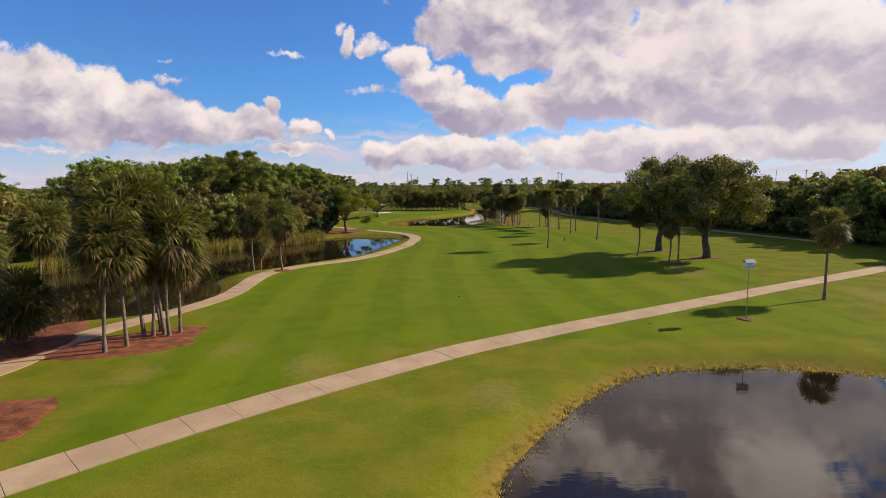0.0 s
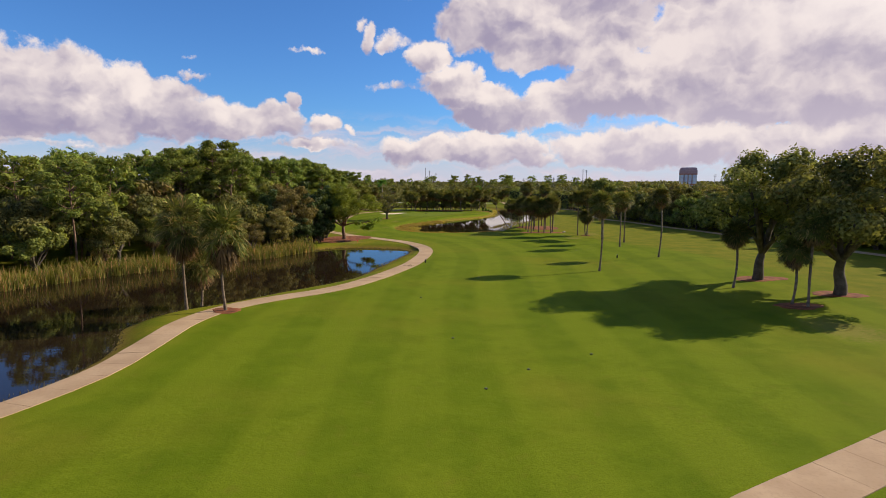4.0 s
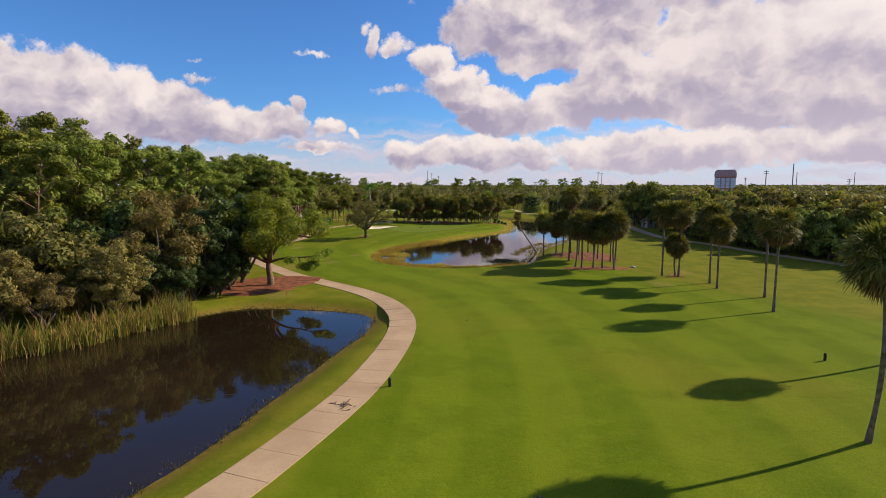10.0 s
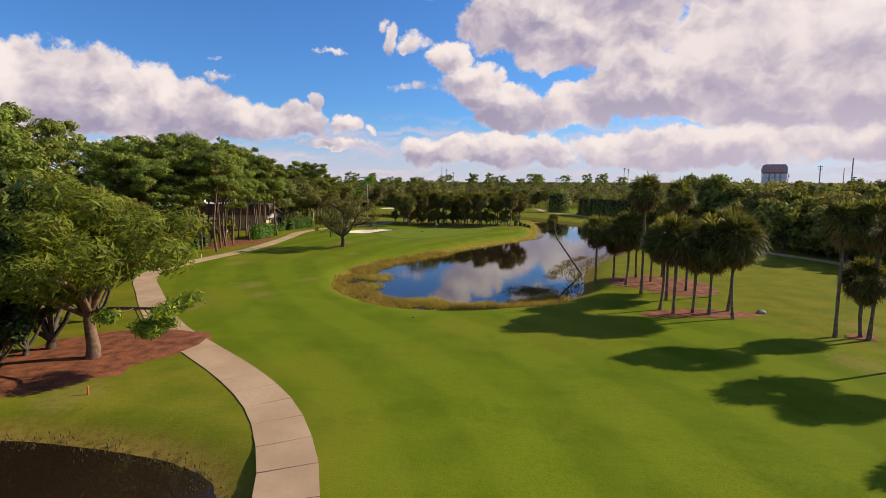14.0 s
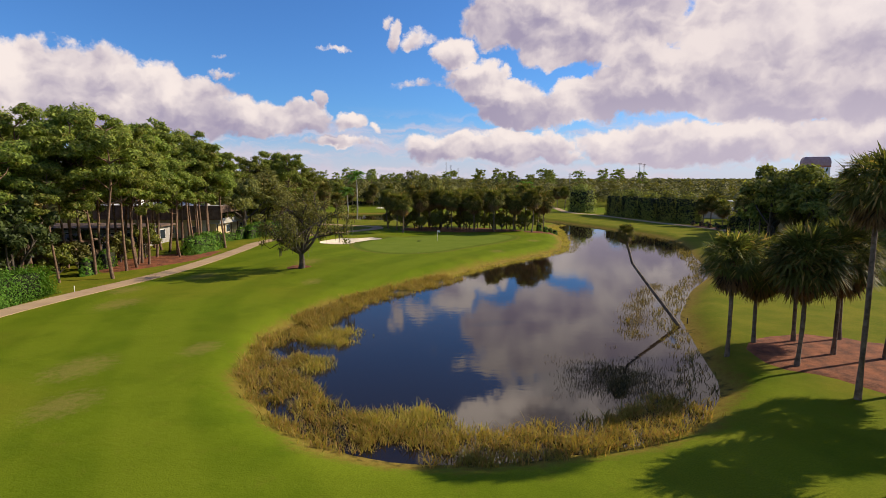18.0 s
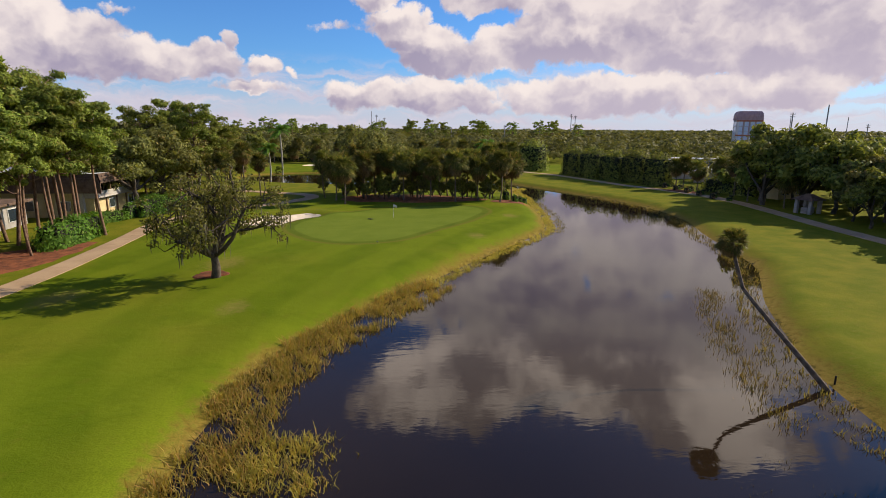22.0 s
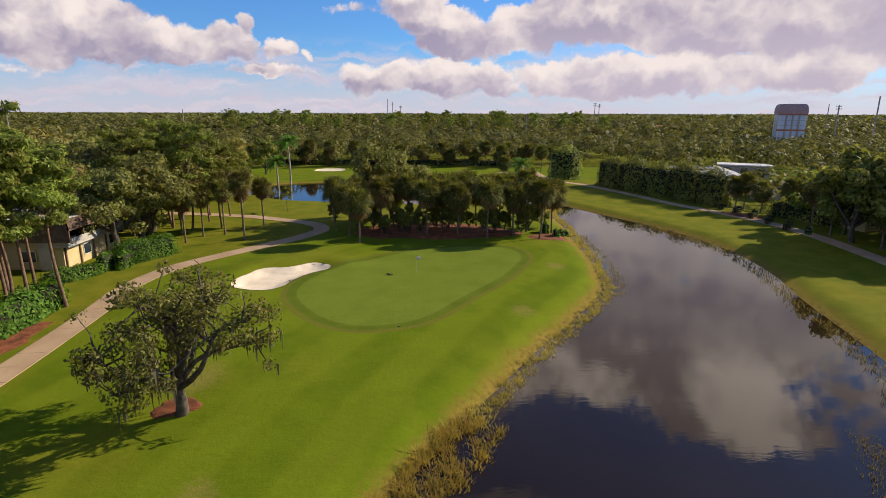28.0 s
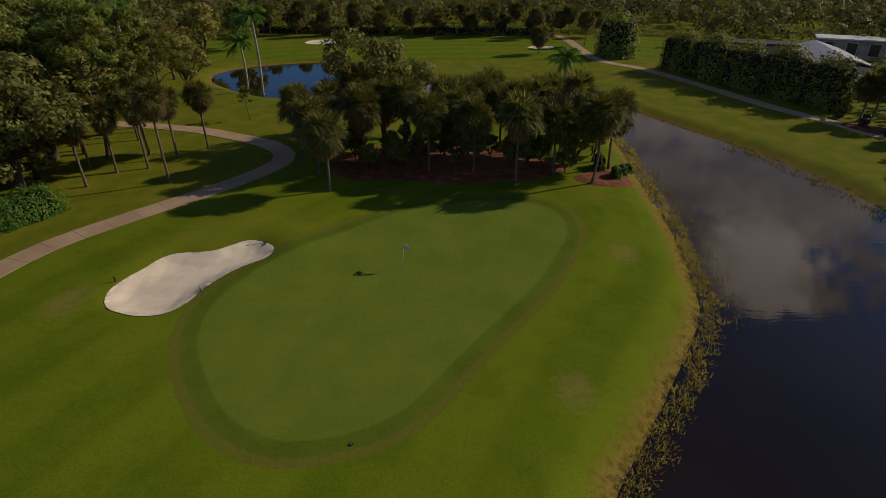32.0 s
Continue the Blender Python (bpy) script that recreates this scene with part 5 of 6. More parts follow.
tree("live_oak", APPROACH_OAK, -25.2, 207.6, 1.0, 1.2, "open-crowned live oak hung with grey moss on the fairway")

# clump behind the green
GREEN_PALMS = [(-19.3, 253.2, 6.3), (-23.9, 261.8, 6.8), (-18.3, 267.8, 7.4), (-15.0, 264.5, 6.8), (-0.5, 255.8, 7.0), (7.2, 255.3, 7.2), (-2.5, 269.9, 7.2), (6.2, 260.7, 8.0), (-9.6, 259.4, 6.6),
               (-6.0, 264.3, 7.2), (-21.4, 257.9, 6.2), (2.4, 264.1, 7.2), (-12.7, 270.8, 7.6), (-4.8, 258.3, 6.2), (10.2, 260.1, 6.5), (-16.7, 260.2, 6.5), (3.7, 257.8, 6.4)]
for i, (x, y, h) in enumerate(GREEN_PALMS):
    palm(x, y, h * 1.28, i % 4, size=1.18, label="sabal palm in the grove behind the putting green", group="green-side grove")
tree("broadleaf_tree", OAKS[1], -15.5, 271.5, 1.28, 2.0, "bushy dark tree rising over the green-side grove", "", 1.05)
for i, (x, y, h, k) in enumerate([(-13.1, 259.4, 3.0, 0), (-8.4, 268.1, 4.0, 1), (1.2, 260.3, 3.0, 2), (5.9, 266.5, 3.6, 3), (-20.4, 264.6, 3.2, 1), (-15.8, 272.3, 4.0, 0), (-3.5, 274.5, 4.5, 2), (9.5, 265.1, 3.4, 1), (-25.4, 270.0, 3.0, 3), (-23.2, 275.0, 3.0, 0)]):
    tree("understory_tree", BROADS[(0, 3)[k % 2]], x, y, h / 10 * 1.2, None, "low dark understory tree in the green-side grove", "green-side grove shrubs")
for i in range(15):
    a = i / 14
    x, y = -20 + 27 * a, 260.5 + 2.2 * math.sin(i * 2.3) + 3.0 * (0.5 - abs(a - 0.5))
    tree("understory_tree", BROADS[(0, 3)[i % 2]], x, y, 0.38 + 0.08 * math.sin(i * 1.9), None, "low dark understory tree in the green-side grove", "green-side grove shrubs")
# lawn palms west of the green
LAWN_PALMS = [(-36.4, 255.6, 7.5), (-36.9, 267.2, 6.2), (-43.7, 258.8, 6.2), (-44.6, 254.7, 6.0), (-43.1, 265.0, 6.8), (-40.9, 260.2, 6.4), (-47.6, 260.4, 6.6), (-39.3, 263.9, 6.0), (-51.0, 265.2, 6.5)]
for i, (x, y, h) in enumerate(LAWN_PALMS):
    palm(x, y, h * 1.34, (3, 0)[i % 2], size=0.95, label="sabal palm on the shaded lawn by the path bend", group="lawn palms")
for i, (x, y, k, h) in enumerate([(-52.9, 273.0, 0, 10), (-61.2, 281.2, 2, 11), (-50.0, 252.7, 3, 9.5), (-55.4, 246.7, 1, 9.5), (-69.1, 270.8, 0, 11), (-79.2, 279.2, 2, 11), (-65.4, 296.7, 1, 11), (-77.0, 304.4, 3, 11), (-89.0, 293.3, 0, 12), (-71.9, 319.2, 2, 10), (-88.3, 327.9, 1, 11),
                                    (-60.0, 309.5, 3, 8), (-91.5, 266.2, 2, 12), (-95.5, 251.2, 1, 12), (-90.5, 236.5, 0, 11), (-80.1, 214.8, 2, 11), (-94.6, 312.7, 1, 11), (-63.7, 334.5, 0, 9), (-59.2, 347.3, 2, 9)]):
    tree("broadleaf_tree", (OAKS[k % 3], BROADS[k])[i % 2] if x > -72 and y < 300 else BROADS_FAR[i % 3], x, y, h / 10 * 1.32, None, "grey-green oak in the woods beside the house", "house woods")
for x, y, h in ((-51.7, 266.4, 15.5), (-49.4, 276.8, 14.5), (-47.2, 270.5, 12.5), (-54.1, 259.0, 15)):
    tree("slash_pine", PINES[int(x) % 4], x, y, h / 15, None, "tall thin pine with open crown over the lawn", "lawn pines")
tree("young_tree", PINES[3], -36.2, 280.8, 0.3, None, "small conical conifer on the lawn by the water")

for i, (x, y, h) in enumerate([(-50.4, 247.3, 11.6), (-51.0, 257.0, 13.4), (-53.5, 263.0, 14.5), (-58.0, 262.5, 14.0), (-58.5, 254.0, 13.0), (-65.8, 267.6, 13.5), (-59.0, 272.0, 13.0), (-65.9, 302.0, 13.5),
                               (-56.5, 289.0, 11.0), (-73.0, 289.0, 13.5), (-70.0, 312.0, 12.5), (-82.0, 268.0, 14.0), (-84.0, 300.0, 13.5), (-77.9, 307.8, 13.0), (-52.0, 298.0, 9.5)]):
    tree("broadleaf_tree", OAKS[i % 3] if y < 275 else BROADS_FAR[i % 3], x, y, h / 10, None, "grey-green oak in the woods beside the house", "house woods")
for i, (x, y, h) in enumerate([(-50.9, 264.9, 17.0), (-47.2, 263.2, 16.5), (-46.6, 225.7, 17.2), (-50.0, 217.0, 17.0), (-52.1, 271.5, 16.0), (-57.5, 281.0, 15.5), (-45.5, 276.0, 13.5), (-60.5, 295.0, 15.0), (-53.0, 219.5, 16.5)]):
    tree("slash_pine", PINES[i % 4], x, y, h / 16.5, None, "tall slash pine with a bare trunk and rounded crown", "house pines")
palm(-28.2, 82.6, 7.4, 3, size=1.25, label="short shaggy sabal palm on the pond bank", group="path palms")
for i, (x, y, h) in enumerate([(-49.3, 203.5, 16.0), (-51.5, 208.0, 16.5), (-48.6, 210.6, 15.0), (-55.5, 216.5, 17.0), (-47.9, 219.0, 15.2), (-52.6, 195.0, 16.0), (-49.6, 198.2, 13.5)]):
    tree("slash_pine", PINES[(i + 1) % 4], x, y, h / 16.5, None, "tall slash pine with a bare trunk and rounded crown", "house pines")
for i, (x, y) in enumerate([(-51.5, 200.5), (-52.0, 212.0), (-51.0, 216.0), (-53.0, 205.5), (-52.5, 192.0), (-51.8, 187.5), (-53.2, 182.0)]):
    tree("understory_tree", BROADS_MID[i % 2], x, y, 0.42 + 0.05 * (i % 3), None, "leafy understory tree between pine trunks by the house", "house understory")
for i in range(13):
    a = i / 12
    palm(-21 + 29 * a + 1.2 * math.sin(i * 2.7), 264.5 + 2.6 * math.sin(i * 1.9), 8.6 + 1.3 * math.sin(i * 3.1), (i * 3) % 4, size=1.12, label="sabal palm in the grove behind the putting green", group="green-side grove")
for i, (x, y, s) in enumerate([(-31.2, 132.6, 0.5), (-34.2, 126.6, 0.55), (-29.6, 137.4, 0.48), (-37.6, 121.5, 0.55), (-33.4, 131.4, 0.7), (-41.4, 117.0, 0.5), (-36.6, 129.8, 0.75)]):
    tree("understory_tree", BROADS_NEAR[i % 2], x, y, s, None, "dense leafy shrub on the pond bank", "pond-side shrubs")

for i, (x, y, h) in enumerate([(-60.2, 206.0, 17.5), (-56.0, 207.5, 15.0), (-58.6, 200.0, 18.0), (-63.5, 208.0, 16.5), (-54.4, 198.6, 14.0), (-56.4, 219.0, 18.0), (-60.6, 222.0, 17.5), (-53.8, 224.5, 17.0)]):
    tree("slash_pine", PINES[(i + 2) % 4], x, y, h / 15.6, None, "tall slash pine with a bare trunk and rounded crown", "house pines")
rng = np.random.default_rng(91)
for i in range(9):
    x, y = -45.2 - 6.5 * rng.random(), 205.5 + 2.3 * i + rng.uniform(-0.6, 0.6)
    tree("slash_pine", PINES[i % 4], x, y, rng.uniform(0.72, 0.98), None, "slim slash pine with a bare trunk in the straw bed", "house pines", 1.12)
for i, (x, y, h) in enumerate([(-62.5, 203.0, 6.5), (-59.0, 203.5, 5.5), (-64.5, 199.0, 7.0), (-57.0, 196.0, 5.5), (-66.0, 206.0, 7.0), (-61.0, 194.0, 6.5), (-57.5, 212.5, 5.0), (-64.0, 213.0, 6.0)]):
    tree("understory_tree", BROADS_NEAR[i % 2], x, y, h / 10, None, "leafy understory tree between pine trunks by the house", "house understory")

# ---------------------------------------------------------------- east woods and hedges


def belt(front, depth, spacing, seed):
    """Jittered places behind a front line, towards its right side."""
    rng = np.random.default_rng(seed)
    line = resample(front, spacing)
    d = np.gradient(line, axis=0)
    nrm = np.stack([d[:, 1], -d[:, 0]], 1) / np.linalg.norm(d, axis=1)[:, None]
    out = []
    for k, off in enumerate(np.arange(0, depth, spacing * 0.9)):
        for p, q in zip(line, nrm):
            s = p + q * (off + rng.uniform(-0.25, 0.25) * spacing) + rng.normal(0, 0.12 * spacing, 2)
            out.append((s[0], s[1], k))
    return out


EAST_FRONT = [(89.1, 48.2), (84.0, 75.2), (80.3, 102.0), (78.2, 124.1), (71.8, 152.6), (66.1, 170.8), (61.3, 187.1), (57.9, 200.8), (54.3, 214.3), (55.0, 235.5)]
rng = np.random.default_rng(77)
for i, (x, y, k) in enumerate(belt(EAST_FRONT, 20, 6.2, 71)):
    h = rng.uniform(8.0, 11.5) + (2.6 if y < 135 else 0) + k * 0.6
    tree("broadleaf_tree", BROADS_MID[i % 2] if k == 0 and i % 3 else BROADS_FAR[i % 3], x, y, h / 10, None, "dense dark tree in the woods along the east path", "east woods")
for i, (x, y, k) in enumerate(belt([(87.1, 50.2), (82.1, 76.2), (78.4, 102.1), (76.3, 124.2), (69.8, 152.7), (64.3, 170.1), (59.9, 186.1), (56.3, 199.7), (53.3, 212.0)], 4, 3.4, 72)):
    tree("understory_shrub", SHRUBS[i % 2], x, y, rng.uniform(0.30, 0.48), None, "dark shrub filling the foot of the east woods", "east shrubs")
for x, y, h, k in ((60.2, 202.0, 9.5, 0), (65.2, 186.0, 10.5, 3), (69.9, 170.7, 10, 2), (61.4, 224.6, 9, 3), (74.6, 150.5, 11, 0), (62.3, 195.3, 8.6, 2), (68.1, 178.8, 9.4, 1)):
    palm(x - 3, y, h, k, size=1.15, label="sabal palm standing before the dark east woods", group="east palms")
for i, (x, y, h, k) in enumerate([(59.8, 251.5, 12.4, 2), (55.6, 256.1, 11, 0), (65.6, 246.8, 12.5, 1), (63.3, 259.3, 11, 3), (70.7, 253.2, 12, 2), (60.3, 237.7, 10, 1), (66.0, 233.5, 11, 0), (72.7, 240.1, 12, 3), (58.1, 267.6, 9, 2), (67.4, 267.7, 10.5, 0), (75.7, 261.5, 11, 1)]):
    tree("broadleaf_tree", BROADS_MID[k % 2], x, y, h / 10, None, "large dark glossy-leaved tree by the east path", "east path trees")
for i, (x, y, h) in enumerate([(50.9, 280.3, 7.0), (52.9, 280.8, 7.4), (54.4, 277.5, 6.6), (53.8, 262.5, 8.4), (53.6, 257.8, 7.8), (56.5, 272.2, 7.2), (54.4, 248.8, 7.0)]):
    palm(x, y, h, i % 4, size=1.1, label="slender palm in the planted bed along the east path", group="bed palms")
HEDGE_TALL = [(35.9, 321.1), (38.5, 313.4), (41.2, 305.7), (44.4, 298.5), (47.4, 291.8), (50.2, 285.1)]
for i in range(len(HEDGE_TALL) - 1):
    (x0, y0), (x1, y1) = HEDGE_TALL[i], HEDGE_TALL[i + 1]
    hedge("tall_hedge", x0 + 1.6, y0, x1 + 1.6, y1, 4.6, 7.4 + 0.35 * (i % 2), 200 + i, M_BROAD, "tall dark clipped tree hedge beside the east path", 0.9, 0.27, 3.6)
hedge("tall_hedge", 27.8, 337.5, 34.0, 332.4, 6.5, 9.0, 210, M_BROAD, "bulky dark clipped hedge block at the end of the path", 0.75, 0.38, 4.0)
hedge("tall_hedge", 55.3, 275.8, 59.7, 263.4, 3.0, 3.2, 211, M_BROAD, "dark clipped hedge screening the low buildings", 0.8, 0.3, 5.0)

# hedges on the house side
hedge("clipped_hedge", -47.0, 177.1, -46.4, 192.2, 3.0, 3.0, 221, M_HEDGE, "bright green trimmed hedge along the cart path", 1.5, 0.11, 6.0)
hedge("clipped_hedge", -46.6, 219.5, -46.8, 229.5, 3.2, 2.8, 222, M_HEDGE, "broad-leaved green shrub hedge by the house path", 1.2, 0.2, 3.5)
hedge("clipped_hedge", -51.5, 234.5, -48.5, 239.3, 2.2, 1.5, 223, M_HEDGE, "low dark rounded hedge before the house", 1.0, 0.13, 4.0)
hedge("clipped_hedge", -48.2, 243.0, -44.1, 249.3, 3.4, 2.7, 224, M_HEDGE, "dark clipped hedge beside the lawn", 1.0, 0.13, 5.0)
for i, (x, y, r) in enumerate([(-48.2, 240.7, 1.3), (-46.6, 241.8, 1.2), (-51.0, 207.8, 1.4), (-49.9, 203.1, 1.2)]):
    hedge("round_shrub", x - 0.4, y, x + 0.4, y, 2.2 * r, 1.7 * r, 230 + i, M_HEDGE, "rounded green shrub near the house", 0.9, 0.2, 2.6)
for i, (x, y, r) in enumerate([(10.3, 257.5, 0.9), (11.5, 259.3, 0.8), (9.2, 260.3, 1.2), (12.7, 261.1, 0.7)]):
    hedge("round_shrub", x - 0.3, y, x + 0.3, y, 2.0 * r, 1.5 * r, 240 + i, M_HEDGE, "yellow-green shrub at the tip of the grove bed", 0.9, 0.2, 2.4)
for i in range(16):
    t = i / 15
    x, y = 48.5 + 3.2 * math.sin(i * 2.1) * 0.5 + 2.4, 259 + 25 * t
    hedge("bed_shrub", x - 0.2, y, x + 0.2, y, 1.3, 0.8 + 0.25 * (i % 3), 250 + i, (M_HEDGE, M_OAK, M_PALM_DRY)[i % 3], "small mixed shrub in the east path bed", 0.7, 0.18, 2.2)

# ---------------------------------------------------------------- far country


def far_woods(name, x0, x1, y0, y1, spacing, quads, leaf, seed, low, high, label, gap=None):
    """Woods too far to count, crowns of leaf clumps as one sheet."""
    rng = np.random.default_rng(seed)
    gx, gy = np.meshgrid(np.arange(x0, x1, spacing), np.arange(y0, y1, spacing))
    x = gx.ravel() + rng.uniform(-0.45, 0.45, gx.size) * spacing
    y = gy.ravel() + rng.uniform(-0.45, 0.45, gx.size) * spacing
    keep = np.ones(x.shape, bool) if gap is None else ~gap(x, y)
    keep &= np.abs(x + 5) < 0.92 * y + 60
    keep &= np.hypot(x - 172, y - 450) > 12
    x, y = x[keep], y[keep]
    h = rng.uniform(low, high, len(x)) * (1 + 0.18 * np.sin(x * 0.021 + 2) * np.sin(y * 0.017))
    r = spacing * rng.uniform(0.40, 0.70, len(x)) * (0.6 + 0.05 * h)
    k = len(x)
    pick = np.repeat(np.arange(k), quads)
    d = rng.normal(0, 1, (len(pick), 3))
    d[:, 2] = np.abs(d[:, 2]) - 0.25
    d /= np.linalg.norm(d, axis=1)[:, None]
    rv = np.minimum(h * 0.45, r * 1.15)
    p = np.stack([x[pick], y[pick], (h - rv)[pick]], 1) + d * np.stack([r[pick], r[pick], rv[pick]], 1) * rng.uniform(0.75, 1.08, (len(pick), 1))
    v, f = leaf_quads(p, d + np.array([0, 0, 0.3]), leaf, rng, 0.75, 0.0, 0.16)
    return tagged(new(name, mesh_np(name, v, f, [M_WOOD_FAR])), label, "woods", kind="stuff")


def not_near(x, y):
    """Where the course and the nearer woods stand."""
    return ((x > -84) & (x < 58) & (y < 374)) | ((x > -84) & (x < 92) & (y < 245)) | ((x > 52) & (x < 92) & (y > 298) & (y < 345)) | ((x < -84) & (y < 20))


far_woods("woods", -230, 250, 20, 480, 7.0, 84, 0.58, 301, 4.0, 11.0, "mixed subtropical woods beyond the golf course", not_near)
far_woods("woods", -560, 640, 480, 1000, 11, 22, 1.5, 302, 4.5, 11.5, "olive green woods reaching into the distance")
far_woods("woods", -2300, 2500, 1000, 2900, 27, 8, 4.2, 303, 5.0, 14.0, "hazy distant tree cover along the horizon")
for i in range(26):
    x = -70 + i * 4.1 + 2 * math.sin(i * 3.3)
    palm(x, 374 + 3 * math.sin(i * 1.7) - 0.05 * abs(x + 20), 7.6 + 1.6 * math.sin(i * 2.9), i % 4, size=1.3, label="sabal palm at the edge of the far fairway", group="far fairway palms")
for i, (x, y, h) in enumerate([(13.5, 337.3, 6.0), (27.1, 350.9, 8.5), (16.7, 365, 8.0)]):
    palm(x, y, h, 1, size=1.25, label="lone round-crowned palm by the far path", group="far fairway palms")
hedge("far_hedge", -68, 378, -21, 375, 3.0, 2.4, 310, M_BROAD, "long low dark hedge behind the far fairway", 0.6, 0.4, 6.0)
hedge("far_hedge", -21, 375, 22, 373, 3.0, 2.4, 311, M_BROAD, "long low dark hedge behind the far fairway", 0.6, 0.4, 6.0)
for i in range(44):
    rr = np.random.default_rng(400 + i)
    x, y = rr.uniform(-150, 110), rr.uniform(520, 640)
    tree("casuarina", PINES_FAR[i % 4], x, y, rr.uniform(0.9, 1.25), None, "feathery tall casuarina on the skyline", "skyline casuarinas")
for i, (x, y, h) in enumerate([(53.6, 253.0, 14.2), (57.0, 249.0, 15.0), (56.0, 258.0, 11.5), (58.5, 243.0, 12.5)]):
    tree("broadleaf_tree", BROADS[(0, 2, 3, 2)[i]], x, y, h / 10, None, "large dark glossy-leaved tree by the east path", "east path trees")

# ---------------------------------------------------------------- houses and low buildings


def block(name, label, category, x, y, z, turn=0.0):
    base = tagged(new(name), label, category)
    base.location, base.rotation_euler = (x, y, z), (0, 0, radians(turn))
    return base


def window(parent, x, y0, y1, z0, z1, face=1):
    """A framed pane in a wall that faces +x (or, for face 2, -y)."""
    t = 0.08
    if face == 1:
        fr = boxed(x, x + 0.10, y0, y1, z0, z1, 0.02)
        frame_ob = part("window", fr, M_WHITE, parent, "white framed window")
        part("pane", boxed(x + 0.06, x + 0.115, y0 + t, y1 - t, z0 + t, z1 - t), M_GLASS, frame_ob, "dark reflecting pane")
    else:
        fr = boxed(y0, y1, x - 0.10, x, z0, z1, 0.02)
        frame_ob = part("window", fr, M_WHITE, parent, "white framed window")
        part("pane", boxed(y0 + t, y1 - t, x - 0.115, x - 0.06, z0 + t, z1 - t), M_GLASS, frame_ob, "dark reflecting pane")


def two_storey_house():
    h = block("house", "two-storey cream house with brown mansard roof and balcony", "house", -53, 240.8, gz(-53, 246))
    part("wall", boxed(-23, -1.6, 0, 11.6, 0, 5.9, 0.02), M_PLASTER, h, "cream plastered walls")
    part("ground_floor_wall", boxed(-1.6, 0, 0, 11.6, 0, 2.75, 0.02), M_PLASTER, h, "sunlit cream ground floor wall")
    part("balcony_slab", boxed(-1.7, 0.9, -0.3, 11.9, 2.75, 3.0, 0.03), M_WALL_WHITE, h, "white balcony slab")
    part("balcony_parapet", boxed(0.72, 0.9, -0.3, 11.9, 3.0, 3.75, 0.03), M_WALL_WHITE, h, "white balcony parapet")
    part("balcony_end", boxed(-1.6, 0.72, -0.3, -0.12, 3.0, 3.75, 0.02), M_WALL_WHITE, h, "white balcony end wall")
    for k in range(5):
        y = 0.2 + k * 2.8
        part("balcony_post", boxed(0.74, 0.88, y, y + 0.16, 3.75, 5.4), M_TIMBER, h, "brown balcony post")
        part("ground_post", boxed(0.02, 0.20, y, y + 0.18, 0, 2.75), M_TIMBER, h, "brown wall post")
    for k in range(4):
        y = 0.7 + k * 2.8
        window(h, -1.6, y, y + 2.0, 3.1, 5.2)
        if k % 2:
            window(h, 0.0, y + 0.3, y + 1.8, 0.9, 2.3)
    part("roof_deck", boxed(-23.6, 1.2, -0.6, 12.2, 6.0, 6.25, 0.03), M_ROOF_WHITE, h, "pale flat roof deck")
    # mansard skirts of overlapping shingle courses
    for side in range(2):
        for row in range(6):
            z = 4.95 + row * 0.21
            o = 0.55 - row * 0.09
            if side == 0:
                part("shingle_course", boxed(1.2 + o - 0.14, 1.2 + o, -0.6 - o, 12.2, z, z + 0.24), M_ROOF_BROWN, h)
            else:
                part("shingle_course", boxed(-23.6, 1.2 + o, -0.6 - o, -0.6 - o + 0.14, z - 1.4 if row == 0 else z, z + 0.24), M_ROOF_BROWN, h)
    for x, y in ((-6, 4), (-12, 7), (-18, 3)):
        u = part("roof_unit", boxed(x, x + 1.3, y, y + 1.2, 6.25, 7.1, 0.05), M_WHITE, h, "white rooftop air conditioner")
        part("grille", boxed(x + 0.2, x + 1.1, y - 0.02, y + 0.02, 6.4, 6.95), M_DARK, u)
    for k in range(4):
        x = -20 + k * 5
        window(h, 0.0, x, x + 1.8, 0.9, 2.3, 2)
        window(h, 0.0, x, x + 1.8, 3.4, 4.6, 2)
    part("chimney_wall", boxed(-2.6, -1.2, -0.5, 0.6, 0, 6.6, 0.03), M_WALL_WHITE, h, "white corner pier")


two_storey_house()


def low_house(x, y, sx, sy, height, turn, wall, roof, label):
    h = block("low_house", label, "house", x, y, gz(x, y), turn)
    part("wall", boxed(-sx / 2, sx / 2, -sy / 2, sy / 2, 0, height, 0.02), wall, h)
    part("roof", boxed(-sx / 2 - 0.7, sx / 2 + 0.7, -sy / 2 - 0.7, sy / 2 + 0.7, height, height + 0.32, 0.04), roof, h, "flat overhanging roof")
    k = max(2, int(sx / 3.5))
    for i in range(k):
        a = -sx / 2 + (i + 0.25) * sx / k
        window(h, -sy / 2, a, a + sx / k * 0.5, 0.8, height - 0.5, 2)
    for i in range(max(1, int(sy / 4))):
        a = -sy / 2 + (i + 0.3) * 4
        window(h, sx / 2, a, min(a + 1.8, sy / 2 - 0.2), 0.8, height - 0.5, 1)
    return h


low_house(-70, 231, 22, 9, 3.0, 4, M_STONE, M_ROOF_BROWN, "single-storey grey house with a flat brown roof")
low_house(-62, 214, 10, 8, 2.9, 0, M_TIMBER, M_ROOF_BROWN, "low brown timber house among the pines")


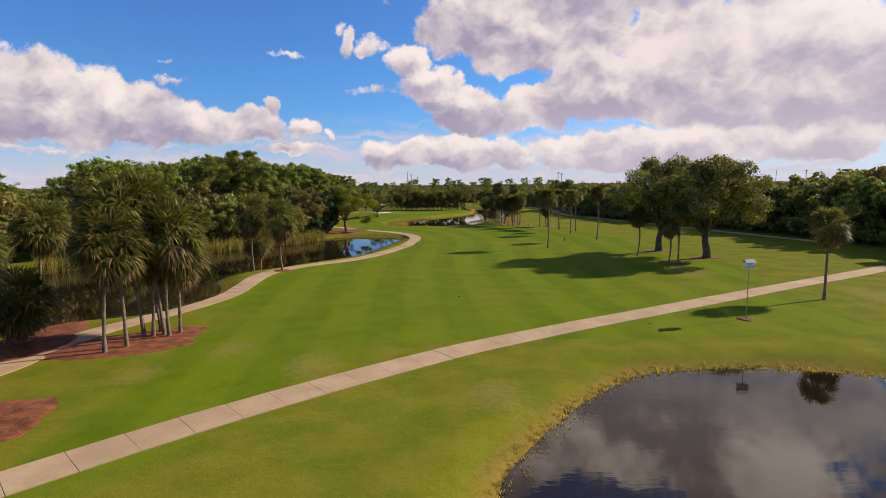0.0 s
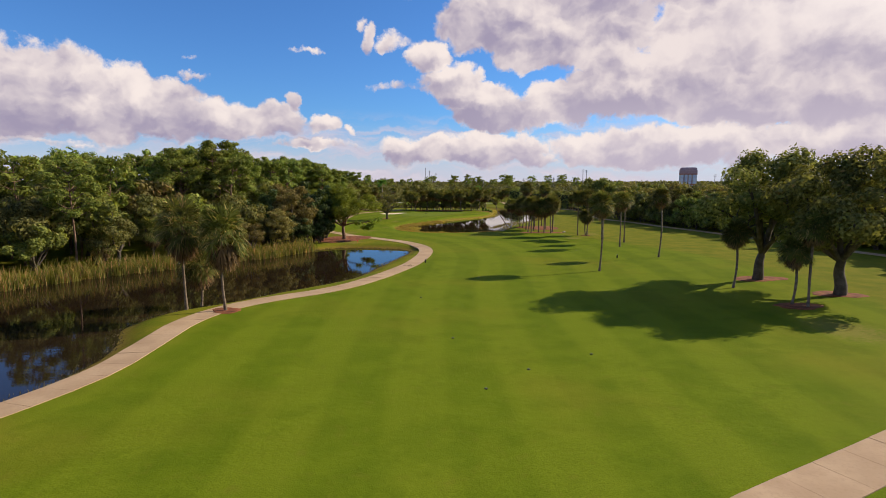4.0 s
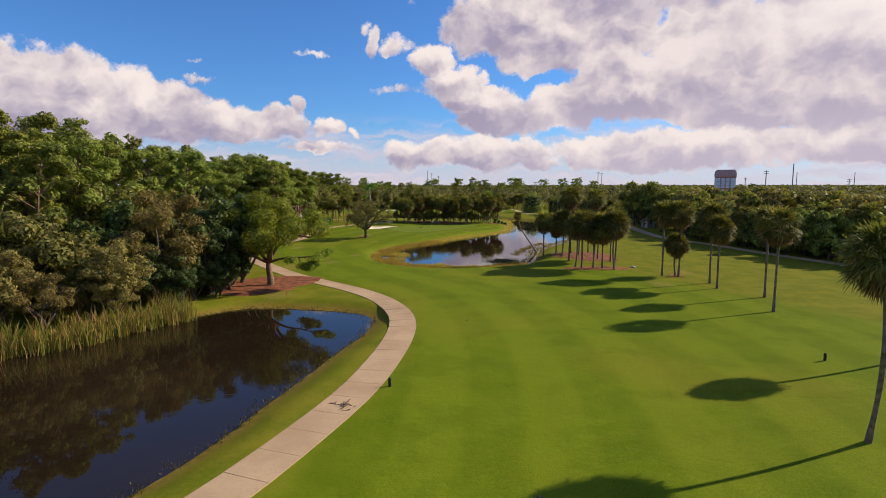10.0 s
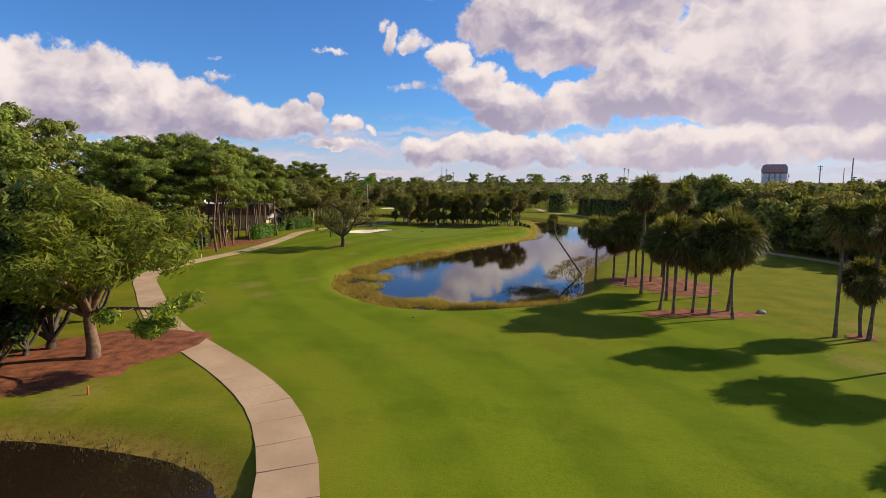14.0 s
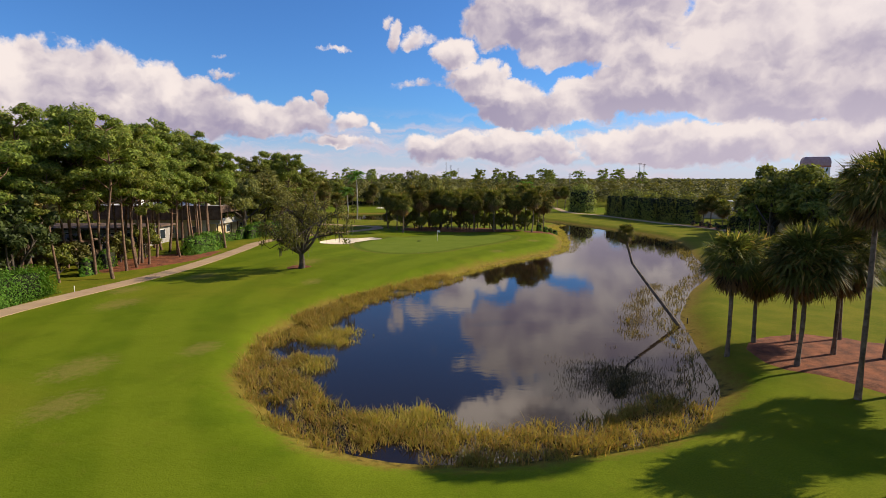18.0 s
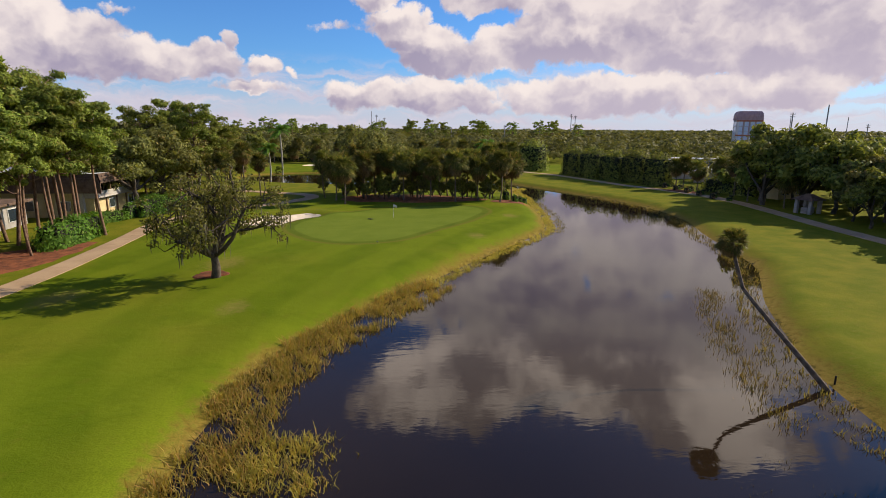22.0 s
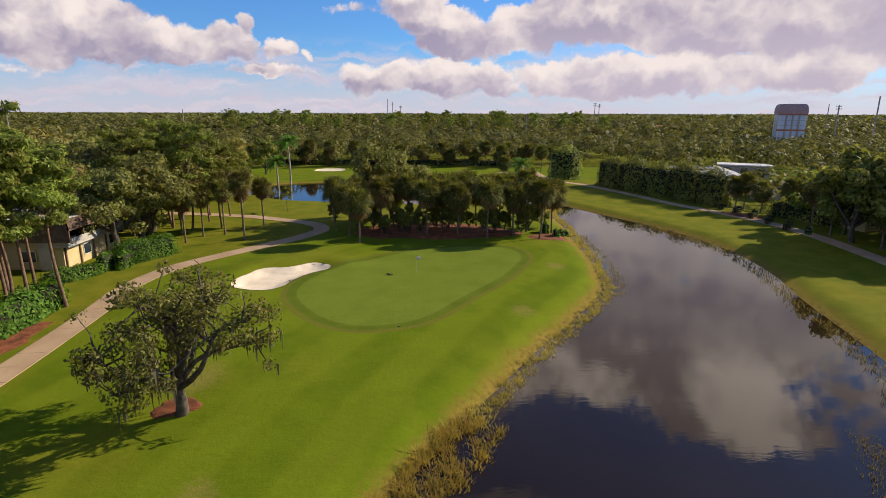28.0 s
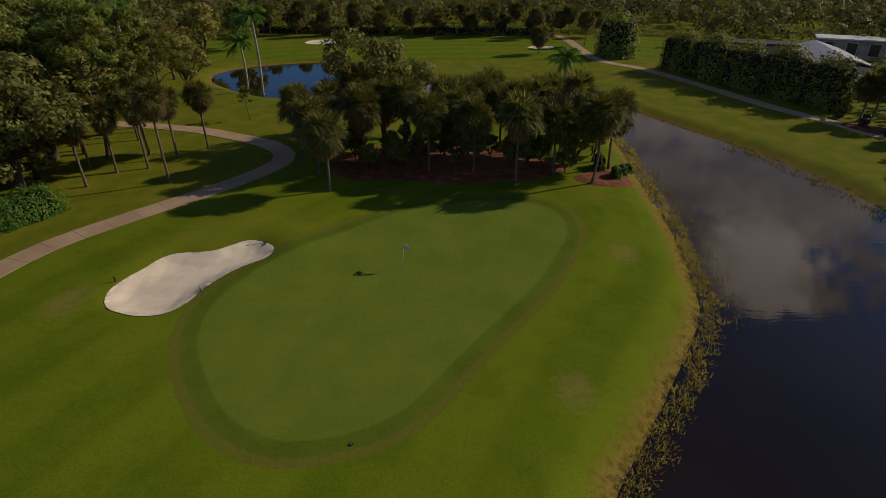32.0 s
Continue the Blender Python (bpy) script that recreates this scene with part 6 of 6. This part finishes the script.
def gable_building(x, y, sx, sy, wall_h, ridge, turn, label, roof, wall):
    b = block("low_building", label, "building", x, y, gz(x, y), turn)
    part("wall", boxed(-sx / 2, sx / 2, -sy / 2, sy / 2, 0, wall_h, 0.02), wall, b)
    for sgn, nm in ((-1, "south"), (1, "north")):
        bm = bmesh.new()
        e = sy / 2 + 0.6
        pts = [(-sx / 2 - 0.5, sgn * e, wall_h - 0.1), (sx / 2 + 0.5, sgn * e, wall_h - 0.1), (sx / 2 + 0.5, 0, ridge), (-sx / 2 - 0.5, 0, ridge)]
        lo = [bm.verts.new(p) for p in pts]
        hi = [bm.verts.new((p[0], p[1], p[2] + 0.16)) for p in pts]
        bm.faces.new(hi)
        bm.faces.new(lo[::-1])
        for k in range(4):
            bm.faces.new((lo[k], lo[(k + 1) % 4], hi[(k + 1) % 4], hi[k]))
        bmesh.ops.recalc_face_normals(bm, faces=bm.faces[:])
        part("roof_slope", bm, roof, b, "ribbed metal roof slope")
    for k in range(int(sx / 4)):
        a = -sx / 2 + 1 + k * 4
        window(b, -sy / 2, a, a + 1.6, 0.9, wall_h - 0.5, 2)
    return b


gable_building(69, 319, 24, 9, 2.9, 4.3, 72, "low clubhouse building with grey metal roof", M_GREY_METAL, M_WALL_WHITE)
low_house(84, 335, 13, 6, 4.0, -27, M_STONE, M_ROOF_WHITE, "open shed with a flat white roof")
gable_building(68, 298, 9, 6, 2.6, 3.6, 60, "small annex with pale metal roof", M_GREY_METAL, M_WALL_WHITE)
low_house(63, 333, 12, 5, 3.4, -20, M_STONE, M_DARK, "low flat dark-roofed building behind the hedge")
low_house(63.5, 264, 8, 6, 2.9, 20, M_PLASTER, M_ROOF_BROWN, "small cream building under trees by the path")


def kiosk(x, y):
    k = block("path_kiosk", "small stone shelter with a hipped roof beside the path", "shelter", x, y, gz(x, y), 20)
    for a in (-1, 1):
        for b in (-1, 1):
            part("pillar", boxed(a * 1.1 - 0.25, a * 1.1 + 0.25, b * 1.1 - 0.25, b * 1.1 + 0.25, 0, 2.2, 0.03), M_STONE, k)
    bm = bmesh.new()
    lo = [bm.verts.new(p) for p in ((-1.8, -1.8, 2.2), (1.8, -1.8, 2.2), (1.8, 1.8, 2.2), (-1.8, 1.8, 2.2))]
    hi = [bm.verts.new(p) for p in ((-0.3, -0.3, 3.1), (0.3, -0.3, 3.1), (0.3, 0.3, 3.1), (-0.3, 0.3, 3.1))]
    bm.faces.new(hi)
    bm.faces.new(lo[::-1])
    for i in range(4):
        bm.faces.new((lo[i], lo[(i + 1) % 4], hi[(i + 1) % 4], hi[i]))
    part("roof", bm, M_ROOF_BROWN, k, "brown hipped roof")
    part("counter", boxed(-0.9, 0.9, -0.5, 0.5, 0, 1.0, 0.03), M_STONE, k)


kiosk(54.5, 243.5)


def office_tower(x, y, base_z):
    """A far office block with glass bays and a rounded dark mansard top."""
    t = block("office_building", "distant mid-rise office building with blue glass bays", "building", x, y, base_z, -21)
    w, d, top = 42.0, 34.0, 28.0
    part("core", boxed(-w / 2 + 0.8, w / 2 - 0.8, -d / 2 + 0.8, d / 2 - 0.8, 0, top, 0.3), M_WALL_WHITE, t, "pale wall")
    for i in range(5):
        xx = -w / 2 + 1.0 + i * (w - 5.0) / 4
        part("pier", boxed(xx, xx + 3.0 if i in (0, 4) else xx + 1.4, -d / 2, -d / 2 + 1.4, 0, top), M_WHITE if i in (0, 4) else M_TOWER_ROOF, t)
    for i in range(4):
        x0 = -w / 2 + 4.2 + i * (w - 5.0) / 4
        for f in range(7):
            part("glass_bay", boxed(x0, x0 + 6.6, -d / 2 + 0.35, -d / 2 + 0.8, 0.6 + f * 3.8, 4.0 + f * 3.8), M_TOWER_GLASS, t)
    for f in (3, 6):
        part("band", boxed(-w / 2 - 0.1, w / 2 + 0.1, -d / 2 - 0.15, -d / 2 + 0.5, 4.0 + f * 3.8, 5.2 + f * 3.8), M_BRICK_PINK, t, "dark red spandrel band")
    for f in range(7):
        for i in range(4):
            y0 = -d / 2 + 3 + i * 7.4
            part("glass_bay", boxed(-w / 2 - 0.1 + 0.5, -w / 2 + 0.9, y0, y0 + 5.5, 0.6 + f * 3.8, 4.0 + f * 3.8), M_TOWER_GLASS, t)
    bm = bmesh.new()
    rings = [(1.0, 0.0), (1.0, 3.0), (0.95, 5.2), (0.86, 6.6), (0.80, 7.0)]
    prev = None
    for s, z in rings:
        ring_v = [bm.verts.new((sx * w / 2 * s, sy * d / 2 * s, top + z)) for sx, sy in ((-1, -1), (1, -1), (1, 1), (-1, 1))]
        if prev:
            for i in range(4):
                bm.faces.new((prev[i], prev[(i + 1) % 4], ring_v[(i + 1) % 4], ring_v[i]))
        prev = ring_v
    bm.faces.new(prev)
    part("mansard_roof", bm, M_TOWER_ROOF, t, "dull red rounded mansard roof")
    t.scale = (0.30, 0.30, 0.66)


M_TOWER_GLASS = simple("tower_glass", (0.42, 0.52, 0.66), (0.58, 0.67, 0.80), 0.1, 0.15, spec=0.7)
M_TOWER_ROOF = simple("tower_roof", (0.34, 0.22, 0.23), (0.44, 0.30, 0.30), 0.3, 0.7)
office_tower(172, 450, 0.0)


def utility_pole(x, y, height, arms=True, r=0.22):
    p = block("utility_pole", "tall weathered utility pole on the horizon", "pole", x, y, 0)
    bm = bmesh.new()
    bmesh.ops.create_cone(bm, cap_ends=True, segments=8, radius1=r * 1.3, radius2=r, depth=height, matrix=Matrix.Translation((0, 0, height / 2)))
    part("shaft", bm, M_STONE, p)
    if arms:
        for k in range(2):
            part("crossarm", boxed(-1.5, 1.5, -0.12, 0.12, height - 0.9 - 1.4 * k, height - 0.65 - 1.4 * k), M_TIMBER, p)
            for s in (-1.3, 0, 1.3):
                part("insulator", boxed(s - 0.1, s + 0.1, -0.1, 0.1, height - 0.65 - 1.4 * k, height - 0.35 - 1.4 * k), M_WHITE, p)
    return p


for i, (x, y, hh) in enumerate([(205, 462, 23), (216, 450, 27), (141, 672, 27), (146, 676, 26), (-56, 870, 34), (-50, 872, 30), (-40, 868, 26), (330, 640, 26), (370, 560, 24), (300, 520, 18), (400, 660, 26), (420, 610, 24),
                                (260, 600, 20), (-190, 600, 20), (-260, 520, 19), (60, 560, 16), (20, 540, 14), (95, 600, 17)]):
    utility_pole(x, y, hh, i % 3 != 1, 0.3)
gable_building(212, 682, 20, 14, 3.4, 7.5, 0, "distant house with a terracotta hip roof", M_BRICK_PINK, M_WALL_WHITE)
low_house(243, 680, 22, 10, 3.6, 0, M_WALL_WHITE, M_ROOF_BROWN, "distant low house among the trees")
low_house(-175, 575, 14, 10, 4.5, 12, M_WALL_WHITE, M_ROOF_WHITE, "distant pale house among the trees")

# ---------------------------------------------------------------- reeds and bank grass


def along(line, lo, hi, step, seed, inward=(-1.0, 1.0), thin=0.0):
    """Tuft places along a stretch of a closed shore, offset from the water's edge (inwards negative)."""
    rng = np.random.default_rng(seed)
    pts = np.asarray(line)
    d = np.roll(pts, -1, 0) - np.roll(pts, 1, 0)
    nrm = np.stack([d[:, 1], -d[:, 0]], 1) / np.linalg.norm(d, axis=1)[:, None]
    area = np.sum(pts[:, 0] * np.roll(pts[:, 1], -1) - np.roll(pts[:, 0], -1) * pts[:, 1])
    nrm *= 1 if area > 0 else -1
    out = []
    k = len(pts)
    for i in range(k):
        if not (lo <= i / k <= hi):
            continue
        a, b = pts[i], pts[(i + 1) % k]
        n = max(1, int(np.linalg.norm(b - a) / step))
        for j in range(n):
            if rng.random() < thin:
                continue
            t = (j + rng.random()) / n
            o = rng.uniform(*inward)
            q = a + (b - a) * t + nrm[i] * o
            out.append((q[0], q[1], rng.uniform(0.7, 1.2)))
    return out


WEST_SHORE, SOUTH_SHORE, LAKE_SHORE = (resample(p, 0.5, True) for p in (POND_WEST, POND_SOUTH, LAKE))


def stretch(line, a, b):
    """Shares of a shore line at which it passes nearest to two places."""
    k = len(line)
    return [int(np.argmin(np.hypot(line[:, 0] - p[0], line[:, 1] - p[1]))) / k for p in (a, b)]


lo, hi = stretch(WEST_SHORE, (-28.8, 129.7), (-59.4, 81.6))
spots = along(WEST_SHORE, lo, hi, 0.09, 501, (-0.6, 2.6))
blades("cattails", spots, 2.2, 0.035, M_CATTAIL, 502, 10, 0.25, "tall green and tan cattails along the pond bank")
lo, hi = stretch(LAKE_SHORE, (-4.4, 206.5), (9.0, 169.9))
wide = [q for q in along(LAKE_SHORE, lo, hi, 0.075, 503, (-2.5, 0.9)) if noise.noise((q[0] * 0.35, q[1] * 0.35, 2.0)) > -0.28]
blades("marsh_grass", wide, 0.5, 0.022, M_REED, 504, 40, 0.28, "golden-green marsh grass standing in the shallows", lie=0.5)
a2, b2 = stretch(LAKE_SHORE, (-17.4, 184.0), (-1.8, 164.2))
deep = [q for q in along(LAKE_SHORE, a2, b2, 0.08, 505, (-5.6, -2.2)) if noise.noise((q[0] * 0.25, q[1] * 0.25, 5.0)) > 0.02]
blades("marsh_grass", deep, 0.5, 0.022, M_REED, 506, 34, 0.3, "golden-green marsh grass standing in the shallows", lie=0.5)
lo, hi = stretch(LAKE_SHORE, (17.3, 287.7), (-4.4, 206.5))
left = along(LAKE_SHORE, lo, hi, 0.12, 507, (-0.9, 0.3), 0.15)
blades("bank_reeds", left, 0.36, 0.02, M_REED, 508, 22, 0.22, "tan reeds edging the bank below the green", lie=0.45)
lo, hi = stretch(LAKE_SHORE, (9.0, 169.9), (29.1, 270.2))
right = along(LAKE_SHORE, lo, hi, 0.14, 509, (-1.6, 0.3), 0.25)
blades("bank_reeds", right, 0.45, 0.025, M_REED_OLIVE, 510, 9, 0.2, "brown reeds edging the east bank", lie=0.45)
offshore = along(LAKE_SHORE, *stretch(LAKE_SHORE, (12.8, 182.5), (20.4, 203.3)), 0.14, 511, (-4.2, -2.6), 0.3)
blades("marsh_grass", offshore, 0.36, 0.018, M_REED_OLIVE, 512, 26, 0.42, "thin strip of reeds standing off the bank")
tip = along(LAKE_SHORE, *stretch(LAKE_SHORE, (14.1, 262.9), (10.2, 234.1)), 0.16, 513, (-2.2, -1.3), 0.3)
blades("marsh_grass", tip, 0.3, 0.016, M_REED_OLIVE, 514, 14, 0.3, "thin strip of reeds standing off the green bank")
rng = np.random.default_rng(88)
heap = [(rng.normal(6.0, 1.5), rng.normal(174.3, 1.7), 1.0) for _ in range(500)]
blades("dead_reeds", heap, 0.26, 0.012, M_REED_DARK, 515, 26, 0.32, "dark tangle of dead reeds in the shallows")
blades("bank_grass", along(SOUTH_SHORE, 0, 1, 0.12, 516, (-0.3, 0.9), 0.2), 0.22, 0.03, M_REED, 517, 8, 0.2, "dry tufted grass round the pond edge")
blades("bank_grass", along(WEST_SHORE, *stretch(WEST_SHORE, (-39.6, 44.4), (-28.8, 129.7)), 0.14, 518, (-0.3, 0.8), 0.25), 0.24, 0.025, M_REED_DARK, 519, 8, 0.2, "dry tufted grass along the west pond bank")

# ---------------------------------------------------------------- palms of their own


def leaning_palm():
    """A palm that has toppled over the water and turned up again."""
    base = tagged(new("leaning_palm"), "sabal palm leaning far out over the lake from the bank", "palm tree")
    foot, head = np.array([13.9, 186.6, gz(13.9, 186.6) - 0.2]), np.array([10.2, 191.2, 6.5])
    base.location = tuple(foot)
    s = np.linspace(0, 1, 18)[:, None]
    pts = (head - foot) * s
    # nearly straight out, then turning up under the crown
    pts[:, 2] -= (1.7 * np.clip(s, 0, 0.82) ** 1.6 * np.where(s < 0.82, 1, np.clip((1 - s) / 0.18, 0, 1) ** 0.8)).ravel()
    pts[:, :2] += np.sin(np.pi * s) * np.array([[-0.2, 0.25]])
    part_me("trunk", mesh_np("trunk", *tube(pts, np.linspace(0.16, 0.10, 18), 9), [M_PALM_BARK], True), base, "bowed bare grey trunk")
    for name, me in (("crown", PALM_CROWNS[3][0]), ("dry_skirt", PALM_CROWNS[3][1])):
        c = part_me(name, me, base)
        c.location, c.scale = tuple(head - foot), (0.50,) * 3


leaning_palm()


def pinnate_crown(seed, count, length):
    rng = np.random.default_rng(seed)
    vs = []
    for i in range(count):
        a = 2.4 * i
        el = rng.uniform(-0.35, 1.2)
        s = np.linspace(0, 1, 15)
        out = length * (s * math.cos(el))
        up = length * (s * math.sin(el) - 0.55 * s ** 2.2)
        mid = np.stack([np.cos(a) * out, np.sin(a) * out, up], 1)
        side = np.array([-math.sin(a), math.cos(a), 0.0])
        for j in range(14):
            p, q = mid[j], mid[j + 1]
            vs += [p, p + (0, 0, 0.04), q + (0, 0, 0.04), q]
            for sg in (-1, 1):
                for u in (0.0, 0.5):
                    r = p + (q - p) * u
                    ln = length * 0.20 * math.sin(math.pi * min(1, 0.15 + s[j] * 0.9)) + 0.1
                    e = r + side * sg * ln * 0.85 + (q - p) * 0.9 + np.array([0, 0, -ln * rng.uniform(0.25, 0.7)])
                    w = (q - p) * 0.45
                    vs += [r - w * 0.3, r + w, e + w * 0.3, e - w * 0.1]
    v = np.array(vs)
    return mesh_np("crown", v, np.arange(len(v)).reshape(-1, 4), [M_HEDGE])


ROYAL_CROWN = pinnate_crown(5, 21, 3.9)


def royal_palm(x, y, height, size=1.0):
    base = tagged(new("royal_palm"), "tall royal palm with a smooth pale trunk and feather crown", "palm tree", "royal palms")
    base.location = (x, y, gz(x, y))
    stem = height - 1.2 * size
    s = np.linspace(0, 1, 14)
    pts = np.stack([0.2 * np.sin(3 * s), 0 * s, stem * s - 0.2], 1)
    rad = 0.19 - 0.06 * s + 0.04 * np.sin(math.pi * s)
    part_me("trunk", mesh_np("trunk", *tube(pts, rad, 10), [M_WHITE_TRUNK], True), base, "smooth pale grey trunk")
    shaft = part_me("crownshaft", mesh_np("crownshaft", *tube([(0.03, 0, stem - 0.5), (0.03, 0, stem), (0.03, 0, stem + 0.8)], [0.17, 0.2, 0.08], 10), [M_HEDGE], True), base, "smooth green crownshaft")
    c = part_me("crown", ROYAL_CROWN, base)
    c.location, c.scale = (0.03, 0, stem + 0.5), (size,) * 3


royal_palm(-40.1, 299.7, 14.0, 1.0)
royal_palm(-43.8, 302.8, 9.5, 0.95)
royal_palm(-55.7, 287.6, 14.5, 0.9)
royal_palm(7.1, 273.9, 10.2, 0.75)

# ---------------------------------------------------------------- course furniture


def rod(x0, y0, z0, z1, r, sides=8, r2=None):
    bm = bmesh.new()
    bmesh.ops.create_cone(bm, cap_ends=True, segments=sides, radius1=r, radius2=r if r2 is None else r2, depth=z1 - z0, matrix=Matrix.Translation((x0, y0, (z0 + z1) / 2)))
    return bm


def flagstick(x, y):
    f = block("golf_flag", "thin flagstick with a small white flag on the green", "golf flag", x, y, gz(x, y))
    part("pole", rod(0, 0, -0.1, 2.0, 0.018), M_WHITE, f, "white flagstick")
    verts, faces = [], []
    for i in range(7):
        for j in range(4):
            u, v = i / 6, j / 3
            verts.append((0.02 + 0.46 * u, 0.06 * math.sin(4 * u) * u, 1.98 - 0.36 * v - 0.16 * u * u))
    for i in range(6):
        for j in range(3):
            a = i * 4 + j
            faces.append((a, a + 1, a + 5, a + 4))
    me = mesh_np("flag", verts, faces, [M_WHITE], True)
    fl = part_me("flag", me, f, "drooping white flag cloth")
    sol = fl.modifiers.new("cloth", "SOLIDIFY")
    sol.thickness = 0.008
    part("cup", rod(0, 0, 0.004, 0.012, 0.054, 14), M_DARK, f, "dark hole cup")


flagstick(-10.8, 238.3)


def birdhouse(x, y):
    b = block("birdhouse_pole", "white multi-room birdhouse on a thin tall pole", "birdhouse", x, y, gz(x, y))
    part("pole", rod(0, 0, -0.1, 4.6, 0.035), M_GREY_METAL, b, "thin grey pole")
    part("tray", boxed(-0.42, 0.42, -0.36, 0.36, 4.56, 4.60), M_WHITE, b)
    for f in range(2):
        z = 4.6 + f * 0.22
        room = part("storey", boxed(-0.36, 0.36, -0.30, 0.30, z, z + 0.2, 0.01), M_WHITE, b)
        for k in range(3):
            hole = rod(0, 0, -0.01, 0.01, 0.035, 10)
            bmesh.ops.rotate(hole, verts=hole.verts[:], cent=(0, 0, 0), matrix=Matrix.Rotation(radians(90), 3, "X"))
            bmesh.ops.translate(hole, verts=hole.verts[:], vec=(-0.24 + 0.24 * k, -0.302, z + 0.1))
            part("entrance", hole, M_DARK, room)
    bm = bmesh.new()
    pts = [(-0.45, -0.4, 5.04), (0.45, -0.4, 5.04), (0.45, 0.4, 5.04), (-0.45, 0.4, 5.04), (-0.45, 0, 5.28), (0.45, 0, 5.28)]
    v = [bm.verts.new(p) for p in pts]
    for q in ((0, 1, 5, 4), (2, 3, 4, 5), (0, 4, 3), (1, 2, 5), (3, 2, 1, 0)):
        bm.faces.new([v[i] for i in q])
    part("roof", bm, M_GREY_METAL, b, "grey pitched roof")
    part("base_collar", rod(0, 0, 0.0, 0.12, 0.09, 10), M_DARK, b)


birdhouse(26.6, 47.0)


def marker(x, y, height, r, mat, label, name="marker_post", cap=None):
    m = block(name, label, "marker post", x, y, gz(x, y))
    part("post", rod(0, 0, -0.1, height, r, 8), mat, m)
    part("cap", rod(0, 0, height, height + 0.05, r * 1.15, 8, r * 0.6), cap or mat, m)


marker(-5.6, 110.1, 0.55, 0.10, M_DARK, "short dark yardage post on the grass")
marker(26.1, 116.9, 0.55, 0.10, M_DARK, "short dark yardage post on the grass")
marker(14.6, 187.4, 0.45, 0.05, M_DARK, "short dark stake on the lake bank", "stake")
marker(-21.9, 139.1, 0.45, 0.05, M_RED, "orange hazard stake on the mulch bank", "stake")
marker(-44.1, 193.5, 0.6, 0.05, M_WHITE, "white boundary stake beside the path", "stake", M_WHITE)
marker(-49.7, 212.9, 0.55, 0.05, M_WHITE, "white boundary stake by the pine bed", "stake", M_WHITE)
marker(-31.4, 235.9, 0.4, 0.05, M_DARK, "dark post at the end of the bunker", "stake")


def rake(x, y, turn):
    k = block("bunker_rake", "wooden rake lying beside the bunker", "rake", x, y, gz(x, y) + 0.08, turn)
    part("handle", boxed(0, 1.5, -0.015, 0.015, 0, 0.03), M_TIMBER, k)
    h = part("head", boxed(-0.04, 0.02, -0.3, 0.3, 0, 0.05), M_DARK, k)
    for i in range(7):
        part("tooth", boxed(-0.03, -0.01, -0.28 + i * 0.09, -0.26 + i * 0.09, -0.06, 0.0), M_DARK, h)


rake(-24.9, 235.0, 30)
rake(-22.4, 242.0, 200)


def sprinkler(x, y, r=0.11):
    s = block("sprinkler_head", "small round sprinkler cover set in the turf", "sprinkler", x, y, gz(x, y))
    part("cover", rod(0, 0, -0.05, 0.035, r, 12), M_DARK, s)
    part("nozzle", rod(0, 0, 0.035, 0.07, r * 0.35, 8), M_GREY_METAL, s)


for x, y in ((-4.4, 84.5), (1.6, 57.4), (-0.6, 68.5), (-0.6, 127.8), (-12.1, 221.3), (4.6, 61.0), (9.6, 64.5), (17.6, 45.6), (-6.0, 158.0), (2.4, 98.0)):
    sprinkler(x, y)


def debris(x, y, name, label, mat, seed, size):
    """A low irregular heap on the ground."""
    rng = np.random.default_rng(seed)
    base = block(name, label, "debris", x, y, gz(x, y))
    chunks = []
    for k in range(9):
        a = rng.uniform(0, 6.28)
        c = rng.normal(0, size * 0.35, 2)
        d = np.array([math.cos(a), math.sin(a), rng.uniform(-0.05, 0.25)]) * size * rng.uniform(0.4, 0.9)
        p = np.array([c[0], c[1], 0.08])
        chunks.append(tube(bend(p - d / 2, p + d / 2, rng, 0.1, 5), np.linspace(0.05, 0.02, 5), 5))
    part_me("branch_heap", wood_mesh("branch_heap", chunks, mat), base)


debris(-7.7, 107.0, "fallen_frond", "dry brown fallen palm frond lying on the path edge", M_TIMBER, 3, 1.0)
debris(-6.6, 204.6, "driftwood", "dark driftwood snag sticking out of the bank", M_BARK, 4, 0.7)
debris(-14.0, 237.4, "dark_patch", "small dark patch lying on the green", M_DARK, 6, 0.4)
debris(5.9, 174.6, "driftwood", "dark tangle of branches lying in the shallows", M_BARK, 5, 2.6)
# added dark sticks standing in for the birdhouse's cast shadow on the grass
debris(17.8, 43.4, "birdhouse_shadow_patch", "small dark heap in place of the birdhouse shadow", M_DARK, 8, 0.35)


def rock(x, y, r, seed):
    rng = np.random.default_rng(seed)
    bm = bmesh.new()
    bmesh.ops.create_icosphere(bm, subdivisions=2, radius=r)
    for v in bm.verts:
        v.co *= 1 + 0.25 * noise.noise(v.co * (2.2 / r) + Vector((seed, 0, 0)))
        v.co.z *= 0.6
    b = block("boulder", "small grey boulder on the mown grass", "rock", x, y, gz(x, y) + r * 0.2)
    part("stone", bm, M_STONE, b)


rock(25.6, 162.2, 0.4, 2)
